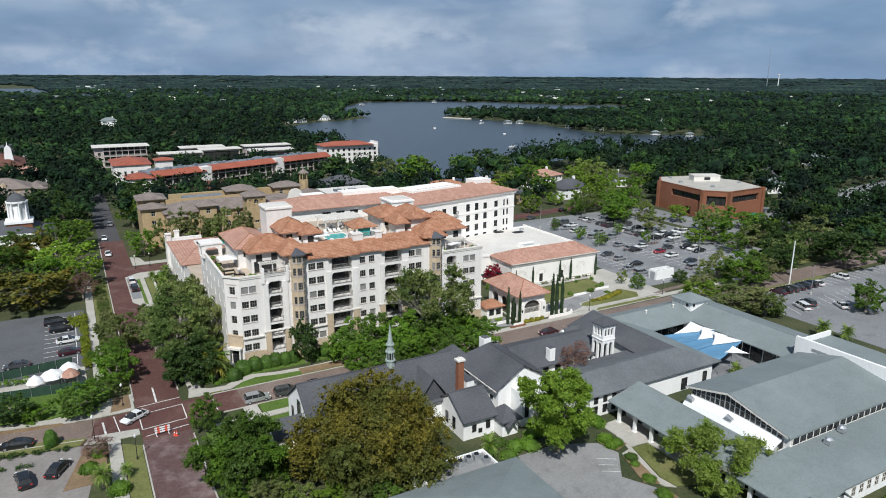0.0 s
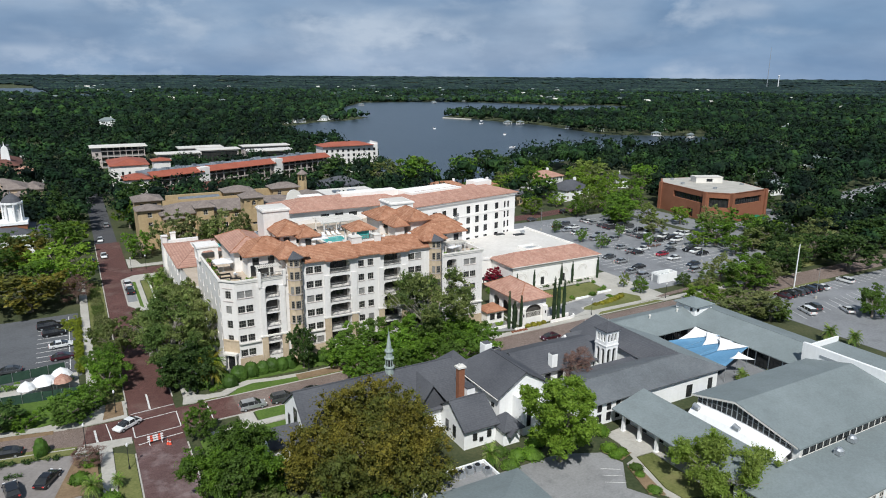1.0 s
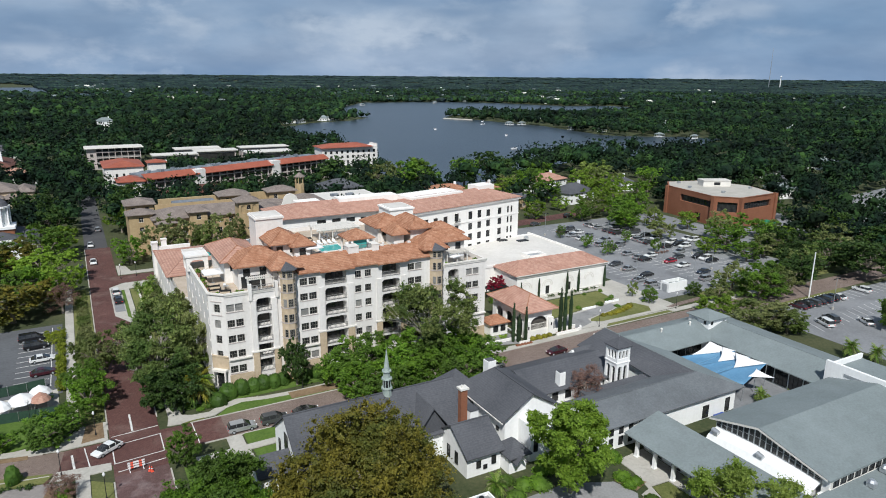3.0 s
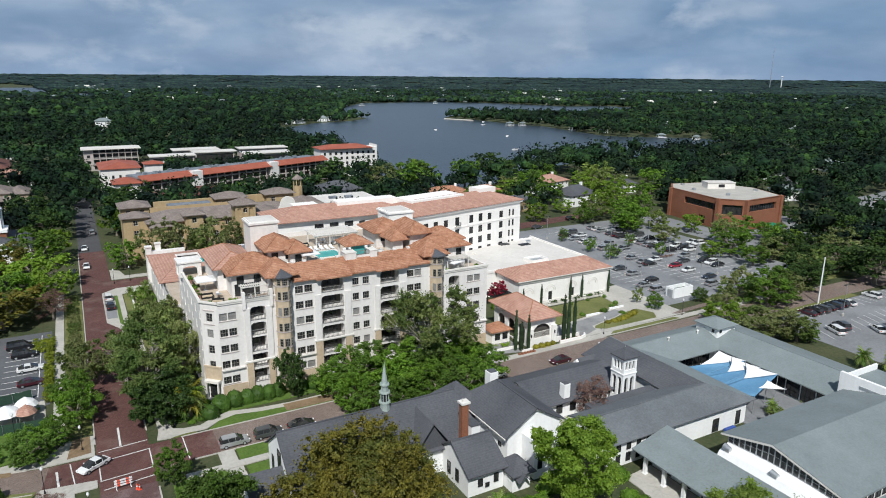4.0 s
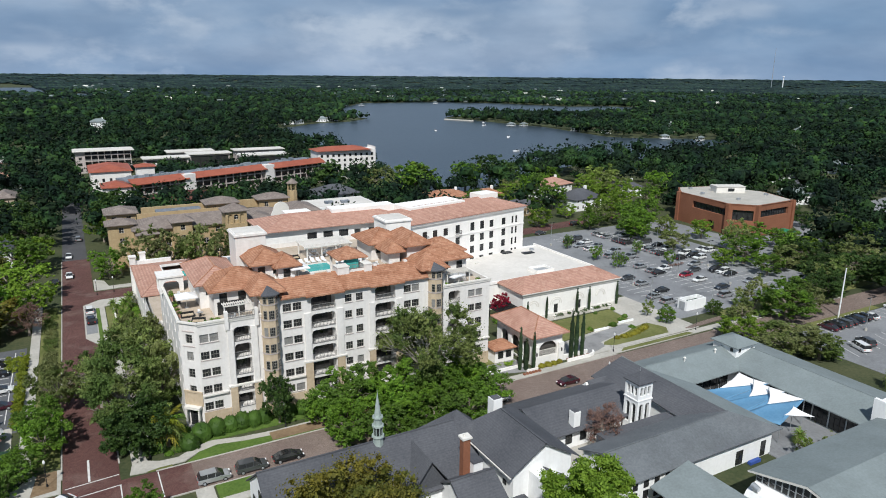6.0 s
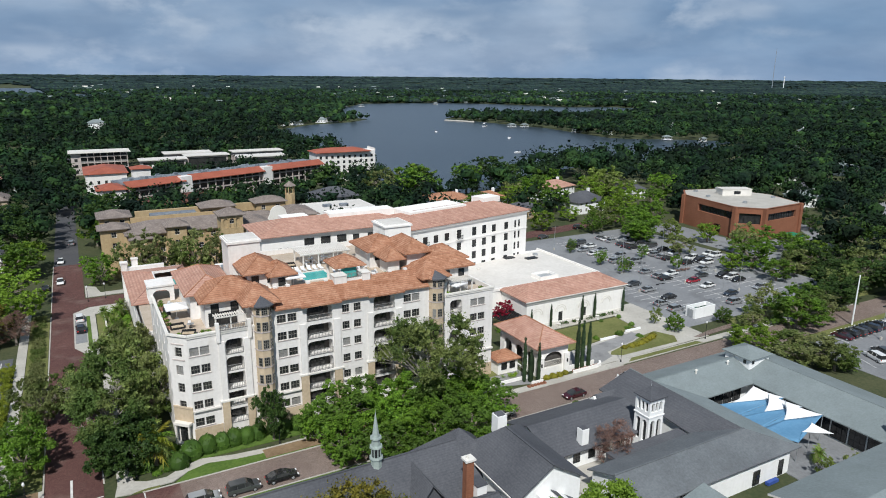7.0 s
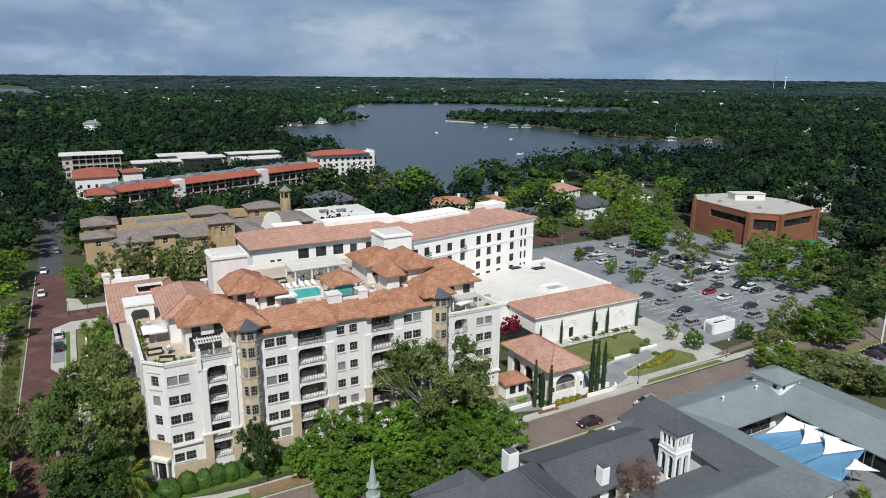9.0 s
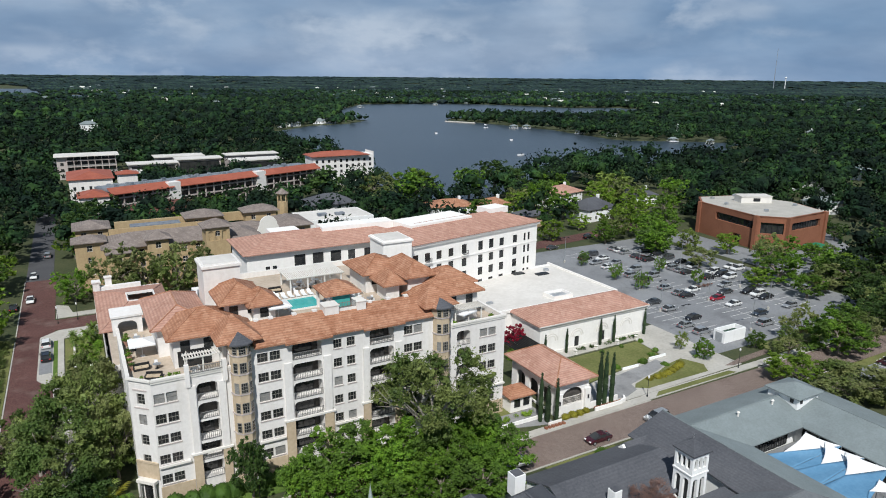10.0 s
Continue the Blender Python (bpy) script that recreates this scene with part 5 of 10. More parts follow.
    part("frame", Geo().box(-1.1, -0.5, 0, 1.1, 0.5, 0.35).box(-1.1, 0.35, 0.35, 1.1, 0.5, 0.85).box(-1.1, -0.5, 0.35, -0.95, 0.35, 0.6).box(0.95, -0.5, 0.35, 1.1, 0.35, 0.6), DARKMETAL, sofa, local=True)
    part("cushion", Geo().box(-0.93, -0.48, 0.35, -0.02, 0.33, 0.5).box(0.02, -0.48, 0.35, 0.93, 0.33, 0.5), TAN, sofa, local=True)
    copy_thing(sofa, pose(13.8, 14.2, 17.82, 0, 0, -20))
    copy_thing(sofa, pose(12.0, 26.5, 17.82, 0, 0, 90))
    copy_thing(sofa, pose(48.0, 28.5, 21.4, 0, 0, 10))
    copy_thing(sofa, pose(36.0, 33.0, 21.4, 0, 0, 0))
    pot = empty("planter_pot", (11.4, 18.5, 17.82), label="clay pot with a small green plant", category="planter", group="terrace pots")
    part("pot", Geo().cyl(0, 0, 0, 0.55, 0.24, 0.34, 10), TILE_PINK, pot, local=True)
    rng = np.random.default_rng(3)
    V, F = leaf_tris(rng, np.array([[0, 0, 0.85], [0.15, 0.1, 0.7], [-0.15, 0.05, 0.75]]), np.full(3, 0.35), 40, 0.1)
    part("foliage", mesh_np("foliage", V, F, LEAF_GREEN), None, pot, local=True)
    for i, (x, y, z, k) in enumerate(((11.3, 20.4, 17.82, 1.0), (11.3, 22.0, 17.82, 1.3), (11.4, 24.4, 17.82, 1.0), (11.4, 28.4, 17.82, 1.4), (11.5, 31.0, 17.82, 1.0), (15.6, 12.0, 17.82, 1.2), (14.6, 12.0, 17.82, 0.9), (16.6, 12.2, 17.82, 1.1), (12.2, 13.2, 17.82, 1.0), (34.0, 30.8, 21.4, 1.2), (46.6, 29.6, 21.4, 1.3), (49.6, 17.0, 21.4, 1.3), (46.0, 17.0, 21.4, 1.2), (60.4, 11.9, 17.5, 1.2), (64.2, 11.9, 17.5, 1.0), (67.8, 11.9, 17.5, 1.3))):
        c = copy_thing(pot, pose(x, y, z, 0, 0, 50 * i))
        c.matrix_basis = c.matrix_basis @ Matrix.Scale(k, 4)
    tb = empty("terrace_table", (14.6, 17.4, 17.82), label="small round metal terrace table", category="table", group="terrace tables")
    part("tabletop", Geo().cyl(0, 0, 0.7, 0.75, 0.55, 0.55, 16), STEEL, tb, local=True)
    part("column", Geo().cyl(0, 0, 0.03, 0.7, 0.05, 0.05, 8), DARKMETAL, tb, local=True)
    part("foot", Geo().cyl(0, 0, 0, 0.03, 0.3, 0.3, 12), DARKMETAL, tb, local=True)
    ch = empty("terrace_chair", (14.6, 18.4, 17.82), label="pale metal terrace chair", category="chair", group="terrace chairs")
    part("seat", Geo().box(-0.23, -0.23, 0.42, 0.23, 0.23, 0.47), SAILWHITE, ch, local=True)
    part("backrest", Geo().box(-0.23, 0.19, 0.47, 0.23, 0.23, 0.9), SAILWHITE, ch, local=True)
    for lx in (-0.2, 0.2):
        for ly in (-0.2, 0.2):
            part("leg", Geo().box(lx - 0.02, ly - 0.02, 0, lx + 0.02, ly + 0.02, 0.42), STEEL, ch, local=True)
    for i, (x, y, z) in enumerate(((39.4, 32.2, 21.4), (42.2, 32.4, 21.4), (45.0, 32.2, 21.4), (40.8, 34.6, 21.4), (44.0, 34.8, 21.4), (48.8, 20.6, 21.4), (48.2, 25.4, 21.4), (30.4, 22.4, 21.4), (63.6, 12.9, 17.5), (18.9, 13.2, 17.82), (13.0, 29.6, 17.82))):
        copy_thing(tb, pose(x, y, z))
        for k in range(3):
            an = 2.1 * k + i
            copy_thing(ch, pose(x + 0.85 * math.cos(an), y + 0.85 * math.sin(an), z, 0, 0, math.degrees(an) - 90))


build_pool_area()


# ---- hotel ----
def build_hotel():
    h = empty("hotel", (80, 66, 0), label="white five-storey hotel with weathered clay-tile roofs", category="building")
    # western range
    ops = []
    for z in (8.2, 11.6, 15.0):
        ops += [(u, u + 1.0, z, z + 2.0, 0.35) for u in (4.0, 5.6)]
    ops += [(10.6 + 4.3 * i, 13.2 + 4.3 * i, 16.3, 18.9, 0.5) for i in range(3)] + [(23.5, 25.3, 16.3, 18.6, 0.4), (27.6, 29.3, 16.3, 18.6, 0.4), (23.5, 25.3, 12.2, 14.4, 0.4)]
    part("wall", Geo().facade((38.2, 64.6), (72, 64.6), 0, 20.2, ops).facade((38.2, 80), (38.2, 64.6), 0, 20.2, []).box(39, 65.4, 0, 76, 80, 20.0), CREAM, h)
    windows_on(h, (38.2, 64.6), (72, 64.6), ops, 0.25, 2, 2, DARKMETAL)
    part("cornice", Geo().box(37.7, 64.1, 19.5, 72, 64.9, 20.2).box(37.7, 64.9, 19.5, 38.5, 80, 20.2).box(38.0, 64.35, 15.0, 72, 64.62, 15.35), CREAM, h)
    part("roof", Geo().hip(37.2, 63.5, 78, 81, 20.3, 22.9), TILE_PINK, h)
    part("roof_well", Geo().box(46, 72, 21, 53, 78, 22.6).box(57.5, 70.2, 21, 76, 75, 23.2), CREAM, h)
    # stair tower
    part("stair_tower", Geo().box(65.4, 52.4, 0, 72.4, 60, 22.9).box(65.1, 52.1, 22.3, 72.7, 60.3, 22.7), CREAM, h, "plain white stair tower")
    part("tower_roof", Geo().box(65.8, 52.8, 22.9, 72.0, 59.6, 22.98), MEMBRANE, h)
    # eastern range, set at an angle
    a = Vector((73.0, 55.6))
    d = Vector((math.cos(radians(11.5)), math.sin(radians(11.5))))
    L = 44.4
    q = a + d * L
    wins = []
    for r, z in enumerate((5.6, 8.9, 12.2, 15.5)):
        for i, u in enumerate((1.6, 5.2, 8.8, 12.6, 17.0, 22.6, 26.4, 30.2, 35.2)):
            tall = r == 3 and i in (4, 5, 6)
            wins.append((u - 0.15, u + 1.5, z, z + (2.1 if not tall else 2.4), 0.3))
        for u in (39.2, 40.8):
            wins.append((u, u + 0.85, z, z + 2.1, 0.3))
    part("wall", Geo().facade(a, q, 0, 20.2, wins), CREAM, h)
    windows_on(h, a, q, wins, 0.2, 2, 3, DARKMETAL)
    def loc(u, v):
        p = a + d * u + Vector((-d.y, d.x)) * v
        return p.x, p.y
    def block(u0, v0, u1, v1, z0, z1):
        return Geo().prism([loc(u0, v0), loc(u1, v0), loc(u1, v1), loc(u0, v1)], z0, z1)
    part("wall", block(0, 0.6, L - 0.02, 17, 0, 20.0), CREAM, h)
    ends = [(2.2, 3.2, z, z + 2.0, 0.3) for z in (5.6, 8.9, 12.2, 15.5)]
    part("wall", Geo().facade(q, loc(L, 17), 0, 20.2, ends), CREAM, h)
    windows_on(h, q, loc(L, 17), ends, 0.2, 2, 3, DARKMETAL)
    part("cornice", block(-0.3, -0.5, L + 0.5, 0.1, 19.5, 20.2), CREAM, h)
    part("string_course", block(-0.1, -0.15, L + 0.15, 0.05, 14.7, 15.0), CREAM, h)
    g = Geo().hip(0, 0, L + 1.6, 18.4, 0, 2.7)
    r = part("roof", g.mesh("roof", TILE_PINK), None, h)
    r.matrix_basis = Matrix.Translation((*loc(-0.8, -0.8), 20.35)) @ pose(0, 0, 0, 0, 0, 11.5)
    part("parapet", block(6, 6.5, 26, 15, 21.4, 23.0), CREAM, h)
    part("roof_hatch", block(33, 7, 40, 12, 22.2, 23.8), CREAM, h)
    for u in (17.0, 5.2):
        x, y = loc(u + 0.6, -0.6)
        bal = part("balcony_rail", rail(-1.0, 0, 1.0, 0, 1.0).mesh("balcony_rail", DARKMETAL), None, h, "dark iron balcony rail")
        bal.matrix_basis = Matrix.Translation((x, y, 15.4)) @ pose(0, 0, 0, 0, 0, 11.5)
        part("balcony_slab", block(u - 0.5, -0.7, u + 1.7, 0.1, 15.2, 15.38), CREAM, h)
    # flat-roofed hall in front
    part("wall", Geo().box(76, 38, 0, 122, 66, 6.9), CREAM, h)
    part("flat_roof", Geo().box(76.3, 38.2, 6.9, 121.7, 64, 7.02), MEMBRANE, h, "white roof membrane with stains")
    part("parapet", Geo().box(76, 37.8, 6.8, 122, 38.2, 7.5).box(121.7, 38.2, 6.8, 122.1, 66, 7.5).box(76, 38.2, 6.8, 76.3, 64, 7.5), CREAM, h)
    part("skylight", Geo().box(103.95, 39.95, 7.0, 109.05, 43.55, 7.3), STEEL, h)
    for (x, y, w, d, k, m) in ((107, 60.6, 3.2, 1.8, 0.3, DARKMETAL), (112.4, 57.4, 3.6, 1.8, 0.3, DARKMETAL), (116.6, 60.0, 1.2, 1.0, 0.6, STEEL), (88, 44, 1.4, 1.0, 0.5, STEEL), (94, 55, 0.8, 0.8, 0.5, TRIM)):
        part("roof_plant", Geo().box(x, y, 7.0, x + w, y + d, 7.0 + k), m, h)
    for w in ((103.6, 39.6, 109.4, 39.9), (103.6, 43.6, 109.4, 43.9), (103.6, 39.9, 103.9, 43.6), (109.1, 39.9, 109.4, 43.6)):
        part("roof_curb", Geo().box(w[0], w[1], 7.0, w[2], w[3], 7.9), CREAM, h)
    return h


build_hotel()


def arch_relief(cx, y, r, proud):
    g = Geo()
    n = 12
    for r0, r1, k in ((r, r + 0.22, proud), (r + 0.5, r + 0.72, proud)):
        pts = [math.pi * i / n for i in range(n + 1)]
        for t0, t1 in zip(pts, pts[1:]):
            q = [(cx + rr * math.cos(t), z) for rr, t, z in ((r0, t0, 0), (r1, t0, 0), (r1, t1, 0), (r0, t1, 0))]
            zz = [3.1 + rr * math.sin(t) for rr, t in ((r0, t0), (r1, t0), (r1, t1), (r0, t1))]
            v = [(p[0], y - k, z) for p, z in zip(q, zz)] + [(p[0], y, z) for p, z in zip(q, zz)]
            g.add(v, [(0, 1, 2, 3), (0, 3, 7, 4), (1, 5, 6, 2), (0, 4, 5, 1), (3, 2, 6, 7)])
    return g


def build_hall():
    h = empty("event_hall", (105, 32, 0), label="low white event hall with a hipped clay-tile roof", category="building")
    ops = [(9.6 + 7.4 * i, 10.9 + 7.4 * i, 0.1, 3.0, 0.35) for i in (0, 1)]
    part("wall", Geo().facade((90.4, 27.2), (121.0, 27.2), 0, 7.0, ops).box(90.8, 27.9, 0, 120.6, 37.7, 6.9).box(120.7, 27.22, 0, 121.0, 37.7, 7.0).box(90.4, 27.22, 0, 90.7, 37.7, 7.0), CREAM, h)
    for o in ops:
        window(h, 90.4 + (o[0] + o[1]) / 2, 27.4, 0.1, 0, 1.3, 2.9, 2, 3, DARKMETAL, "glazed_door")
    for i in range(4):
        part("arch_moulding", arch_relief(93.5 + 7.2 * i if i != 1 else 100.6, 27.2, 1.1, 0.08), TRIM, h)
    part("cornice", Geo().box(90.1, 26.9, 6.3, 121.3, 27.2, 7.0), TRIM, h)
    part("plinth", Geo().box(90.3, 27.05, 0, 121.1, 27.25, 0.7), TRIM, h)
    part("roof", Geo().hip(89.8, 26.65, 121.6, 38.8, 7.15, 9.6, run=5.0), TILE_PINK, h)
    part("gutter", Geo().box(89.7, 26.5, 6.95, 121.7, 26.64, 7.12), TRIM, h)


build_hall()


def build_gatehouse():
    h = empty("gatehouse", (81, 11, 0), label="white entrance pavilion with an arched front and clay-tile roof", category="building")
    x0, y0, x1, y1 = 77.3, 4.9, 84.7, 18.6
    ops = [(1.3, 6.1, 1.7, 4.9, 0.5, 2.0)]
    part("wall", Geo().facade((x0, y0), (x1, y0), 0, 6.5, ops), CREAM, h)
    side = [(1.6 + 4.0 * i, 4.4 + 4.0 * i, 0.2, 4.6, 0.5, 1.2) for i in range(3)]
    part("wall", Geo().facade((x0, y1), (x0, y0), 0, 6.5, side), CREAM, h)
    part("wall", Geo().facade((x1, y0), (x1, y1), 0, 6.5, side).facade((x1, y1), (x0, y1), 0, 6.5, []), CREAM, h)
    # solid box in the dark shade colour fills the open pavilion
    part("inner_wall", Geo().box(79.0, 5.6, 0, 83.6, 17.5, 6.3), INSIDE, h, "dark box with the pavilion shade painted in")
    roof = part("roof", Geo().hip(76.2, 3.8, 85.8, 19.8, 6.6, 9.4), TILE_PINK, h)
    part("ridge_tiles", Geo().hip_caps(76.2, 3.8, 85.8, 19.8, 6.6, 9.4), TILE, roof)
    part("railing", rail(x0 + 1.3, y0 + 0.1, x1 - 1.3, 1.7, 1.5), TRIM, h)
    for a in (x0 - 0.15, x1 - 1.1):
        part("pier", Geo().box(a, y0 - 0.5, 0, a + 1.25, y0 - 0.01, 4.3), CREAM, h)
    for x in (x0 + 0.45, x1 - 0.5):
        part("lantern", Geo().box(x - 0.12, y0 - 0.72, 2.4, x + 0.12, y0 - 0.52, 3.1), DARKMETAL, h)
    a = empty("lodge", (73.2, 11.5, 0), label="small white lodge with a clay-tile lean-to roof", category="building")
    part("wall", Geo().box(70.9, 9.6, 0, 75.6, 13.4, 3.1), CREAM, a)
    part("roof", Geo().hip(70.4, 9.0, 76.1, 13.9, 3.2, 4.7), TILE, a)
    for x in (72.3, 74.3):
        window(a, x, 9.56, 1.0, 0, 1.3, 1.5, 2, 2, DARKMETAL)
    w = empty("garden_wall", (75, 2.9, 0), label="low white garden wall with brick planters", category="wall")
    for k in ((66.5, 5.6, 0, 76, 5.9, 0.7), (74.2, 2.6, 0, 77.0, 2.85, 0.8), (84.9, 2.9, 0, 91.0, 3.2, 0.8), (84.9, 4.4, 0, 91.5, 4.7, 1.2)):
        part("wall", Geo().box(*k), CREAM, w)
    part("wall", Geo().prism([(91.0, 2.9), (92.6, 3.4), (93.2, 4.4), (92.9, 4.6), (92.3, 3.7), (90.9, 3.2)], 0, 0.8), CREAM, w)
    for i in range(9):
        part("planter", Geo().box(85.3 + 0.75 * i, 3.35, 0.1, 85.8 + 0.75 * i, 3.9, 0.55), BRICKWALL, w)
    for i in range(6):
        part("planter", Geo().box(73.0 + 0.75 * i, 1.9, 0.1, 73.5 + 0.75 * i, 2.5, 0.45), BRICKWALL, w)
    p = empty("garden_pergola", (87, 30, 0), label="dark timber pergola beside the hall", category="pergola")
    for x in (85.0, 87.4, 89.8):
        for y in (27.6, 33.6):
            part("post", Geo().box(x - 0.1, y - 0.1, 0, x + 0.1, y + 0.1, 3.0), DARKMETAL, p)
    for i in range(12):
        part("slat", Geo().box(84.0 + 0.56 * i, 27.0, 3.0, 84.2 + 0.56 * i, 34.2, 3.25), DARKMETAL, p)


build_gatehouse()


# ---- school and chapel ----
def gabled(name, label, x0, y0, x1, y1, ze, zr, axis, roof, wall=WHITE, over=0.7, wins=()):
    h = empty(name, ((x0 + x1) / 2, (y0 + y1) / 2, 0), label=label, category="building")
    slope = (zr - ze) / (((y1 - y0) if axis == "x" else (x1 - x0)) / 2)
    part("wall", Geo().gwall(x0, y0, x1, y1, 0, ze, zr, axis), wall, h)
    ox, oy = (0.4, over) if axis == "x" else (over, 0.4)
    part("roof", Geo().gable(x0 - ox, y0 - oy, x1 + ox, y1 + oy, ze + 0.22 - slope * over, zr + 0.22, axis), roof, h)
    c = ((y0 + y1) / 2) if axis == "x" else ((x0 + x1) / 2)
    if axis == "x":
        part("ridge_cap", Geo().box(x0 - 0.4, c - 0.14, zr + 0.16, x1 + 0.4, c + 0.14, zr + 0.27), roof, h)
    else:
        part("ridge_cap", Geo().box(c - 0.14, y0 - 0.4, zr + 0.16, c + 0.14, y1 + 0.4, zr + 0.27), roof, h)
    for w in wins:
        window(h, *w)
    return h


def build_school():
    ch = gabled("chapel", "white chapel with a steep dark shingle roof", 14.6, -28.0, 42.6, -15.0, 4.6, 9.4, "x", SLATE,
                wins=[(14.5, -21.5, 2.0, -90, 1.6, 4.6, 2, 4, DARKMETAL), (14.5, -25.3, 1.5, -90, 0.9, 2.4, 1, 3, DARKMETAL), (14.5, -17.7, 1.5, -90, 0.9, 2.4, 1, 3, DARKMETAL)])
    part("hip", Geo().hip(39.6, -24.2, 50.6, -13.6, 4.4, 9.55, run=5.6), SLATE, ch)
    part("wall", Geo().box(42.7, -23.6, 0, 49.6, -14.4, 4.5), WHITE, ch)
    part("dormer", Geo().gable(32.8, -28.8, 38.6, -20.9, 5.0, 8.9, "y"), SLATE, ch)
    part("dormer_face", Geo().gwall(33.4, -28.3, 38.0, -22.0, 4.3, 5.1, 8.5, "y"), SLATE, ch)
    part("porch", Geo().gwall(9.6, -25.0, 14.7, -20.4, 0, 2.8, 4.7, "x"), WHITE, ch)
    part("porch_roof", Geo().gable(9.2, -25.5, 14.9, -19.9, 2.7, 4.95, "x"), SLATE, ch)
    sp = empty("steeple", (31.0, -21.6, 9.3), label="slender grey-green metal steeple on the chapel ridge", category="steeple")
    part("base", Geo().cyl(31.0, -21.6, 8.4, 10.3, 0.85, 0.72, 8), COPPER, sp)
    for z, r in ((10.3, 0.95), (11.9, 0.9), (13.2, 0.8)):
        part("tier", Geo().cyl(31.0, -21.6, z, z + 0.22, r, r * 0.95, 8), COPPER, sp)
    part("lantern", Geo().cyl(31.0, -21.6, 10.52, 11.9, 0.55, 0.55, 8), DARKMETAL, sp)
    for i in range(8):
        a = 2 * math.pi * i / 8
        part("post", Geo().cyl(31.0 + 0.62 * math.cos(a), -21.6 + 0.62 * math.sin(a), 10.52, 11.9, 0.09, 0.09, 6), COPPER, sp)
    part("drum", Geo().cyl(31.0, -21.6, 12.12, 13.2, 0.62, 0.55, 8), COPPER, sp)
    part("spire", Geo().cyl(31.0, -21.6, 13.42, 16.9, 0.52, 0.03, 8), COPPER, sp)
    part("finial", Geo().cyl(31.0, -21.6, 16.8, 17.3, 0.03, 0.02, 6), STEEL, sp)

    hall = empty("parish_hall", (52, -27, 0), label="white hall with a dark hipped shingle roof", category="building")
    part("wall", Geo().gwall(46.0, -33.0, 56.0, -22.0, 0, 6.5, 9.5, "y"), WHITE, hall)
    part("roof", Geo().sheet([(45.2, -33.6, 6.3), (50.9, -33.6, 9.95), (50.9, -22.3, 9.95), (45.2, -18.6, 6.3)])
         .sheet([(50.9, -33.6, 9.95), (57.0, -33.6, 6.3), (57.0, -17.4, 6.3), (50.9, -22.3, 9.95)]).sheet([(57.0, -17.4, 6.3), (45.2, -18.6, 6.3), (50.9, -22.3, 9.95)]), SLATE, hall)
    part("ridge_cap", Geo().box(50.75, -33.6, 9.87, 51.05, -22.4, 10.02), SLATE, hall)
    part("gutter", Geo().box(45.06, -33.6, 6.02, 45.2, -18.6, 6.16), TRIM, hall)
    part("porch", Geo().prism([(48.6, -36.4), (54.4, -36.4), (54.4, -33.0), (48.6, -33.0)], 0, 3.4), WHITE, hall)
    part("porch_gable", Geo().add([(x, y, z) for y in (-36.4, -33.0) for x, z in ((48.6, 3.4), (54.4, 3.4), (53.6, 4.3), (52.4, 5.2), (50.6, 5.9), (48.6, 6.1))],
         [(0, 1, 2, 3, 4, 5), (11, 10, 9, 8, 7, 6)] + [(i + 1, i, i + 6, i + 7) for i in range(5)] + [(0, 5, 11, 6)]), WHITE, hall)
    part("porch_roof", Geo().sheet([(51.0, -36.8, 6.0), (54.9, -36.8, 3.5), (54.9, -32.9, 3.5), (51.0, -32.9, 6.0)], 0.16), SLATE, hall)
    for (x, z, w, hh) in ((49.6, 1.6, 0.8, 3.6), (52.2, 1.8, 0.8, 1.6)):
        window(hall, x, -36.45, z, 0, w, hh, 1, 3, DARKMETAL)
    window(hall, 45.95, -31.0, 3.6, -90, 0.8, 0.7, 1, 1, DARKMETAL)
    wing = gabled("vestry", "low white gabled wing with a dark shingle roof", 37.6, -35.6, 43.6, -26.6, 3.8, 6.6, "x", SLATE,
                  wins=[(39.6, -35.7, 1.3, 0, 0.8, 1.2, 1, 2, DARKMETAL), (40.8, -35.7, 0.9, 0, 0.7, 0.7, 1, 1, DARKMETAL), (42.3, -35.7, 1.3, 0, 0.8, 1.4, 1, 2, DARKMETAL), (37.5, -32.6, 1.0, -90, 0.9, 2.0, 1, 2, DARKMETAL), (37.5, -30.2, 1.0, -90, 0.9, 2.0, 1, 2, DARKMETAL)])
    part("porch_roof", Geo().hip(43.4, -38.3, 47.6, -33.5, 3.0, 4.9), SLATE, wing)
    part("porch", Geo().box(43.8, -37.6, 0, 47.0, -34, 2.9), WHITE, wing)
    part("entry_gable", Geo().gable(44.2, -39.0, 46.2, -36.5, 2.2, 3.3, "y"), SLATE, wing)
    part("link", Geo().box(41.7, -29.6, 0, 43.2, -27.4, 7.2), WHITE, wing)
    part("link_roof", Geo().box(41.6, -29.7, 7.2, 43.3, -27.3, 7.32), SLATE, wing)
    st = empty("chimney", (41.0, -28.4, 5.0), label="tall red brick chimney with a pale cap", category="chimney")
    part("shaft", Geo().box(40.45, -28.9, 3.5, 41.55, -27.9, 10.8), BRICKWALL, st)
    part("cap", Geo().box(40.25, -29.1, 10.8, 41.75, -27.7, 11.1), TRIM, st)
    part("pot", Geo().cyl(40.8, -28.4, 11.1, 11.5, 0.18, 0.16, 8), TRIM, st)

    # ranges round the bell court
    r = empty("cloister_range", (67, -19, 0), label="white school range with a dark shingle roof", category="building")
    part("wall", Geo().gwall(58.5, -23.5, 78.0, -12.4, 0, 3.6, 5.6, "x"), WHITE, r)
    part("roof", Geo().gable(58.0, -24.4, 78.4, -11.6, 3.4, 5.85, "x"), SLATE, r)
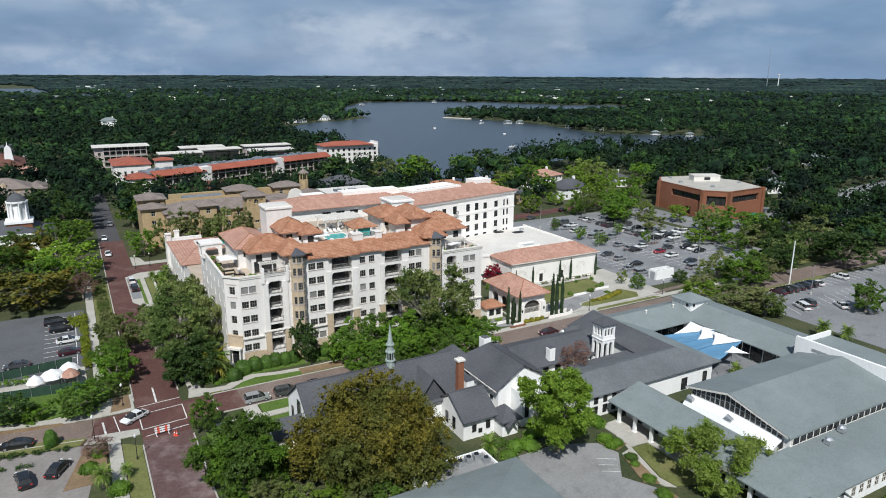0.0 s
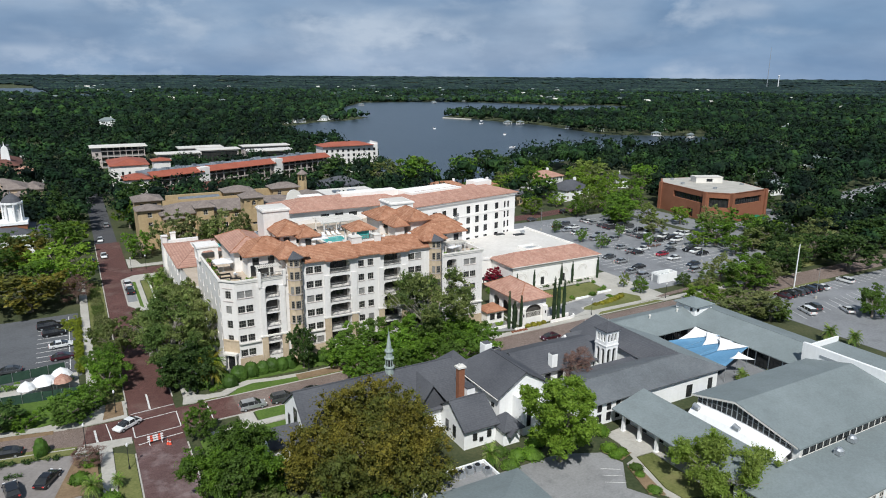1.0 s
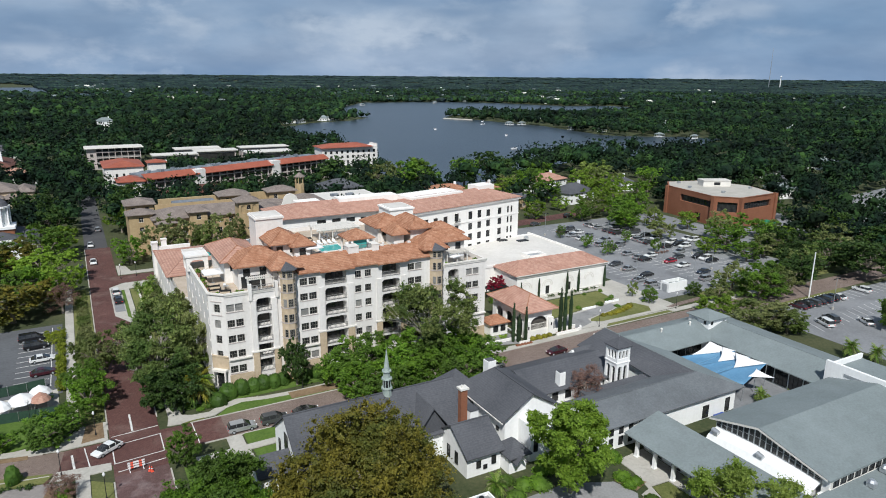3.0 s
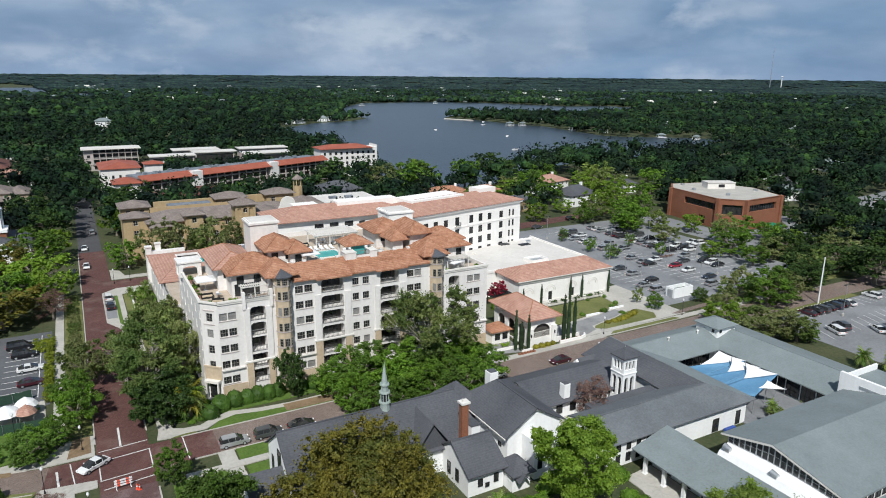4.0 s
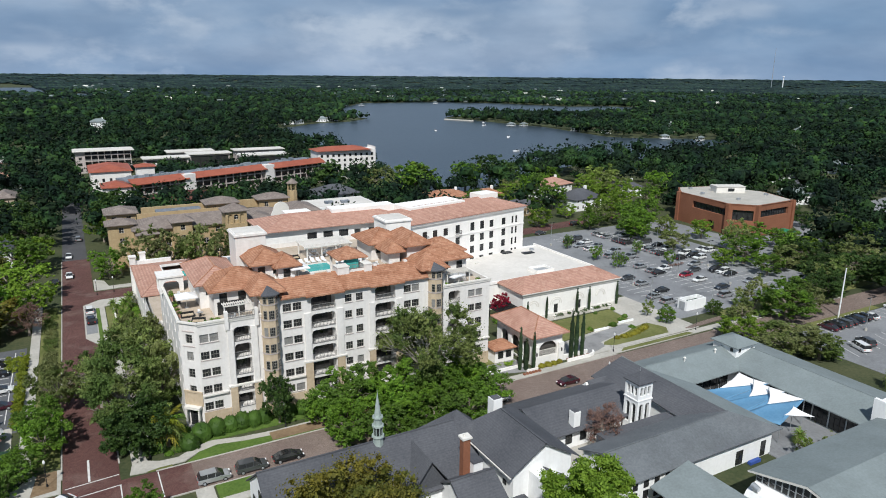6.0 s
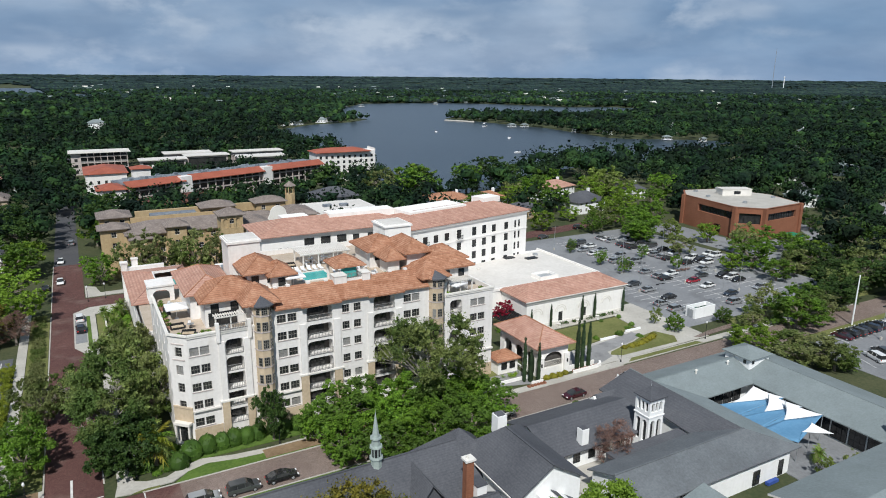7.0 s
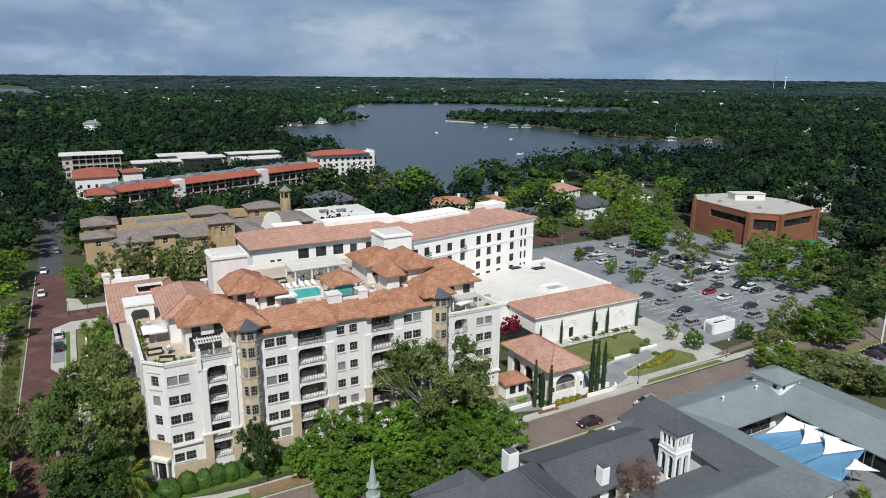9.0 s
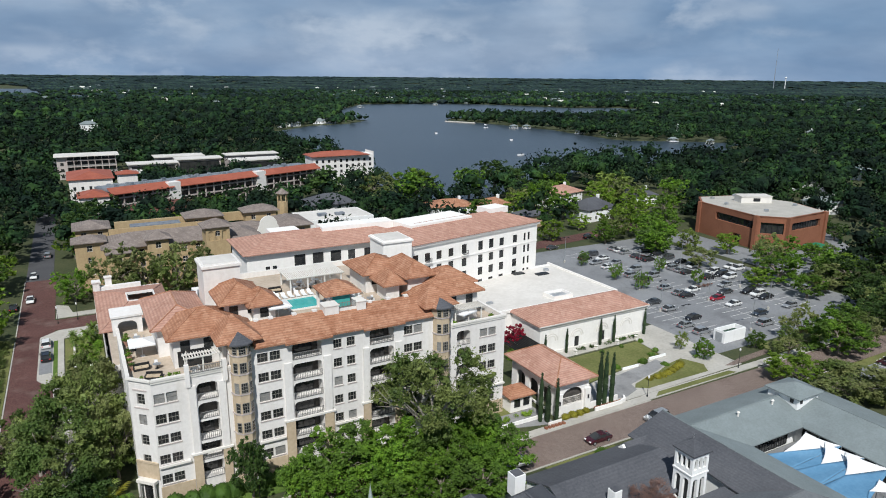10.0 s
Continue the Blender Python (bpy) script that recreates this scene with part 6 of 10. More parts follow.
    for i in range(6):
        window(r, 60.5 + 3.0 * i, -23.6, 1.0, 0, 1.3, 1.6, 2, 2, DARKMETAL)
    wn_ = empty("school_north_wing", (99, -17, 0), label="long white school wing with a grey shingle roof", category="building")
    part("wall", Geo().box(86.0, -20.4, 0, 112.5, -11.2, 4.3), WHITE, wn_)
    part("roof", Geo().sheet([(93.2, -22.7, 4.4), (105.4, -22.7, 4.4), (112.3, -16.5, 6.7), (86.3, -16.5, 6.7)])
         .sheet([(86.3, -16.5, 6.7), (112.3, -16.5, 6.7), (118.5, -10.3, 4.4), (86.3, -10.3, 4.4)]), SHINGLE, wn_)
    part("ridge_cap", Geo().box(86.6, -16.62, 6.66, 112.3, -16.38, 6.76), SHINGLE, wn_)
    for i in range(5):
        window(wn_, 94.6 + 2.4 * i, -20.46, 0.3, 0, 2.2, 3.4, 3, 3, DARKMETAL)
    we = empty("school_east_wing", (112, -35, 0), label="long white school wing with a grey shingle roof beside the court", category="building")
    part("wall", Geo().box(107.4, -56, 0, 119.2, -14, 4.3), WHITE, we)
    part("roof", Geo().sheet([(105.4, -57.0, 4.4), (112.3, -57.0, 6.72), (112.3, -16.5, 6.72), (105.4, -22.7, 4.4)])
         .sheet([(112.3, -57.0, 6.72), (121.0, -57.0, 4.4), (121.0, -10.3, 4.4), (112.3, -16.5, 6.72)]), SHINGLE, we)
    part("ridge_cap", Geo().box(112.18, -57.0, 6.68, 112.42, -19.0, 6.78), SHINGLE, we)
    for i in range(8):
        window(we, 107.34, -23.0 - 3.0 * i, 0.3, -90, 2.7, 3.4, 3, 3, DARKMETAL)
    ww = empty("school_west_wing", (86.5, -29, 0), label="white school wing, dark and grey shingle slopes, on the court's edge", category="building")
    part("wall", Geo().gwall(82.0, -34.0, 90.6, -11.4, 0, 4.0, 6.1, "y"), WHITE, ww)
    part("roof", Geo().sheet([(86.3, -35.3, 6.66), (93.2, -40.4, 4.42), (93.2, -22.7, 4.42), (86.3, -16.5, 6.66)]), SHINGLE, ww)
    part("roof", Geo().sheet([(81.3, -31.0, 4.2), (86.3, -35.3, 6.66), (86.3, -10.9, 6.66), (79.0, -10.9, 4.2), (79.0, -22.8, 4.2), (81.3, -22.8, 4.6)]), SLATE, ww, "dark older shingle slope")
    part("ridge_cap", Geo().box(86.18, -35.3, 6.62, 86.42, -10.9, 6.72), SHINGLE, ww)
    part("porch", Geo().gwall(75.6, -14.8, 80.4, -11.6, 0, 3.0, 4.6, "x"), WHITE, ww)
    part("porch_roof", Geo().gable(76.0, -15.3, 81.0, -11.2, 2.9, 4.9, "x"), SLATE, ww)
    wsx = empty("school_south_wing", (77, -35, 0), label="white two-storey school wing with a dark grey shingle roof", category="building")
    part("wall", Geo().gwall(60.6, -39.8, 86.0, -30.4, 0, 4.4, 6.2, "x"), WHITE, wsx)
    part("wall", Geo().box(86.02, -39.8, 0, 91.6, -36.0, 4.25), WHITE, wsx)
    part("roof", Geo().sheet([(60.0, -40.5, 4.5), (93.2, -40.5, 4.4), (86.3, -35.3, 6.68), (60.0, -35.2, 6.6)])
         .sheet([(60.0, -35.2, 6.6), (86.3, -35.3, 6.68), (81.3, -29.8, 4.5), (60.0, -29.8, 4.5)]), SHINGLE_OLD, wsx)
    part("ridge_cap", Geo().box(60.0, -35.34, 6.55, 86.3, -35.1, 6.74), SHINGLE_OLD, wsx)
    part("flat_roof", Geo().box(66.0, -30.2, 0, 81.2, -27.2, 4.0), SLATE, wsx)
    for x in (62.0, 64.1, 66.2, 68.3):
        for z in (0.6, 2.6):
            window(wsx, x, -39.86, z, 0, 0.9, 1.5, 2, 3, DARKMETAL)
    window(wsx, 84.0, -39.86, 0.2, 0, 1.5, 2.4, 2, 2, DARKMETAL, "school_door")
    window(wsx, 89.6, -39.86, 0.2, 0, 1.1, 2.6, 1, 2, DARKMETAL, "school_door")
    part("bench", Geo().box(85.6, -40.9, 0.1, 88.0, -40.3, 0.6), BLUECLOTH, wsx, "blue bench by the wall")
    cu = empty("cupola", (110.4, -17.4, 5.4), label="small white cupola with a grey hipped roof", category="cupola")
    part("gable", Geo().box(107.7, -19.9, 4.4, 113.3, -14.5, 7.45), WHITE, cu)
    part("roof", Geo().hip(107.2, -20.4, 113.8, -14.0, 7.6, 8.9), SHINGLE, cu)
    window(cu, 107.64, -18.9, 6.4, -90, 0.6, 0.7, 1, 2, DARKMETAL)
    window(cu, 108.7, -19.94, 6.4, 0, 0.6, 0.7, 1, 2, DARKMETAL)
    for x in (96.0, 104.5):
        v = empty("roof_vent", (x, -16.5, 6.4), label="small white roof vent", category="vent", group="roof vents")
        part("shaft", Geo().cyl(x, -17.6, 6.2, 6.95, 0.16, 0.16, 8), TRIM, v)
        part("cowl", Geo().cyl(x, -17.6, 6.95, 7.15, 0.3, 0.12, 8), TRIM, v)

    # bell tower
    bt = empty("bell_tower", (76.6, -24.9, 0), label="square white bell tower with arched openings", category="tower")
    x0, y0, x1, y1 = 75.1, -26.6, 78.2, -23.5
    faces = [((x0, y0), (x1, y0)), ((x0, y1), (x0, y0)), ((x1, y0), (x1, y1)), ((x1, y1), (x0, y1))]
    ops = [(0.4 + 0.82 * i, 1.02 + 0.82 * i, 7.75, 9.35, 0.4, 0.3) for i in range(3)] + [(0.42, 1.32, 2.6, 6.3, 0.4, 0.44), (1.78, 2.68, 2.6, 6.3, 0.4, 0.44)]
    g = Geo()
    for p, q in faces:
        g.facade(p, q, 0, 10.0, ops)
    part("shaft", g, WHITE, bt)
    # added near-black block stands in for the shade behind the openings
    part("core", Geo().box(x0 + 0.45, y0 + 0.45, 0, x1 - 0.45, y1 - 0.45, 9.6), DARKMETAL, bt, "dark block painted as the shaded tower inside")
    part("cornice", Geo().box(x0 - 0.2, y0 - 0.2, 9.85, x1 + 0.2, y1 + 0.2, 10.1), WHITE, bt)
    part("string_course", Geo().box(x0 - 0.12, y0 - 0.12, 6.9, x1 + 0.12, y1 + 0.12, 7.1), WHITE, bt)
    part("roof", Geo().hip(x0 - 0.3, y0 - 0.3, x1 + 0.3, y1 + 0.3, 10.15, 11.6), SLATE, bt)
    part("finial", Geo().cyl(76.65, -25.05, 11.4, 12.2, 0.05, 0.02, 6), STEEL, bt)
    for (x, y, z0, z1, s) in ((64.8, -23.2, 3.8, 6.4, 0.65), (53.8, -16.4, 5.2, 8.3, 0.85)):
        c = empty("chimney", (x, y, z0), label="stout white rendered chimney", category="chimney", group="white chimneys")
        part("shaft", Geo().box(x - s, y - s, z0, x + s, y + s, z1), WHITE, c)
        part("cap", Geo().box(x - s * 0.8, y - s * 0.8, z1, x + s * 0.8, y + s * 0.8, z1 + 0.12), SLATE, c)

    slab("courtyard", rect(59, -29.6, 74.6, -23.6), 0.12, CONCRETE, "small pale paved court by the bell tower", "court")
    # court paving and shade sails
    slab("courtyard", rect(91.2, -52, 107.2, -20.6), 0.12, ASPHALT, "shaded paved school court", "court")
    s = empty("shade_sail", (97, -33, 0), label="pale blue tensioned shade sails with white peaks", category="shade sail")
    n = 8
    def cloth(nm, corners, mat, sag, label=""):
        """A four-cornered sail: straight corners, edges drawn in, middle saddle-shaped."""
        a, b, c, d = (Vector(q) for q in corners)
        mid = (a + b + c + d) / 4
        v, f = [], []
        for i in range(n + 1):
            for j in range(n + 1):
                u, w = i / n, j / n
                q = (a * (1 - u) + b * u) * (1 - w) + (d * (1 - u) + c * u) * w
                pull = (0.05 if mat is SAIL else 0.2) * max(math.sin(math.pi * u) * abs(2 * w - 1), math.sin(math.pi * w) * abs(2 * u - 1))
                q = q.lerp(mid, pull)
                q.z -= sag * math.sin(math.pi * u) * math.sin(math.pi * w)
                v.append(tuple(q))
        for i in range(n):
            for j in range(n):
                k = i * (n + 1) + j
                f.append((k, k + 1, k + n + 2, k + n + 1))
        ob = part(nm, Geo().add(v, f), mat, s, label)
        md = ob.modifiers.new("thick", "SOLIDIFY")
        md.thickness = 0.04
        for poly in ob.data.polygons:
            poly.use_smooth = True
    notch = [(96.32, -25.62, 4.1), (98.33, -30.31, 4.1), (98.69, -33.69, 4.1), (97.78, -37.52, 4.1)]
    tips = [(104.46, -29.56, 4.9), (104.15, -33.09, 4.9), (104.53, -36.54, 4.9)]
    peaks = [(101.1, -25.8, 6.2), (101.2, -28.8, 6.0), (101.5, -31.7, 5.9), (100.48, -37.25, 4.9)]
    low = [(93.0, -23.6, 3.5), (92.4, -28.4, 3.4), (92.4, -33.0, 3.4), (95.23, -38.69, 3.5)]
    def wing(peak, left, right, label=""):
        """A three-cornered white sail with hollow edges."""
        a, b, c = Vector(peak), Vector(left), Vector(right)
        m = (a + b + c) / 3
        g, k = Geo(), 9
        rows = []
        for i in range(k + 1):
            row = []
            for j in range(i + 1):
                w = i / k
                u = j / i if i else 0.0
                q = a * (1 - w) + (b * (1 - u) + c * u) * w
                edge = max((1 - 2 * min(u, 1 - u)) * math.sin(math.pi * w), 0.0) if i else 0.0
                q = q.lerp(m, 0.16 * edge)
                q.z -= 0.25 * math.sin(math.pi * w) * math.sin(math.pi * u)
                row.append(len(g.v))
                g.v.append(tuple(q))
            rows.append(row)
        for i in range(k):
            for j in range(i + 1):
                g.f.append((rows[i][j], rows[i + 1][j], rows[i + 1][j + 1]))
                if j < i:
                    g.f.append((rows[i][j], rows[i + 1][j + 1], rows[i][j + 1]))
        g.m = [0] * len(g.f)
        ob = part("white_sail", g, SAILWHITE, s, label)
        md = ob.modifiers.new("thick", "SOLIDIFY")
        md.thickness = 0.04
        for poly in ob.data.polygons:
            poly.use_smooth = True
    ends = tips + [(101.95, -40.24, 4.0)]
    for k in range(4):
        wing(peaks[k], notch[k], ends[k], "white sail with a raised peak")
        part("mast", Geo().tube((peaks[k][0], peaks[k][1], 0.1), (peaks[k][0], peaks[k][1], peaks[k][2] + 0.1), 0.08, 0.06, 8), STEEL, s)
        part("mast", Geo().tube((low[k][0], low[k][1], 0.1), low[k], 0.08, 0.06, 8), STEEL, s)
    for k in range(3):
        cloth("blue_sail", [notch[k], tips[k], low[k + 1], low[k]], SAIL, 0.25)
        part("mast", Geo().tube((tips[k][0], tips[k][1], 0.1), tips[k], 0.08, 0.06, 8), STEEL, s)
    for k in range(3):
        part("blue_sail", Geo().sheet([notch[k + 1], tips[k], low[k + 1]], 0.05), SAIL, s)

    # covered walk along the entrance
    cw = empty("covered_walk", (68, -58, 0), label="long covered walk with white columns and a grey shingle roof", category="building")
    part("roof", Geo().gable(63.6, -78, 73.4, -41.0, 3.5, 5.5, "y", ridge=0.74), SHINGLE, cw)
    part("wall", Geo().box(67.2, -77, 0, 73.0, -42, 3.6), WHITE, cw)
    # ceiling in the colour with shade painted in
    part("ceiling", Geo().box(63.9, -77.6, 3.2, 67.2, -41.4, 3.32), INSIDE, cw)
    for i in range(10):
        y = -43.2 - 3.7 * i
        part("column", Geo().box(64.2, y - 0.25, 0, 64.7, y + 0.25, 3.4).box(64.1, y - 0.35, 0, 64.8, y + 0.35, 0.3), WHITE, cw)
    for i in range(9):
        y = -45.0 - 3.7 * i
        window(cw, 67.15, y, 0.2, -90, 1.7, 2.6, 2, 1, DARKMETAL, "glazed_door")
    part("end_gable", Geo().gwall(62.4, -79.6, 70.6, -77.5, 0, 2.9, 5.4, "y"), WHITE, cw)
    part("end_roof", Geo().gable(61.8, -80.2, 71.2, -76.6, 2.8, 5.6, "y"), SHINGLE, cw)

    # sports hall with the big low-pitched roof
    gy = empty("sports_hall", (91, -57, 0), label="white sports hall with a broad grey low-pitched roof", category="building")
    part("wall", Geo().gwall(76.6, -65.6, 105, -48.4, 0, 5.9, 5.95, "x"), WHITE, gy)
    part("roof", Geo().gable(75.4, -67.05, 107, -47.4, 6.2, 8.55, "x", th=0.3, ridge=0.57), SHINGLE, gy)
    part("fascia", Geo().add([(75.3, -66.8, 6.25), (75.3, -55.75, 8.56), (75.3, -47.4, 6.25), (75.3, -47.4, 5.95), (75.3, -55.75, 8.2), (75.3, -66.8, 5.95)], [(0, 5, 4, 1), (1, 4, 3, 2)]), TRIM, gy)
    # band of windows under the gable, above a white curved apron
    nwin = 18
    rim = lambda y: 5.0 + 0.45 * math.sin(math.pi * (y + 65.6) / 17.2)
    roofline = lambda y: 5.92 + (2.25 * (y + 66.8) / 11.05 if y < -55.75 else 2.25 * (-47.4 - y) / 8.35)
    g = Geo()
    for i in range(nwin):
        ya = -65.6 + 17.2 * i / nwin
        yb = ya + 17.2 / nwin
        ym = (ya + yb) / 2
        low, top = max(rim(ya), rim(yb)) + 0.02, roofline(ym)
        if top - low > 0.3:
            window(gy, 75.85, ym, low, -90, yb - ya - 0.03, top - low, 1, 2, STEEL)
        ids = [(75.9, ya, rim(ya)), (75.9, yb, rim(yb)), (74.2, yb, rim(yb) - 0.75), (74.2, ya, rim(ya) - 0.75), (73.2, yb, 2.9), (73.2, ya, 2.9)]
        if i == 0:
            g.v += [ids[0], ids[3], ids[5]]
            last = (0, 1, 2)
        n0 = len(g.v)
        g.v += [ids[1], ids[2], ids[4]]
        g.f += [(last[0], last[1], n0 + 1, n0), (last[1], last[2], n0 + 2, n0 + 1)]
        g.m += [0, 0]
        last = (n0, n0 + 1, n0 + 2)
    part("curved_apron", g, WHITE, gy, "curved white apron roof")
    # strip behind the gable windows, indoor shade painted in
    part("inner_wall", Geo().box(76.2, -65.5, 5.8, 76.5, -48.5, 6.2), INSIDE, gy)
    part("clerestory_wall", Geo().box(76.0, -66.8, 3.6, 106.4, -65.7, 6.0), WHITE, gy)
    part("clerestory_rail", Geo().box(75.8, -67.0, 4.62, 106.5, -66.8, 4.74), TRIM, gy)
    part("lower_roof", Geo().add([(71.6, -76.5, 3.8), (108, -76.5, 3.8), (108, -66.8, 4.65), (71.6, -66.8, 4.65), (71.6, -76.5, 3.55), (108, -76.5, 3.55), (108, -66.8, 4.4), (71.6, -66.8, 4.4)],
         [(0, 1, 2, 3), (7, 6, 5, 4), (0, 4, 5, 1), (1, 5, 6, 2), (3, 7, 4, 0)]), SHINGLE, gy)
    part("wall", Geo().box(75.0, -75.8, 0, 107, -65.7, 3.7), WHITE, gy)
    for i in range(16):
        window(gy, 77.5 + 1.9 * i, -75.86, 1.1, 0, 1.0, 1.6, 2, 2, TRIM)
    for i in range(18):
        window(gy, 77.0 + 1.68 * i, -66.95, 4.8, 0, 1.5, 1.15, 2, 1, DARKMETAL)
        part("mullion", Geo().box(76.08 + 1.68 * i, -67.04, 4.74, 76.24 + 1.68 * i, -66.8, 6.0), TRIM, gy)
    part("parapet_wall", Geo().box(106.5, -76, 0, 107.1, -46.5, 9.2).box(107.1, -46.9, 0, 117.5, -46.5, 8.4), WHITE, gy)
    part("flat_roof", Geo().box(107.1, -76, 0, 117.5, -46.9, 7.4), SHINGLE, gy)
    part("sign_panel", Geo().box(106.42, -58, 7.4, 106.5, -50, 7.9), STEEL, gy)
    for (x, y, z) in ((82, -69, 4.85), (87, -68, 5.0)):
        u = empty("roof_fan", (x, y, z), label="grey square roof fan", category="vent", group="roof fans")
        part("curb", Geo().box(x - 0.5, y - 0.5, z - 0.3, x + 0.5, y + 0.5, z + 0.4), STEEL, u)
        part("hood", Geo().cyl(x, y, z + 0.4, z + 0.75, 0.65, 0.35, 8), STEEL, u)
    for (y, z) in ((-49.6, 5.2), (-57.4, 5.6)):
        u = empty("wall_duct", (75.4, y, 4.0), label="round white duct on the porch roof", category="duct", group="white ducts")
        part("drum", Geo().tube((74.3, y - 0.5, 5.0), (74.3, y + 0.6, 5.2), 0.38, 0.46, 14), STEEL, u)
        part("foot", Geo().box(74.2, y - 0.4, 4.2, 75.0, y + 0.4, 4.9), TRIM, u)
    # flat roof with machinery, and a grey roof beside it
    fr = empty("plant_building", (29.5, -50, 0), label="low flat-roofed building with roof machinery", category="building")
    part("wall", Geo().box(24, -49.5, 0, 35.6, -44.6, 3.6), WHITE, fr)
    part("flat_roof", Geo().box(24.25, -49.4, 3.6, 35.35, -44.85, 3.68), ASPHALT_PALE, fr)
    part("parapet", Geo().box(24, -49.4, 3.6, 24.25, -44.6, 4.1).box(24.25, -44.85, 3.6, 35.6, -44.6, 4.1).box(35.35, -49.4, 3.6, 35.6, -44.85, 4.1), WHITE, fr)
    for (x, y) in ((33.6, -46.0), (32.2, -46.1), (34.4, -47.4), (30.6, -46.4)):
        a = empty("air_conditioner", (x, y, 3.68), label="grey rooftop air conditioner", category="air conditioner", group="roof air conditioners")
        part("casing", Geo().box(x - 0.5, y - 0.5, 3.68, x + 0.5, y + 0.5, 4.55), STEEL, a)
        part("fan", Geo().cyl(x, y, 4.55, 4.68, 0.38, 0.34, 12), DARKMETAL, a)
    gr = empty("low_building", (33, -62, 0), label="low white building with a grey shingle roof", category="building")
    part("wall", Geo().box(19, -76, 0, 37.2, -50.6, 4.2), WHITE, gr)
    part("roof", Geo().hip(18, -78, 38.4, -49.2, 4.4, 7.4), SHINGLE, gr)


build_school()


slab("forecourt", [(196, 40), (236, 40), (262, 70), (262, 78), (246, 60), (219, 58), (212, 66), (212, 96), (204, 100), (196, 90)], 0.06, ASPHALT, "grey asphalt forecourt of the brick offices", "forecourt")


# ---- buildings farther off ----
def build_brick_offices():
    h = empty("office_building", (233.5, 78.1, 0), label="red brick office block with one high dark ribbon window", category="building")
    pts = [(217.7, 95.2), (213.6, 67.5), (220.8, 59.9), (243.3, 61.3), (249.9, 79.2), (243.3, 98.9), (225.8, 103.3)]
    z = 11.9
    bands = {0: [(8.5, 27.0)], 1: [(1.6, 9.0)], 2: [(1.8, 19.6)]}
    g = Geo()
    for i, p in enumerate(pts):
        ops = [(a, c, 5.8 if i == 1 else 7.0, 9.7, 0.8) for a, c in bands.get(i, [])]
        ops += {0: [(18.0, 21.5, 0.3, 3.8, 1.2)], 2: [(3.3, 5.0, 3.0, 4.8, 0.5)]}.get(i, [])
        g.facade(p, pts[(i + 1) % len(pts)], 0, z, ops, 0, 0, 1)
    part("wall", g, [BRICKWALL, GLASS], h)
    for k, (px, py) in enumerate(pts[:4]):
        part("pier", Geo().box(px - 0.7, py - 0.7, 0, px + 0.7, py + 0.7, z + 0.1), BRICKWALL, h)
    for i in bands:
        P, Q = Vector(pts[i]), Vector(pts[i + 1])
        d = (Q - P).normalized()
        n = Vector((d.y, -d.x))
        for a, c in bands[i]:
            k = max(2, int((c - a) / 1.6))
            for j in range(1, k):
                m = P + d * (a + (c - a) * j / k) - n * 0.7
                part("mullion", Geo().box(m.x - 0.05, m.y - 0.05, 5.8 if i == 1 else 7.0, m.x + 0.05, m.y + 0.05, 9.7), DARKMETAL, h)
    part("parapet", Geo().prism(pts, z - 0.5, z), BRICKWALL, h)
    part("flat_roof", Geo().prism([(231.3 + (x - 231.3) * 0.965, 80.2 + (y - 80.2) * 0.965) for x, y in pts], z - 0.2, z + 0.06), CONCRETE, h, "pale flat roof")
    plant_room = part("roof_plant", Geo().prism([(229.1, 86.1), (239.9, 80.8), (242.4, 85.9), (231.6, 91.2)], z, z + 2.5), TRIM, h, "pale rooftop plant room")
    part("louvre", Geo().prism([(233.3, 83.9), (235.7, 82.7), (235.8, 83.0), (233.5, 84.1)], z + 0.7, z + 1.9), DARKMETAL, plant_room)
    part("roof_edge", Geo().prism([(228.9, 85.9), (240.0, 80.5), (242.8, 86.1), (231.5, 91.5)], z + 2.5, z + 2.7), MEMBRANE, h)
    for (x, y) in ((220.3, 85.7), (222.5, 70.4), (242.2, 72.6), (245.5, 87.9), (225.8, 96.7), (238.9, 96.7)):
        part("roof_vent", Geo().box(x, y, z, x + 1.4, y + 1.1, z + 0.9), STEEL, h)
    aw = Geo().hip(225.8, 51.2, 232.4, 57.2, 2.6, 3.6)
    part("awning", aw, AWNING, h, "green canvas entrance awning")
    for x in (226.3, 231.9):
        part("post", Geo().cyl(x, 51.7, 0, 2.6, 0.08, 0.08, 6), DARKMETAL, h)


build_brick_offices()


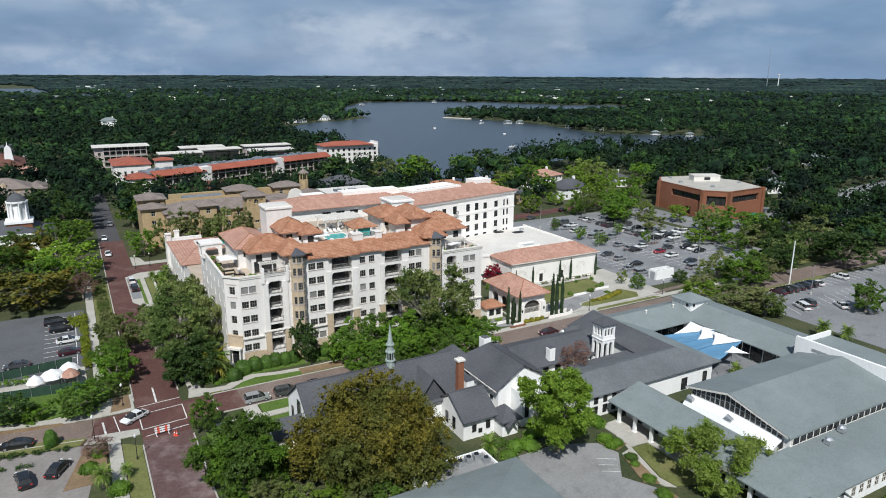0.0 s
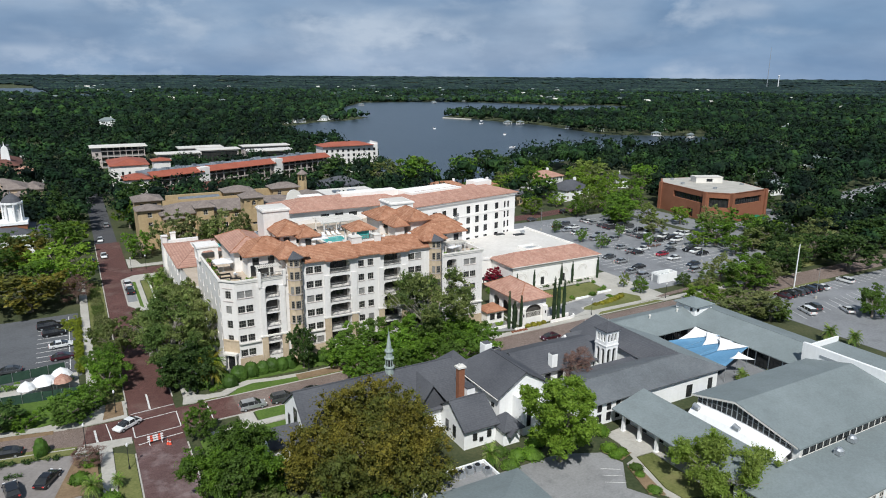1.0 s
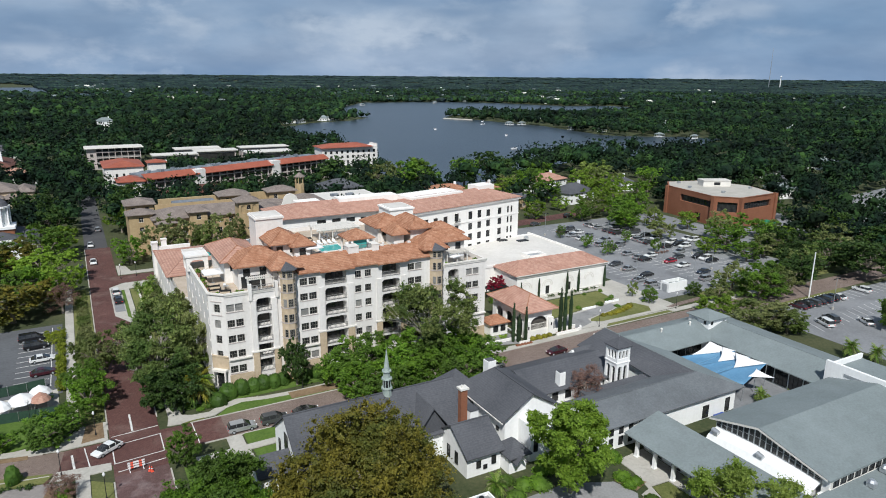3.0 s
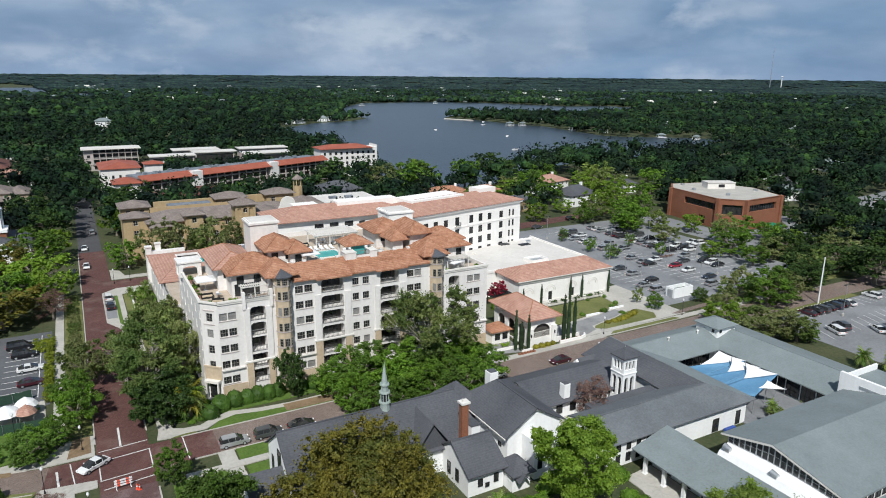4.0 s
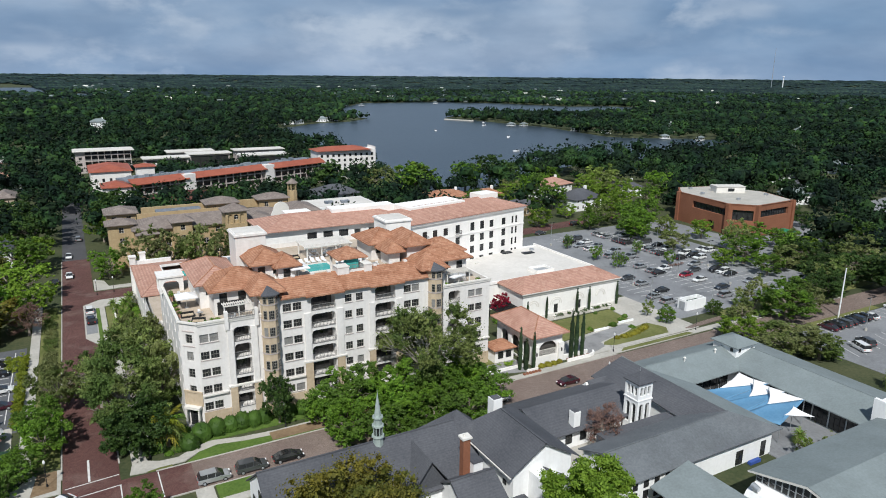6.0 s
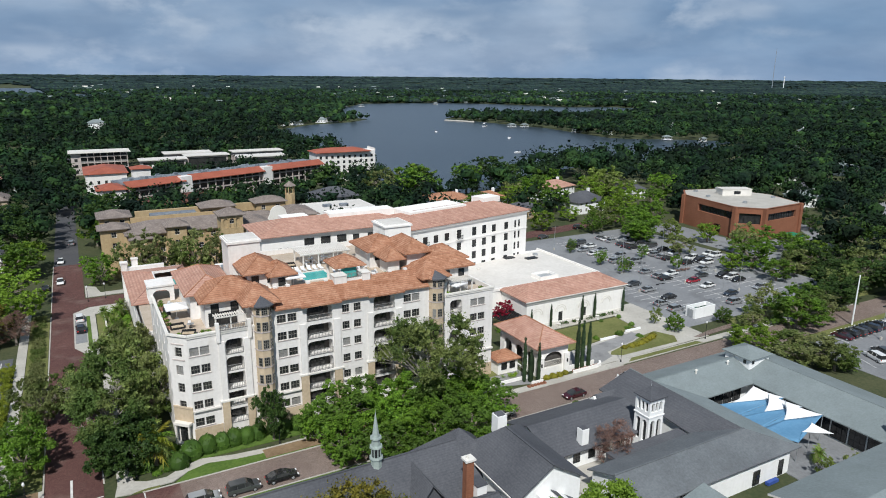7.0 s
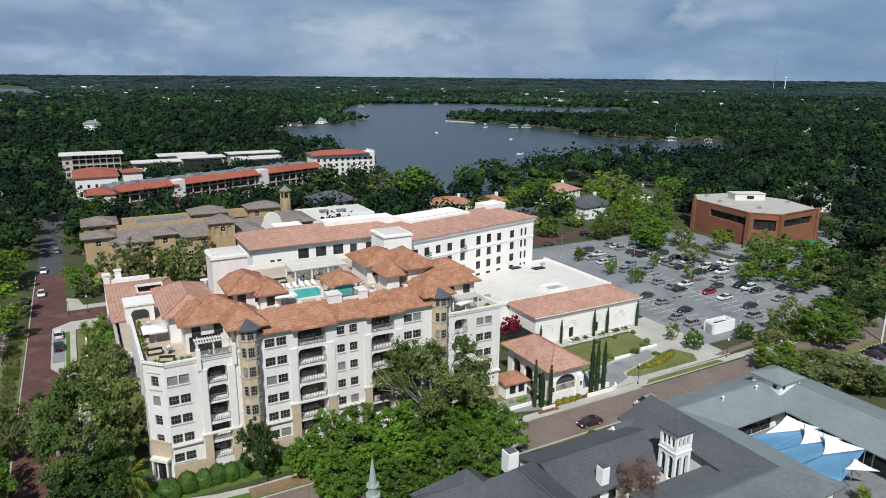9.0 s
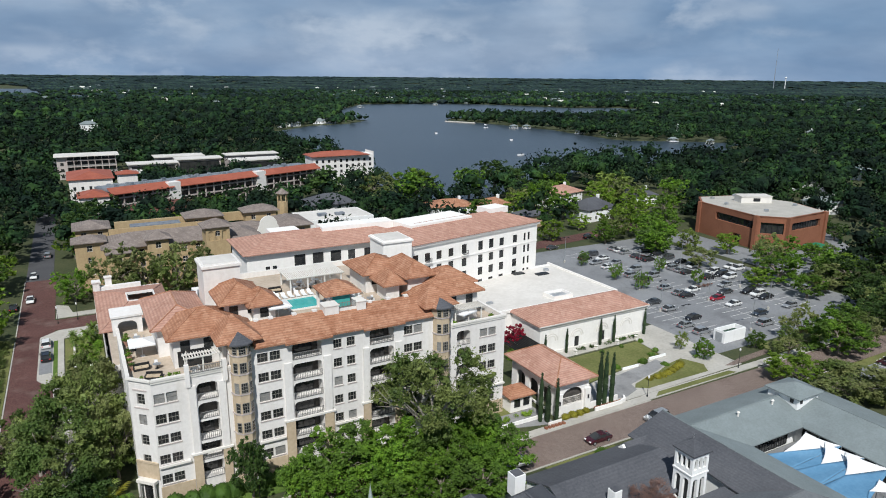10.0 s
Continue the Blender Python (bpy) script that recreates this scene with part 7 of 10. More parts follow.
def build_brown_block():
    h = empty("ochre_apartments", (35, 124, 0), label="ochre stucco apartment block with grey-brown tile roofs", category="building")
    def block(x0, y0, x1, y1, ze, zr, over=0.9, mat=OCHRE, rows=3, side=True):
        w = x1 - x0
        k = max(1, int(w / 3.6))
        ops = [(w * (i + 0.5) / k - 0.7, w * (i + 0.5) / k + 0.7, ze - 2.6 - 3.3 * r, ze - 0.9 - 3.3 * r, 0.25) for i in range(k) for r in range(rows) if ze - 2.6 - 3.3 * r > 0.5]
        part("wall", Geo().facade((x0, y0), (x1, y0), 0, ze, ops).box(x0, y0 + 0.4, 0, x1, y1, ze), mat, h)
        windows_on(h, (x0, y0), (x1, y0), ops, 0.15, 2, 2)
        part("roof", Geo().hip(x0 - over, y0 - over, x1 + over, y1 + over, ze + 0.1, zr), TILE_GREY, h)
    block(12, 117, 60, 131, 12.3, 15.0)
    block(5, 121.5, 12.2, 128, 13.6, 15.2)
    block(5.5, 136, 14, 146, 14.2, 16.0)
    block(12.8, 115.6, 18, 119, 11.2, 12.6)
    block(22.6, 114.2, 28, 119, 14.4, 16.2)
    block(37, 108.6, 43.4, 114.6, 17.4, 19.4)
    block(44, 110, 52, 122, 13.4, 15.4)
    block(60, 119, 70, 134, 13.2, 15.2)
    block(36, 134, 46, 142, 15.4, 17.2)
    block(54, 136, 64, 143, 15.2, 17.0)
    part("parapet", Geo().box(14, 132, 12, 40, 132.6, 14.4).box(16, 140, 12, 62, 141, 14.8), OCHRE, h)
    part("roof_plant", Geo().box(20, 133.5, 13, 34, 138, 14.4), SOLAR, h)
    ops = [(0.7 + 1.8 * i, 2.0 + 1.8 * i, 13.6, 16.4, 0.5, 0.6) for i in range(3)]
    # arch backs painted dark for the shade inside the loggia
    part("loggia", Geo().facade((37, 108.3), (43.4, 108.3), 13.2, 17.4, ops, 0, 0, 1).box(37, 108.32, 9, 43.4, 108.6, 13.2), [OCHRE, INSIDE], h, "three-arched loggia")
    g = Geo()
    arc = [(52.0, 12.5)] + [(56.0 - 2.6 * math.cos(math.pi * i / 10), 15.2 + 2.6 * math.sin(math.pi * i / 10)) for i in range(11)] + [(60.0, 12.5)]
    g.add([(x, 115.0, z) for x, z in arc] + [(x, 115.6, z) for x, z in arc], [tuple(range(13)), tuple(reversed(range(13, 26)))] + [(i + 1, i, 13 + i, 14 + i) for i in range(12)])
    part("curved_gable", g, TRIM, h, "pale curved gable")
    part("wall", Geo().box(52, 115.6, 0, 60, 119, 13), OCHRE, h)
    cu = empty("roof_lantern", (70, 150, 0), label="small ochre roof lantern with a tiled cap", category="lantern")
    part("drum", Geo().cyl(70, 150, 0, 15.2, 1.9, 1.9, 8), OCHRE, cu)
    for i in range(6):
        part("post", Geo().cyl(70 + 1.6 * math.cos(i * 1.047), 150 + 1.6 * math.sin(i * 1.047), 15.2, 18.0, 0.22, 0.22, 6), OCHRE, cu)
    part("cap", Geo().cyl(70, 150, 18.0, 19.8, 2.4, 0.1, 8), TILE_GREY, cu)
    f = empty("white_flat_block", (82, 138, 0), label="white flat-roofed block behind the apartments", category="building")
    part("wall", Geo().box(72, 130, 0, 96, 146, 11.6), WHITE, f)
    part("flat_roof", Geo().box(72.4, 130.4, 11.6, 95.6, 145.6, 11.7), MEMBRANE, f)
    for (x, y) in ((78, 135), (84, 134)):
        part("roof_plant", Geo().box(x, y, 11.7, x + 3, y + 2, 12.6), SOLAR, f)
    rb = empty("brown_roofed_hall", (39, 202, 0), label="low hall with a broad red-brown roof", category="building")
    part("wall", Geo().box(23, 195, 0, 55, 209, 6.4), OCHRE, rb)
    part("roof", Geo().hip(22, 194, 56, 210, 6.5, 9.6), ROOFBROWN, rb)
    bl = empty("slate_house", (95, 182, 0), label="white house with a blue-grey slate roof", category="building")
    part("wall", Geo().box(88, 172, 0, 106, 186, 8), WHITE, bl)
    part("roof", Geo().hip(87, 171, 107, 187, 8.1, 11.5), SLATE, bl)


build_brown_block()


def build_lakeside_flats():
    h = empty("lakeside_apartments", (70, 236, 0), label="long white apartment range with red roofs and open galleries", category="building")
    d = Vector((math.cos(radians(21.5)), math.sin(radians(21.5))))
    n = Vector((-d.y, d.x))
    o = Vector((20, 216))
    def P(u, v):
        q = o + d * u + n * v
        return q.x, q.y
    def blk(u0, v0, u1, v1, z0, z1):
        return Geo().prism([P(u0, v0), P(u1, v0), P(u1, v1), P(u0, v1)], z0, z1)
    L = 106
    # back wall painted dark for the shade of the galleries
    part("wall", blk(0, 2.2, L, 17, 0, 11.4), INSIDE, h, "gallery wall with shade painted into its colour")
    for k in range(4):
        z = 2.9 * k + 0.2
        part("gallery_slab", blk(0, 0, L, 2.4, z, z + 0.42), PINKTRIM, h)
    for i in range(27):
        u = L * i / 26
        part("gallery_post", blk(u - 0.25, -0.05, u + 0.25, 0.4, 0, 11.2), PINKTRIM, h)
        part("gallery_rail", blk(u, 0.05, u + L / 26, 0.15, 3.5, 4.2), BARK, h) if i < 26 else None
    for u in (26, 70):
        part("stair_tower", blk(u - 2.6, -0.7, u + 2.6, 3.5, 0, 13.0), STUCCO, h)
    for u0, u1 in ((-1, 25.5), (28.5, 68), (72, L)):
        g = Geo()
        v = [(*P(u0, -1.4), 11.1), (*P(u1, -1.4), 11.1), (*P(u1, 3.4), 13.2), (*P(u0, 3.4), 13.2)]
        v += [(x, y, z - 0.3) for x, y, z in v]
        part("roof", g.add(v, [(0, 1, 2, 3), (7, 6, 5, 4), (0, 4, 5, 1), (1, 5, 6, 2), (2, 6, 7, 3), (3, 7, 4, 0)]), TILE_RED, h)
    part("roof_deck", blk(0, 2.6, L, 17, 11.4, 12.2), SOLAR, h, "dark roof deck with machinery")
    rng = random.Random(7)
    for i in range(46):
        u, v = rng.uniform(2, L - 3), rng.uniform(6, 15)
        part("roof_plant", blk(u, v, u + rng.uniform(1, 2.5), v + 1.2, 12.2, 12.2 + rng.uniform(0.6, 1.3)), SOLAR if i % 2 else STEEL, h)
    w = empty("red_roofed_flats", (12, 222, 0), label="white flats with a bright red hipped roof", category="building", group="red-roofed flats")
    def flats(th, x0, y0, x1, y1, ze, zr):
        ops = [(1.5 + 3.2 * i, 2.6 + 3.2 * i, 1.2 + 3.0 * r, 2.8 + 3.0 * r, 0.2) for i in range(int((x1 - x0 - 2) / 3.2)) for r in range(3)]
        # cream used for white walls, cloud shade taken into the colour
        part("wall", Geo().facade((x0, y0), (x1, y0), 0, ze, ops).box(x0, y0 + 0.4, 0, x1, y1, ze), STUCCO, th)
        windows_on(th, (x0, y0), (x1, y0), ops, 0.12, 1, 2, DARKMETAL)
        part("roof", Geo().hip(x0 - 0.8, y0 - 0.8, x1 + 0.8, y1 + 0.8, ze + 0.1, zr), TILE_RED, th)
    flats(w, 7.8, 214.5, 18.5, 228, 10.6, 12.6)
    w2 = empty("red_roofed_flats", (9, 262, 0), label="white flats with a red hipped roof and balconies", category="building", group="red-roofed flats")
    flats(w2, 4.5, 256, 22, 284, 12.0, 14.4)
    flats(w2, 24, 250, 32, 258, 14.2, 15.6)
    # white tower walls dulled to cream, painting in the cloud shade there
    t = empty("lakeside_tower", (134, 264, 0), label="white six-storey lakeside flats with a red roof edge", category="building")
    ops = [(1.5 + 3.4 * i, 2.9 + 3.4 * i, 1.4 + 2.8 * r, 3.0 + 2.8 * r, 0.2) for i in range(10) for r in range(5)]
    part("wall", Geo().facade((117, 259.5), (152, 261), 0, 16.2, ops).prism([(117, 260), (152, 261.4), (152, 273), (117, 273)], 0, 16.0), STUCCO, t)
    windows_on(t, (117, 259.5), (152, 261), ops, 0.12, 2, 2, DARKMETAL)
    ops = [(2 + 3.4 * i, 3.2 + 3.4 * i, 1.4 + 2.8 * r, 3.0 + 2.8 * r, 0.2) for i in range(3) for r in range(5)]
    part("wall", Geo().facade((152, 261), (152, 273), 0, 17.4, ops), STUCCO, t)
    windows_on(t, (152, 261), (152, 273), ops, 0.12, 1, 2, DARKMETAL)
    part("roof", Geo().hip(116, 258.2, 148.5, 274, 16.3, 18.2), TILE_RED, t)
    f = empty("white_flats", (14, 350, 0), label="white three-storey flats with flat overhanging roofs", category="building", group="white flat-roofed flats")
    x0, y0, x1, y1, z = -0.5, 344, 29, 358, 13.2
    part("core", Geo().box(x0 + 0.3, y0 + 1.5, 0, x1 - 0.3, y1, z - 0.7), GLASS, f, "dark glazed storeys")
    part("wall", Geo().box(x0 - 0.3, y0 + 0.3, 0, x0 + 4.6, y1 + 0.2, z - 0.6), PINKTRIM, f)
    for r in range(4):
        part("floor_slab", Geo().box(x0 + 4.6, y0 + 0.1, 3.4 * r - 0.1 if r else 0, x1, y0 + 1.6, 3.4 * r + 0.45), PINKTRIM, f)
        part("railing", Geo().box(x0 + 4.6, y0 + 0.15, 3.4 * r + 0.45, x1, y0 + 0.22, 3.4 * r + 1.2), RAILGREY, f) if r < 3 else None
    for k in range(8):
        part("column", Geo().box(x0 + 4.6 + 3.5 * k - 0.2, y0, 0, x0 + 4.6 + 3.5 * k + 0.2, y0 + 0.6, z - 0.6), PINKTRIM, f)
    for r in range(3):
        window(f, x0 + 2.2, y0 + 0.28, 1.0 + 3.4 * r, 0, 1.6, 1.6, 2, 2, DARKMETAL)
    part("flat_roof", Geo().box(x0 - 1.6, y0 - 1.6, z - 0.6, x1 + 1.6, y1 + 1.5, z - 0.25), MEMBRANE, f)
    part("roof_edge", Geo().box(x0 - 0.6, y0 - 0.4, z - 0.25, x1 + 0.4, y1, z), MEMBRANE, f)
    for i, (x0, y0, x1, y1, z) in enumerate(((34, 322, 58, 332, 9.6), (60, 332, 84, 342, 9.8), (88, 318, 116, 330, 9.2), (50, 345, 76, 356, 10.2), (90, 342, 120, 352, 9.8), (30, 300, 44, 310, 8.0))):
        g = empty("white_flats", ((x0 + x1) / 2, (y0 + y1) / 2, 0), label="low white flats with flat pale roofs", category="building", group="white flat-roofed flats")
        part("wall", Geo().box(x0, y0, 0, x1, y1, z - 0.5), PINKTRIM, g)
        part("flat_roof", Geo().box(x0 - 1.2, y0 - 1.2, z - 0.5, x1 + 1.2, y1 + 1.2, z), MEMBRANE, g)
        part("glazing", Geo().box(x0 + 1, y0 - 0.08, 1.0, x1 - 1, y0 + 0.1, z - 1.6), GLASS, g)


build_lakeside_flats()


def build_house(x, y, w, d, ze, zr, roof, wall, label, turn=0.0, chim=True):
    h = empty("house", (x, y, 0), turn, label=label, category="house", group="houses among the trees")
    g = Geo().box(-w / 2, -d / 2, 0, w / 2, d / 2, ze)
    part("wall", g, wall, h, local=True)
    part("roof", Geo().hip(-w / 2 - 0.6, -d / 2 - 0.6, w / 2 + 0.6, d / 2 + 0.6, ze + 0.05, zr), roof, h, local=True)
    if chim:
        part("chimney", Geo().box(w * 0.2, -0.5, ze, w * 0.2 + 1.0, 0.5, zr + 0.9), wall, h, local=True)
    k = max(2, int(w / 3))
    f, p, _ = window_mesh(1.2, 1.5, 2, 2, TRIM)
    for i in range(k):
        for z in ([1.0, 4.0] if ze > 5 else [1.0]):
            ob = new("window", f)
            ob.matrix_basis = pose(-w / 2 + w * (i + 0.5) / k, -d / 2 - 0.03, z)
            ob.parent = h
            pn = new("pane", p)
            pn.parent = ob
    return h


build_house(157, 150, 16, 12, 6.5, 9.6, TILE, WHITE, "white villa with clay-tile hipped roofs", 10)
build_house(143, 160, 18, 12, 6.2, 8.6, TILE, WHITE, "low villa with a clay-tile roof by the lake", -12)
build_house(165, 134, 10, 9, 5.0, 7.2, SLATE, OCHRE, "house with a dark grey roof behind the hotel", 8)
build_house(205, 166, 20, 13, 6.0, 9.0, TILE_PINK, WHITE, "villa with a weathered tile roof among trees", 15)
build_house(197, 134, 17, 12, 5.2, 9.0, SLATE, WHITE, "large white house with a grey roof and columns", 8)
build_house(240, 150, 14, 10, 5.0, 7.5, SLATE, WHITE, "white house with a grey roof among trees", -20)
build_house(164, -50, 18, 12, 4.0, 6.4, SHINGLE, TAN, "tan low house with a grey-brown roof", 0)
build_house(216, -18, 14, 18, 7.0, 8.0, MEMBRANE, TAN, "tan two-storey block with a flat pale roof", 0, False)
for i, (x, y, w, d, ze, zr, rf, tn) in enumerate(((330, 118, 14, 10, 4.5, 7, SLATE, 20), (300, 96, 16, 10, 5, 7.5, SHINGLE, -15), (352, 140, 16, 12, 5, 7.6, SLATE, 35), (280, 118, 13, 9, 4.5, 6.8, SHINGLE, 5), (420, 150, 18, 12, 5, 8, SHINGLE, 0),
                                                      (-60, 230, 14, 10, 6, 9, SHINGLE, 0), (-34, 300, 16, 11, 6, 9, TILE_PINK, 0), (-50, 420, 20, 14, 7, 10, SLATE, 10), (480, 230, 18, 12, 6, 9, SLATE, 12), (560, 420, 20, 12, 6, 9, SHINGLE, 30), (590, 294, 14, 9, 5, 7.4, SLATE, 32), (654, 334, 14, 9, 5.5, 8, SHINGLE, 30))):
    build_house(x, y, w, d, ze, zr, rf, WHITE, "pale house with a grey roof among trees", tn)


def build_church():
    c = empty("church", (-34, 142, 0), label="white church with a domed cupola and dark slate roof", category="church")
    x, y = -31.2, 142.0
    part("wall", Geo().box(-52, 134, 0, x + 5, 152, 6.6), WHITE, c)
    part("roof", Geo().hip(-53, 133, x + 5.8, 153, 6.8, 10.0), SLATE, c)
    part("cornice", Geo().box(-53, 132.9, 6.3, x + 5.9, 133.3, 6.8), WHITE, c)
    part("side_wall", Geo().box(x + 5.1, 138, 0, x + 9.5, 150, 5.6), WHITE, c)
    part("side_roof", Geo().hip(x + 4.8, 137.2, x + 10.2, 150.8, 5.7, 7.4), SLATE, c)
    part("tower_base", Geo().box(x - 3.7, y - 3.7, 6, x + 3.7, y + 3.7, 9.2), BRICKWALL, c)
    part("tower_cornice", Geo().box(x - 4.1, y - 4.1, 9.2, x + 4.1, y + 4.1, 10.0), WHITE, c)
    part("belfry", Geo().cyl(x, y, 10.0, 16.2, 2.5, 2.4, 12), WHITE, c)
    for i in range(8):
        an = math.pi * i / 4 + 0.2
        part("column", Geo().cyl(x + 2.9 * math.cos(an), y + 2.9 * math.sin(an), 10.0, 15.8, 0.28, 0.24, 8), WHITE, c)
    part("belfry_cornice", Geo().cyl(x, y, 15.8, 16.4, 3.3, 3.3, 12), WHITE, c)
    part("dome", Geo().cyl(x, y, 16.4, 17.6, 3.0, 2.4, 12).cyl(x, y, 17.6, 18.6, 2.4, 1.2, 12).cyl(x, y, 18.6, 19.0, 1.2, 0.2, 12), SLATE, c)
    part("finial", Geo().cyl(x, y, 18.9, 20.4, 0.12, 0.03, 6), STEEL, c)
    m = empty("mission_house", (-58, 330, 0), label="cream building with a red-brown roof and white bell gable", category="building")
    part("wall", Geo().box(-80, 316, 0, -37.6, 350, 7.6), TAN, m)
    part("roof", Geo().hip(-81, 315, -36.8, 351, 7.7, 15.5), ROOFBROWN, m)
    for i in range(9):
        window(m, -78 + 4.6 * i, 315.96, 3.6, 0, 1.6, 2.2, 2, 2, DARKMETAL)
    arc = [(-46.2, 10)] + [(-44 - 1.7 * math.cos(math.pi * i / 8), 15.6 + 2.4 * math.sin(math.pi * i / 8)) for i in range(9)] + [(-41.8, 10)]
    g = Geo().add([(px, 322, z) for px, z in arc] + [(px, 323.5, z) for px, z in arc], [tuple(range(11)), tuple(reversed(range(11, 22)))] + [(i + 1, i, 11 + i, 12 + i) for i in range(10)])
    part("bell_gable", g, WHITE, m)
    part("finial", Geo().cyl(-44, 322.8, 17.9, 20.4, 0.3, 0.05, 6), WHITE, m)
    t = empty("grey_townhouses", (-45, 226, 0), label="tan stucco townhouses with grey-brown roofs", category="building")
    for (bx, by, bw, bd, ze, zr) in ((-48, 230, 34, 16, 8.6, 12.6), (-28.5, 232, 7, 14, 7.6, 10.0), (-50, 220, 8, 6, 7.0, 9.6), (-39.6, 219.6, 7, 6, 6.6, 8.8), (-33.4, 221, 5, 5, 6.0, 8.0)):
        part("wall", Geo().box(bx - bw / 2, by - bd / 2, 0, bx + bw / 2, by + bd / 2, ze), TAN, t)
        part("roof", Geo().hip(bx - bw / 2 - 0.7, by - bd / 2 - 0.7, bx + bw / 2 + 0.7, by + bd / 2 + 0.7, ze + 0.1, zr), TILE_GREY, t)
        k = max(2, int(bw / 2.8))
        for i in range(k):
            for z in (1.0, 4.2):
                window(t, bx - bw / 2 + bw * (i + 0.5) / k, by - bd / 2 - 0.03, z, 0, 1.2, 1.7, 2, 2)
    # red dormers on the long roof
    for x0 in (-52, -47, -42):
        part("dormer", Geo().gwall(x0, 222.5, x0 + 2.2, 226, 9, 10.2, 11.2, "y"), TAN, t)


build_church()
build_house(24, 650, 15, 10, 9.5, 12.5, SHINGLE, WHITE, "large white house among dark trees", 0)


# ---- trees ----
def ball(level):
    """Vertices and triangles of an icosahedron, divided level - 1 times."""
    bm = bmesh.new()
    bmesh.ops.create_icosphere(bm, subdivisions=level, radius=1.0)
    V = np.array([v.co[:] for v in bm.verts])
    F = np.array([[v.index for v in f.verts] for f in bm.faces])
    bm.free()
    return V, F


BALLS = {1: ball(1), 2: ball(2)}


def lumps(rng, centres, radii, level, squash=0.78, rough=0.17):
    """Uneven lumps of foliage, one at each centre."""
    BV, BF = BALLS[level]
    n = len(centres)
    k = 1 + rng.normal(scale=rough, size=(n, len(BV), 1))
    V = BV[None] * k * radii[:, None, None] * np.array([1, 1, squash]) + centres[:, None, :]
    F = (BF[None] + (np.arange(n) * len(BV))[:, None, None]).reshape(-1, 3)
    return V.reshape(-1, 3), F


def filler(rng, centres, radii, per):
    """Large leafy sprays at all slants, per to a clump."""
    c = np.repeat(centres, per, 0)
    r = np.repeat(radii, per)[:, None]
    n = len(c)
    a = rng.normal(size=(n, 3))
    a /= np.linalg.norm(a, axis=1)[:, None]
    b = np.cross(a, rng.normal(size=(n, 3)))
    b /= np.linalg.norm(b, axis=1)[:, None]
    p = c + rng.normal(scale=0.28, size=(n, 3)) * r
    w = rng.uniform(0.6, 1.0, (n, 4, 1))
    V = np.stack([p - a * r * w[:, 0], p - b * r * w[:, 1] * 0.8, p + a * r * w[:, 2], p + b * r * w[:, 3] * 0.8], 1).reshape(-1, 3)
    q = np.arange(len(V)).reshape(-1, 4)
    return V, np.vstack([q[:, [0, 1, 2]], q[:, [0, 2, 3]]])


def crown_mesh(seed, r, h, clumps, per, size, mat, gap=0.0, fine=1.0):
    """An uneven crown, r to a side and h high, its middle at the origin: boughs, clumps of leaf sprays round each bough, gaps between them."""
    rng = np.random.default_rng(seed)
    nb = int(15 - 2 * gap + r * 0.5)
    k = np.arange(nb) + 0.5
    up = 1 - 1.92 * k / nb
    az = k * 2.39996 + seed + rng.normal(scale=0.25, size=nb)
    flat = np.maximum(0.05, 1 - up ** 2) ** 0.36
    d = np.stack([np.cos(az) * flat, np.sin(az) * flat, up], 1) + rng.normal(scale=0.10, size=(nb, 3))
    reach = rng.uniform(0.50, 0.74, nb) + 0.06 * np.sin(3 * az + seed)
    bough = d * reach[:, None] * np.array([r, r, h / 2])
    thick = r * rng.uniform(0.24, 0.42, nb) * (1 - 0.3 * gap)
    share = thick ** 2 / (thick ** 2).sum()
    which = rng.choice(nb, clumps, p=share)
    e = rng.normal(size=(clumps, 3)) + 0.75 * d[which]
    e /= np.linalg.norm(e, axis=1)[:, None]
    c = bough[which] + e * (thick[which] * rng.uniform(0.3, 1.1, clumps))[:, None] * np.array([1, 1, 0.9])
    # the heart of the crown, leafy too where the crown is dense
    m = int(clumps * 0.24 * max(0.0, 1 - 1.3 * gap))
    u = rng.normal(size=(m, 3))
    u /= np.linalg.norm(u, axis=1)[:, None]
    c[:m] = u * rng.uniform(0.40, 0.66, (m, 1)) * np.array([r, r, h / 2])
    rad = r * rng.uniform(0.07, 0.165, clumps) * fine ** 0.5
    V, F = leaf_tris(rng, c, rad, per, size)
    # broader sprays fill the heart of each clump
    Vl, Fl = filler(rng, c, np.minimum(rad * (0.85 - 0.3 * gap), 0.14 if mat is LEAF_RED else 0.52), 5 if r < 8 else 8)
    return mesh_np("crown", np.vstack([V, Vl]), np.vstack([F, Fl + len(V)]), mat)


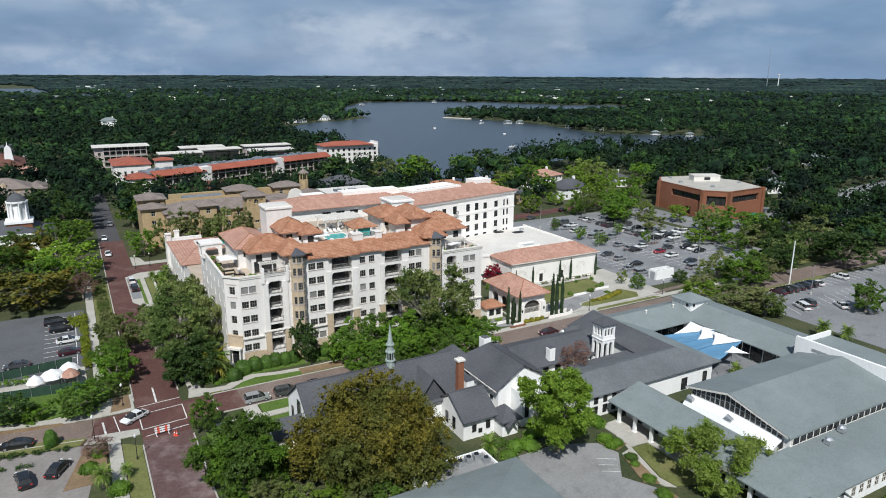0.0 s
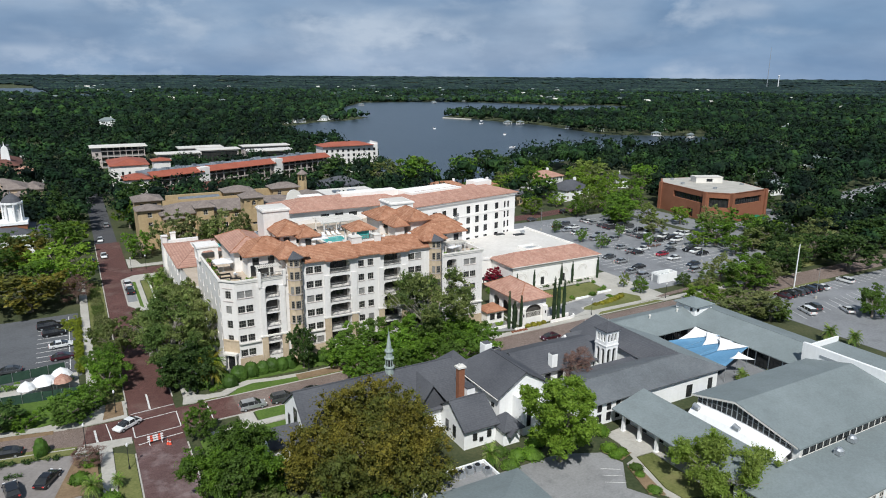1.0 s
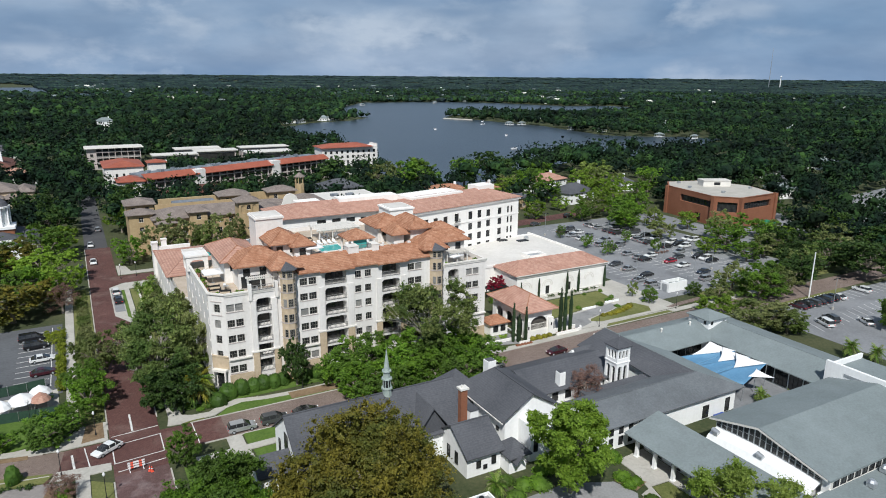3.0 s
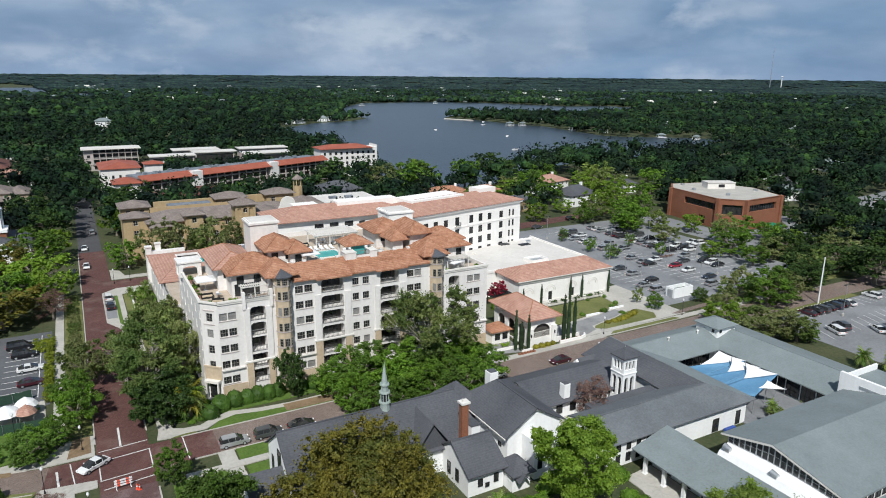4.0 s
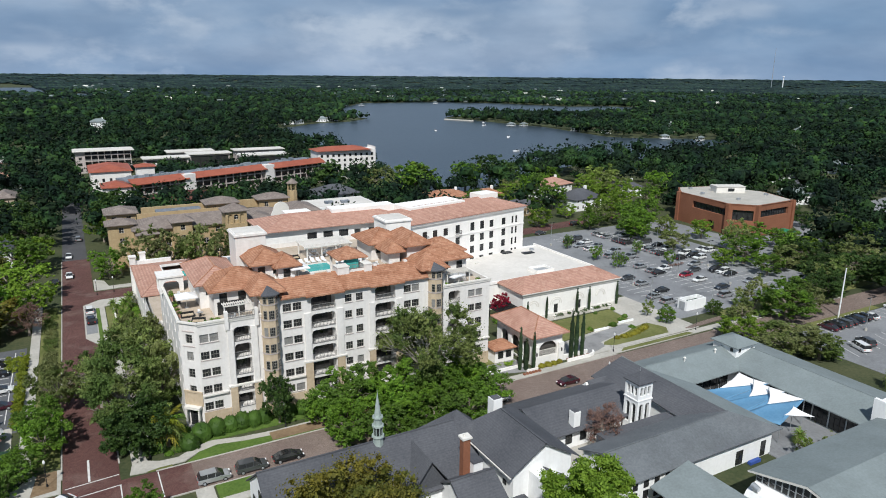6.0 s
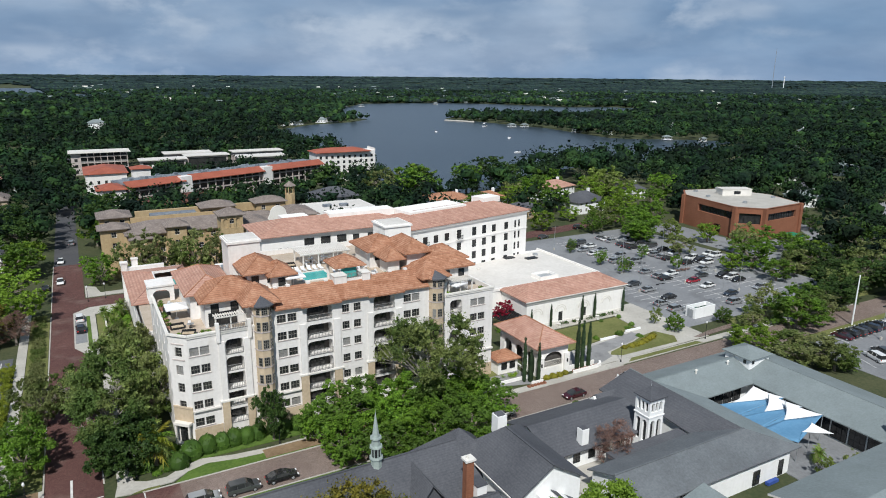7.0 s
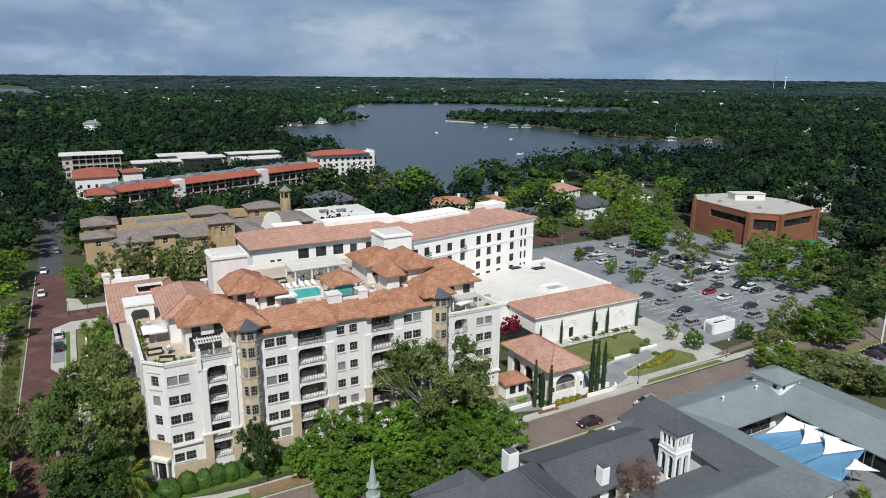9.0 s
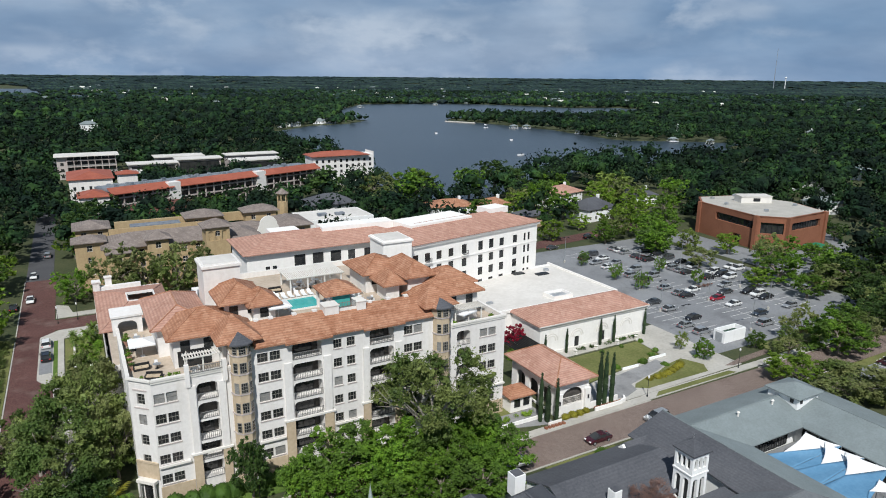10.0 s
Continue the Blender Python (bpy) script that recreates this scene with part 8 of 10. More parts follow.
def trunk_geo(seed, height, r, spread, forks=6):
    """A tapered trunk that forks into limbs and lesser branches."""
    rng = random.Random(seed)
    g = Geo()
    z0 = height * 0.45
    g.tube((0, 0, -0.1), (rng.uniform(-0.2, 0.2), rng.uniform(-0.2, 0.2), z0), r, r * 0.7, 8)
    for i in range(forks):
        a = 2 * math.pi * i / forks + rng.uniform(-0.4, 0.4)
        k = spread * rng.uniform(0.45, 0.75)
        mid = Vector((math.cos(a) * k * 0.5, math.sin(a) * k * 0.5, z0 + (height - z0) * 0.45))
        end = Vector((math.cos(a) * k, math.sin(a) * k, height * rng.uniform(0.85, 1.1)))
        g.tube((0, 0, z0 * 0.9), mid, r * 0.5, r * 0.32, 6).tube(mid, end, r * 0.32, r * 0.1, 5)
        for s in (-0.6, 0.6):
            e2 = mid + Vector((math.cos(a + s) * k * 0.45, math.sin(a + s) * k * 0.45, (height - z0) * 0.35))
            g.tube(mid, e2, r * 0.22, r * 0.06, 5)
        for k2 in range(4):
            b = rng.uniform(-1.2, 1.2) + a
            q = mid.lerp(end, rng.uniform(0.2, 1.0))
            g.tube(q, q + Vector((math.cos(b), math.sin(b), rng.uniform(0.1, 0.9))) * k * 0.5, r * 0.13, r * 0.03, 4)
    return g


TREE_KINDS = {
    "green": (LEAF_GREEN, "leafy green broadleaf tree", 0.0),
    "bright": (LEAF_BRIGHT, "fresh bright green broadleaf tree", 0.2),
    "dark": (LEAF_DARK, "dense dark green evergreen oak", 0.0),
    "olive": (LEAF_OLIVE, "olive-grey live oak with an open crown", 0.35),
    "shaggy": (LEAF_OLIVE, "shaggy olive-green oak with a dense crown", 0.3),
    "airy": (LEAF_AIRY, "airy light green oak with open branches", 0.75),
    "shaggygreen": (LEAF_GREEN, "dense green oak", 0.25),
    "oak": (LEAF_OAK, "open live oak with pale limbs", 0.9),
    "brown": (LEAF_BROWN, "broad oak with rusty olive spring leaves", 0.0),
    "pale": (LEAF_PALE, "light pale green young tree", 0.5),
    "red": (LEAF_RED, "small bare tree with reddish twigs", 0.3),
}
LEVELS = ((260, 24, 0.195), (175, 13, 0.285), (135, 11, 0.39))
TREES = {}


def plant(x, y, r, zc, kind, variant=0, level=1):
    """A tree whose crown is about r to a side with its middle at height zc."""
    key = (kind, variant, level)
    mat, label, gap = TREE_KINDS[kind]
    clumps, per, size = LEVELS[level]
    if kind == "red":
        clumps, per, size = 300, 50, 0.10
    turn = (x * 37 + y * 61) % 360
    if key not in TREES:
        t = empty("tree", (x, y, 0), turn, label=label, category="tree", group="trees of the town")
        crown = part("crown", crown_mesh(len(TREES) * 7 + 3, 6.0, 12.0, int(clumps * (1 - 0.3 * gap)), per, size, mat, gap), None, t, local=True)
        crown.location = (0, 0, 6.3)
        part("trunk", trunk_geo(len(TREES) + 11, 8.6, 0.42, 5.6, 9) if gap > 0.6 else trunk_geo(len(TREES) + 11, 7.0, 0.42, 5.0), BARK_PALE if gap > 0.6 else BARK, t, local=True)
        TREES[key] = t
        made = t
    else:
        made = copy_thing(TREES[key], pose(x, y, 0, 0, 0, turn))
    s = r / 6.0
    made.matrix_basis = pose(x, y, 0, 0, 0, turn) @ Matrix.Diagonal((s, s, zc / 7.0, 1))
    return made


def great_tree(x, y, r, zc, half, kind, seed, clumps, per, size, label, fine=1.0):
    """A large tree close to the view, with finer leaves."""
    mat, _, gap = TREE_KINDS[kind]
    t = empty("tree", (x, y, 0), label=label, category="tree", group="great trees")
    crown = part("crown", crown_mesh(seed, r, half * 2, clumps, per, size, mat, gap, fine), None, t, local=True)
    crown.location = (0, 0, zc)
    part("trunk", trunk_geo(seed, zc * (1.08 if gap > 0.3 else 1.0), 0.05 * r + 0.12, r * (0.9 if gap > 0.3 else 0.8), 9 if gap > 0.3 else 7), BARK_PALE if gap > 0.3 else BARK, t, local=True)


great_tree(21.7, -36.0, 13.0, 6.2, 5.0, "brown", 5, 1400, 38, 0.155, "broad spreading oak with rusty olive leaves", 0.62)
great_tree(3.2, -31.6, 7.2, 5.2, 5.0, "shaggygreen", 6, 800, 40, 0.15, "dense rounded green oak beside the avenue", 0.8)
great_tree(49.2, -45.4, 6.3, 8.2, 7.6, "bright", 7, 620, 40, 0.165, "tall fresh green tree by the parking court")
great_tree(64.7, -63.0, 7.8, 4.6, 3.5, "airy", 8, 480, 34, 0.14, "light feathery green tree by the covered walk")
great_tree(52.2, 3.4, 10.4, 11.0, 5.8, "oak", 9, 430, 36, 0.15, "tall open live oak in front of the apartments")
great_tree(2.2, 8.4, 6.0, 4.4, 4.2, "dark", 10, 430, 32, 0.18, "large dark live oak at the street corner", 0.8)
great_tree(1.0, 19.4, 8.8, 8.8, 5.6, "oak", 12, 390, 32, 0.16, "tall olive-grey live oak beside the avenue")
great_tree(0.6, 13.0, 6.2, 7.2, 4.4, "oak", 14, 250, 30, 0.16, "open grey-green live oak at the street corner")
NEAR = [(32.5, -5.0, 4.6, 4.4, "green"), (39.5, -8.0, 5.4, 4.4, "green"), (46.8, -8.6, 5.6, 4.4, "green"), (54.0, -8.2, 5.2, 4.3, "green"), (60.0, -5.0, 4.6, 4.4, "green"), (41.0, -2.5, 4.8, 5.0, "green"), (50.0, -3.0, 5.2, 5.0, "green"), (31.0, 2.4, 3.8, 4.8, "green"), (36.4, 3.4, 6.6, 5.4, "green"), (44.0, 1.6, 6.4, 5.6, "green"), (54.6, 0.6, 6.0, 5.0, "green"), (59.5, 2.6, 4.6, 4.2, "green"), (24.5, 6.4, 3.2, 5.8, "dark"), (4.2, 27.0, 6.4, 9.6, "oak"), (-2.2, 27.0, 4.6, 6.6, "oak"), (6.0, 36.0, 5.6, 8.4, "olive"), (5.6, 45.5, 4.6, 7.0, "olive"), (-8.6, 29.0, 4.8, 6.0, "olive"), (8.0, 20.4, 4.0, 8.2, "olive"),
        (-10.9, 13.4, 4.2, 4.6, "green"), (-10.8, 19.5, 3.6, 4.6, "green"), (1.2, -12.6, 2.9, 3.9, "green"), (-17.4, 3.4, 4.4, 3.6, "green"), (-27.6, 6.6, 4.6, 2.9, "dark"), (-34.5, 7.6, 5.0, 3.2, "dark"), (-24.0, 5.4, 2.6, 1.8, "green"), (-14.0, 7.2, 3.0, 3.2, "green"), (6.6, 44.0, 2.4, 3.4, "green"), (3.0, 49.0, 2.2, 2.6, "green"), (6.8, 53.0, 2.2, 3.0, "green")]
for i, (x, y, r, z, k) in enumerate(NEAR):
    plant(x, y, r, z, k, i % 2, 0)
WEST = [(-36, 98, 8.5, 7, "green"), (-50, 84, 9, 7, "green"), (-33, 118, 8, 6.6, "green"), (-52, 110, 9, 7, "brown"), (-22.5, 83, 6.4, 6.4, "green"), (-46, 70, 7.5, 6, "dark"), (-19.0, 97.8, 9.5, 7.0, "bright"), (-25.4, 70.5, 10.4, 6.2, "brown"), (-36.6, 74.9, 10.0, 6.4, "brown"), (-27.9, 109.7, 9.6, 7.4, "brown"), (-18.5, 125.4, 8.3, 7.4, "green"), (-15.0, 84.0, 6.4, 6.0, "bright"), (3.8, 112.5, 5.4, 5.2, "green"), (-15.0, 72.3, 4.4, 4.6, "red"),
        (-46, 92, 9, 7, "bright"), (-46, 116, 7, 5.4, "green"), (-16, 136, 6, 6, "bright"), (-17, 160, 8, 8, "dark"), (6.0, 175, 8, 8, "dark"), (14.0, 190, 9, 9, "dark"), (4.6, 160, 6, 6, "bright"), (8.0, 205, 6, 7, "dark"), (-24, 190, 9, 8, "dark")]
for i, (x, y, r, z, k) in enumerate(WEST):
    plant(x, y, r, z, k, i % 3)
COURT = [(12.9, 107.9, 5.8, 8.8, "olive"), (20.4, 106.8, 6.6, 9.0, "olive"), (28.0, 103.6, 6.2, 9.0, "olive"), (34.1, 105.2, 5.4, 8.6, "olive"), (16, 101, 5, 6, "olive"), (30, 178, 5, 5, "bright"), (39, 184, 5, 5, "bright"), (50, 196, 6, 6, "green"), (62, 206, 7, 6, "green")]
for i, (x, y, r, z, k) in enumerate(COURT):
    plant(x, y, r, z, k, i % 3)
EAST = [(195.0, -4.1, 10.4, 7.6, "dark"), (129.0, -16.6, 8.0, 4.6, "shaggy"), (134.0, -21.0, 4.8, 4.0, "shaggy"), (150.2, -1.8, 7.6, 5.6, "green"), (127.6, -6.6, 5.8, 3.7, "bright"), (121.2, 9.9, 2.4, 2.8, "green"), (170.5, 2.0, 6.6, 5.4, "dark"), (179.6, 25.0, 5.0, 4.2, "green"), (184.6, 37.0, 8.2, 6.0, "green"), (200.0, 67.4, 4.8, 4.6, "bright"),
        (178.0, 80.0, 7.4, 5.4, "green"), (172.0, 97.0, 5.0, 4.8, "green"), (184.8, 88.3, 6.0, 5.6, "green"), (158.5, -31.6, 4.6, 5.0, "green"), (156.6, -2.0, 6.0, 5.2, "olive"), (226.8, 27.6, 9.0, 8.0, "dark"), (220.8, 6.3, 9.6, 8.0, "dark"), (136.8, 9.0, 2.5, 2.3, "green"), (136.3, -22.4, 2.2, 2.4, "green"), (177.3, 59.9, 5.9, 4.6, "olive")]
for i, (x, y, r, z, k) in enumerate(EAST):
    plant(x, y, r, z, k, i % 2, 0 if x < 172 else 1)
BEHIND = [(142.2, 190.1, 12.4, 10.0, "green"), (128.8, 201.8, 9.5, 9.0, "olive"), (199.9, 213.1, 13.0, 10.0, "dark"), (166.0, 146.0, 7.6, 7.0, "bright"), (183.8, 150.4, 8.4, 9.0, "green"), (186.0, 106.1, 7.2, 8.0, "bright"), (111.5, 226.2, 12.2, 9.4, "dark"), (146.0, 140.0, 7.6, 7.0, "green"), (172.0, 152.0, 6.6, 7.4, "olive"),
          (200, 112, 7, 8, "bright"), (203, 97, 6, 6, "green"), (122, 178, 8, 8, "olive"), (152, 208, 10, 9, "dark"), (174, 196, 10, 9, "green"), (232, 34, 7, 7, "green"), (204, 34, 5.6, 5.6, "green")]
BEHIND += [(157.5, 110.5, 5.5, 5, 'bright'), (183.9, 136.4, 7.5, 7, 'green'), (178.7, 119.5, 5.0, 3.6, 'bright'), (200.7, 198.3, 9, 9, 'dark'), (226.9, 157.1, 9, 8, 'pale'), (222.3, 133.5, 7.5, 7, 'bright'), (182.3, 155.0, 7, 8, 'green'), (238.0, 166.0, 10, 9, 'pale'), (212.0, 178.0, 8, 8, 'green'), (250.0, 138.0, 8.5, 8, 'green'), (216.0, 150.0, 7, 7, 'bright'), (232.0, 148.0, 7.5, 7.5, 'olive'), (244.0, 118.0, 8, 7, 'green'), (208.0, 52.0, 6.4, 5.0, 'green'), (214.0, 44.0, 5.4, 4.2, 'green'), (252.0, 62.0, 5, 4.4, 'dark'), (258.0, 74.0, 6, 5, 'dark'), (222.0, 46.0, 4.4, 3.4, 'olive'), (153.0, 205.7, 9.5, 9, 'bright'), (227.4, 121.1, 7, 6, 'green'), (142.1, 209.0, 6, 7, 'olive'), (177.0, 38.4, 4.4, 3.6, 'bright'), (190.2, 26.4, 6.2, 4.8, 'olive')]
for i, (x, y, r, z, k) in enumerate(BEHIND):
    plant(x, y, r, z, k, i % 3, 2)
LOT = [(150, 7.0, 4.4, 5.0, "olive"), (163, 4.5, 5.6, 4.8, "green"), (180.4, 8.6, 7.4, 5.6, "dark"), (139.1, 2.3, 4.2, 3.8, "olive"), (210.0, 34.2, 6.0, 4.4, "bright"), (196, 50, 5.4, 6.4, "olive"), (188, 12, 5.6, 6.0, "dark"), (198, 24, 7, 6.4, "dark"), (206, 14, 8, 7, "olive"), (180, 6, 6, 6, "olive"), (196, 8, 7, 6, "dark"), (199, 31, 5.0, 4.2, "green"), (178, 78, 5, 5, "green"), (190, 76, 5, 5, "pale"), (144.5, 62, 2.2, 3.2, "green"), (145.6, 78, 2.0, 3.0, "green"), (162.0, 47.5, 2.0, 3.0, "green"),
       (145.0, 52, 2.4, 3.2, "green"), (162.5, 62, 2.0, 2.8, "green"), (186, 84, 6, 6, "green"), (121, 16.0, 1.8, 2.6, "pale"), (190, 97, 6, 6.0, "green"), (180, 101, 6, 6, "olive"), (225, -12, 8, 7, "dark"), (240, 6, 9, 8, "dark")]
for i, (x, y, r, z, k) in enumerate(LOT):
    plant(x, y, r, z, k, i % 3)
plant(68.6, -26.6, 3.9, 4.9, "red", 0)
plant(-15.2, -12.4, 2.6, 2.2, "red", 0)
for i, (x, y, r, z, k) in enumerate(((8.6, -40.6, 2.6, 2.6, "pale"), (12.2, -42.8, 2.8, 2.4, "bright"), (16.0, -43.6, 2.4, 2.6, "olive"), (20.0, -44.8, 2.4, 2.2, "green"), (5.2, -37.6, 2.8, 2.8, "shaggy"))):
    plant(x, y, r, z, k, i % 2, 0)
plant(95.0, -43.5, 2.0, 2.4, "pale", 1)
plant(99.5, -45.0, 1.8, 2.4, "olive", 1)


def build_palm(label, mats, x0, y0, scale, copies):
    t = empty("palm", (x0, y0, 0), label=label, category="palm", group="palms")
    part("trunk", Geo().cyl(0, 0, -0.1, 3.2, 0.26, 0.2, 8), BARK, t, local=True)
    rng = random.Random(5)
    for i in range(46):
        a = 2.4 * i + rng.uniform(-0.2, 0.2)
        up = 1.25 - 1.75 * i / 46 + rng.uniform(-0.15, 0.15)
        L = rng.uniform(1.7, 2.4)
        g = Geo()
        pts = []
        for k in range(6):
            s = k / 5
            rr = L * s * (0.62 + 0.3 * (1 - abs(up) * 0.5))
            pts.append(Vector((math.cos(a) * rr, math.sin(a) * rr, 3.2 + up * 2.2 * s - 1.1 * s * s)))
        side = Vector((-math.sin(a), math.cos(a), 0))
        for k in range(1, 6):
            for s in (1, -1):
                # paired leaflets that hang from the midrib
                w = 0.62 * math.sin(math.pi * (0.15 + 0.75 * k / 6)) * rng.uniform(0.8, 1.1)
                d = (pts[k] - pts[k - 1]) * 0.9
                tip = pts[k] + side * s * w + d * 0.7 + Vector((0, 0, -0.25))
                g.add([pts[k - 1], pts[k - 1] + d * 0.42, tip], [(0, 1, 2)])
                g.add([pts[k - 1] + d * 0.5, pts[k], tip + d * 0.55], [(0, 1, 2)])
        part("frond", g, mats[i % 4], t, local=True)
    t.matrix_basis = pose(x0, y0, 0) @ Matrix.Scale(scale, 4)
    for i, (x, y, s) in enumerate(copies):
        c = copy_thing(t, pose(x, y, 0, 0, 0, 40 * i))
        c.matrix_basis = c.matrix_basis @ Matrix.Scale(s, 4)


build_palm("short palm with arching yellow-green fronds", (LEAF_YELLOW, LEAF_GREEN, LEAF_YELLOW_GREEN, LEAF_PALE), 6.6, 7.4, 1.42, ())
build_palm("short palm with drooping green fronds", (LEAF_PALE, LEAF_GREEN, LEAF_OLIVE, LEAF_GREEN), -14.8, -21.7, 0.75, ((-11.6, -20.5, 0.65), (38.6, -42.0, 1.1), (132.9, -36.5, 1.2), (4.8, 72.0, 1.0), (5.8, 79.0, 1.1), (3.4, 67.0, 0.95), (6.6, 66.5, 1.0), (3.6, 77.5, 0.9), (6.9, 84.0, 1.0), (2.9, 82.0, 0.8), (98.0, -40.5, 0.8), (135.5, -40.5, 1.1)))


def build_cypress():
    rng = np.random.default_rng(8)
    n = 70
    z = rng.uniform(0.3, 6.6, n)
    a = rng.uniform(0, 6.28, n)
    rr = 0.42 * np.minimum(1, (7.0 - z) / 2.6) * np.minimum(1, 0.4 + z)
    c = np.stack([np.cos(a) * rr * 0.7, np.sin(a) * rr * 0.7, z], 1)
    V, F = leaf_tris(rng, c, np.full(n, 0.27), 22, 0.11, 1.7)
    zs = np.arange(0.5, 6.7, 0.42)
    Vl, Fl = lumps(rng, np.stack([zs * 0, zs * 0, zs], 1), 0.5 * np.minimum(1, (7.2 - zs) / 2.6) * np.minimum(1, 0.5 + zs), 2, 1.3, 0.05)
    V, F = np.vstack([V, Vl]), np.vstack([F, Fl + len(V)])
    t = empty("cypress", (75.0, 4.2, 0), label="slim dark column cypress", category="cypress", group="column cypresses")
    part("crown", mesh_np("crown", V, F, LEAF_CYPRESS), None, t, local=True)
    part("trunk", Geo().cyl(0, 0, -0.1, 6.2, 0.1, 0.03, 6), BARK, t, local=True)
    for x, y, s in ((76.2, 3.2, 1.0), (73.9, 4.8, 1.1), (86.6, 4.1, 1.3), (88.0, 4.2, 1.25), (89.6, 4.1, 1.2), (97.0, 26.2, 0.85), (106.6, 26.2, 0.95), (110.6, 26.2, 0.95), (120.2, 26.4, 0.95), (91.2, 26.2, 0.8)):
        c = copy_thing(t, pose(x, y, 0, 0, 0, x * 50 % 360))
        c.matrix_basis = c.matrix_basis @ Matrix.Diagonal((s * 0.72, s * 0.72, s * (1.25 if y < 10 else 1.0), 1))


build_cypress()


def build_shrub(label, mat, spots, name="shrub", group="clipped shrubs", squash=1.0):
    rng = np.random.default_rng(len(label))
    d = rng.normal(size=(26, 3))
    d /= np.linalg.norm(d, axis=1)[:, None]
    d[:, 2] = np.abs(d[:, 2])
    tight = "clipped" in label
    V, F = leaf_tris(rng, d * (0.80 if tight else 0.72), np.full(26, 0.26 if tight else 0.34), 30, 0.065 if tight else 0.10)
    Vl, Fl = lumps(rng, np.array([[0, 0, 0.25]]), np.array([0.86 if tight else 0.78]), 2, 0.85, 0.025 if tight else 0.05)
    V, F = np.vstack([V, Vl]), np.vstack([F, Fl + len(V)])
    V[:, 2] = np.maximum(V[:, 2], -0.02)
    me = mesh_np("foliage", V, F, mat)
    first = None
    for x, y, r, h in spots:
        if first is None:
            first = empty(name, (x, y, 0), label=label, category="shrub", group=group)
            part("foliage", me, None, first, local=True)
            part("stem", Geo().cyl(0, 0, -0.05, 0.6, 0.06, 0.04, 6), BARK, first, local=True)
            o = first
        else:
            o = copy_thing(first, pose(x, y, 0))
        if "round" in label:
            r, h = r * 1.1, h * 1.2
        o.matrix_basis = pose(x, y, 0.05, 0, 0, x * 71 % 360) @ Matrix.Diagonal((r, r, h, 1))


build_shrub("round clipped green shrub", LEAF_CLIPPED, [(9.6, 5.6, 1.7, 2.0), (11.8, 7.6, 1.9, 2.4), (14.4, 8.2, 1.8, 2.4), (16.6, 8.2, 1.6, 2.2), (18.6, 8.4, 1.7, 2.3), (20.6, 8.2, 1.6, 2.2), (22.4, 8.4, 1.5, 2.1), (8.6, 7.2, 1.5, 1.8), (27.0, 8.6, 1.5, 1.8), (29.2, 8.4, 1.6, 2.0), (31.4, 8.6, 1.5, 1.8),
            (-21.6, -5.2, 1.15, 2.5), (36, 8.6, 1.5, 1.8), (40, 8.6, 1.5, 1.8), (48, 8.6, 1.5, 1.8), (62.5, 8.0, 1.4, 1.8), (66.5, 8.0, 1.4, 1.6)])
build_shrub("low loose green shrub", LEAF_GREEN, [(4.6, 7.4, 1.3, 1.0), (4.4, 9.6, 1.5, 1.2), (6.0, 10.6, 1.4, 1.1), (7.6, 9.0, 1.3, 1.2), (8.0, 5.4, 0.9, 0.7), (6.4, 4.9, 0.8, 0.6), (9.4, 11.0, 1.2, 1.0), (87.4, 30.0, 2.0, 2.7), (85.2, 29.2, 1.9, 2.6), (89.2, 30.6, 1.2, 1.8), (5.0, 69.5, 1.6, 1.4), (6.4, 74.0, 1.8, 1.8), (4.0, 79.5, 1.3, 1.2), (7.2, 81.0, 1.5, 1.6), (5.4, 86.0, 1.3, 1.2), (7.4, 62.0, 1.5, 1.6), (3.0, 52.0, 1.6, 1.5), (7.6, 76.6, 1.2, 2.0), (58.2, -46.6, 1.5, 1.3), (59.2, -48.4, 1.2, 1.1), (57.8, -48.6, 1.2, 1.1), (58.2, -52.6, 1.2, 0.9), (57.4, -54.2, 0.9, 0.7), (56.4, -58.2, 1.2, 1.0), (55.4, -62.0, 1.4, 1.1), (55.2, -65.0, 1.5, 1.2), (46.0, -42.4, 2.0, 1.6), (44.0, -41.4, 1.7, 1.5), (41.4, -43.2, 1.6, 1.4), (51.8, -41.6, 1.6, 1.5), (76.4, -8.8, 1.6, 1.3), (98.5, -8.6, 1.9, 1.5), (101, -8.4, 2.0, 1.6), (104, -8.6, 1.6, 1.4), (88.5, -8.4, 1.3, 1.1), (54.8, -38.6, 1.6, 1.8), (57.4, -40.0, 1.8, 2.0), (60.6, -42.0, 1.6, 1.6), (48.6, -39.6, 1.6, 1.4), (42.2, -39.2, 1.5, 1.3),
            (-15.0, -12.0, 1.4, 1.3), (-16.5, -16.0, 1.6, 1.5), (-12.8, -24.0, 1.8, 2.0), (108.2, 14.6, 1.2, 1.1), (112.6, 16.4, 1.0, 0.9), (115.0, 17.8, 0.8, 1.0), (101.4, 15.0, 0.8, 0.9), (111.6, 11.6, 1.0, 0.7), (104.0, 22.6, 0.6, 0.8), (110, 23.0, 0.6, 0.8), (116, 23.2, 0.7, 0.9)])
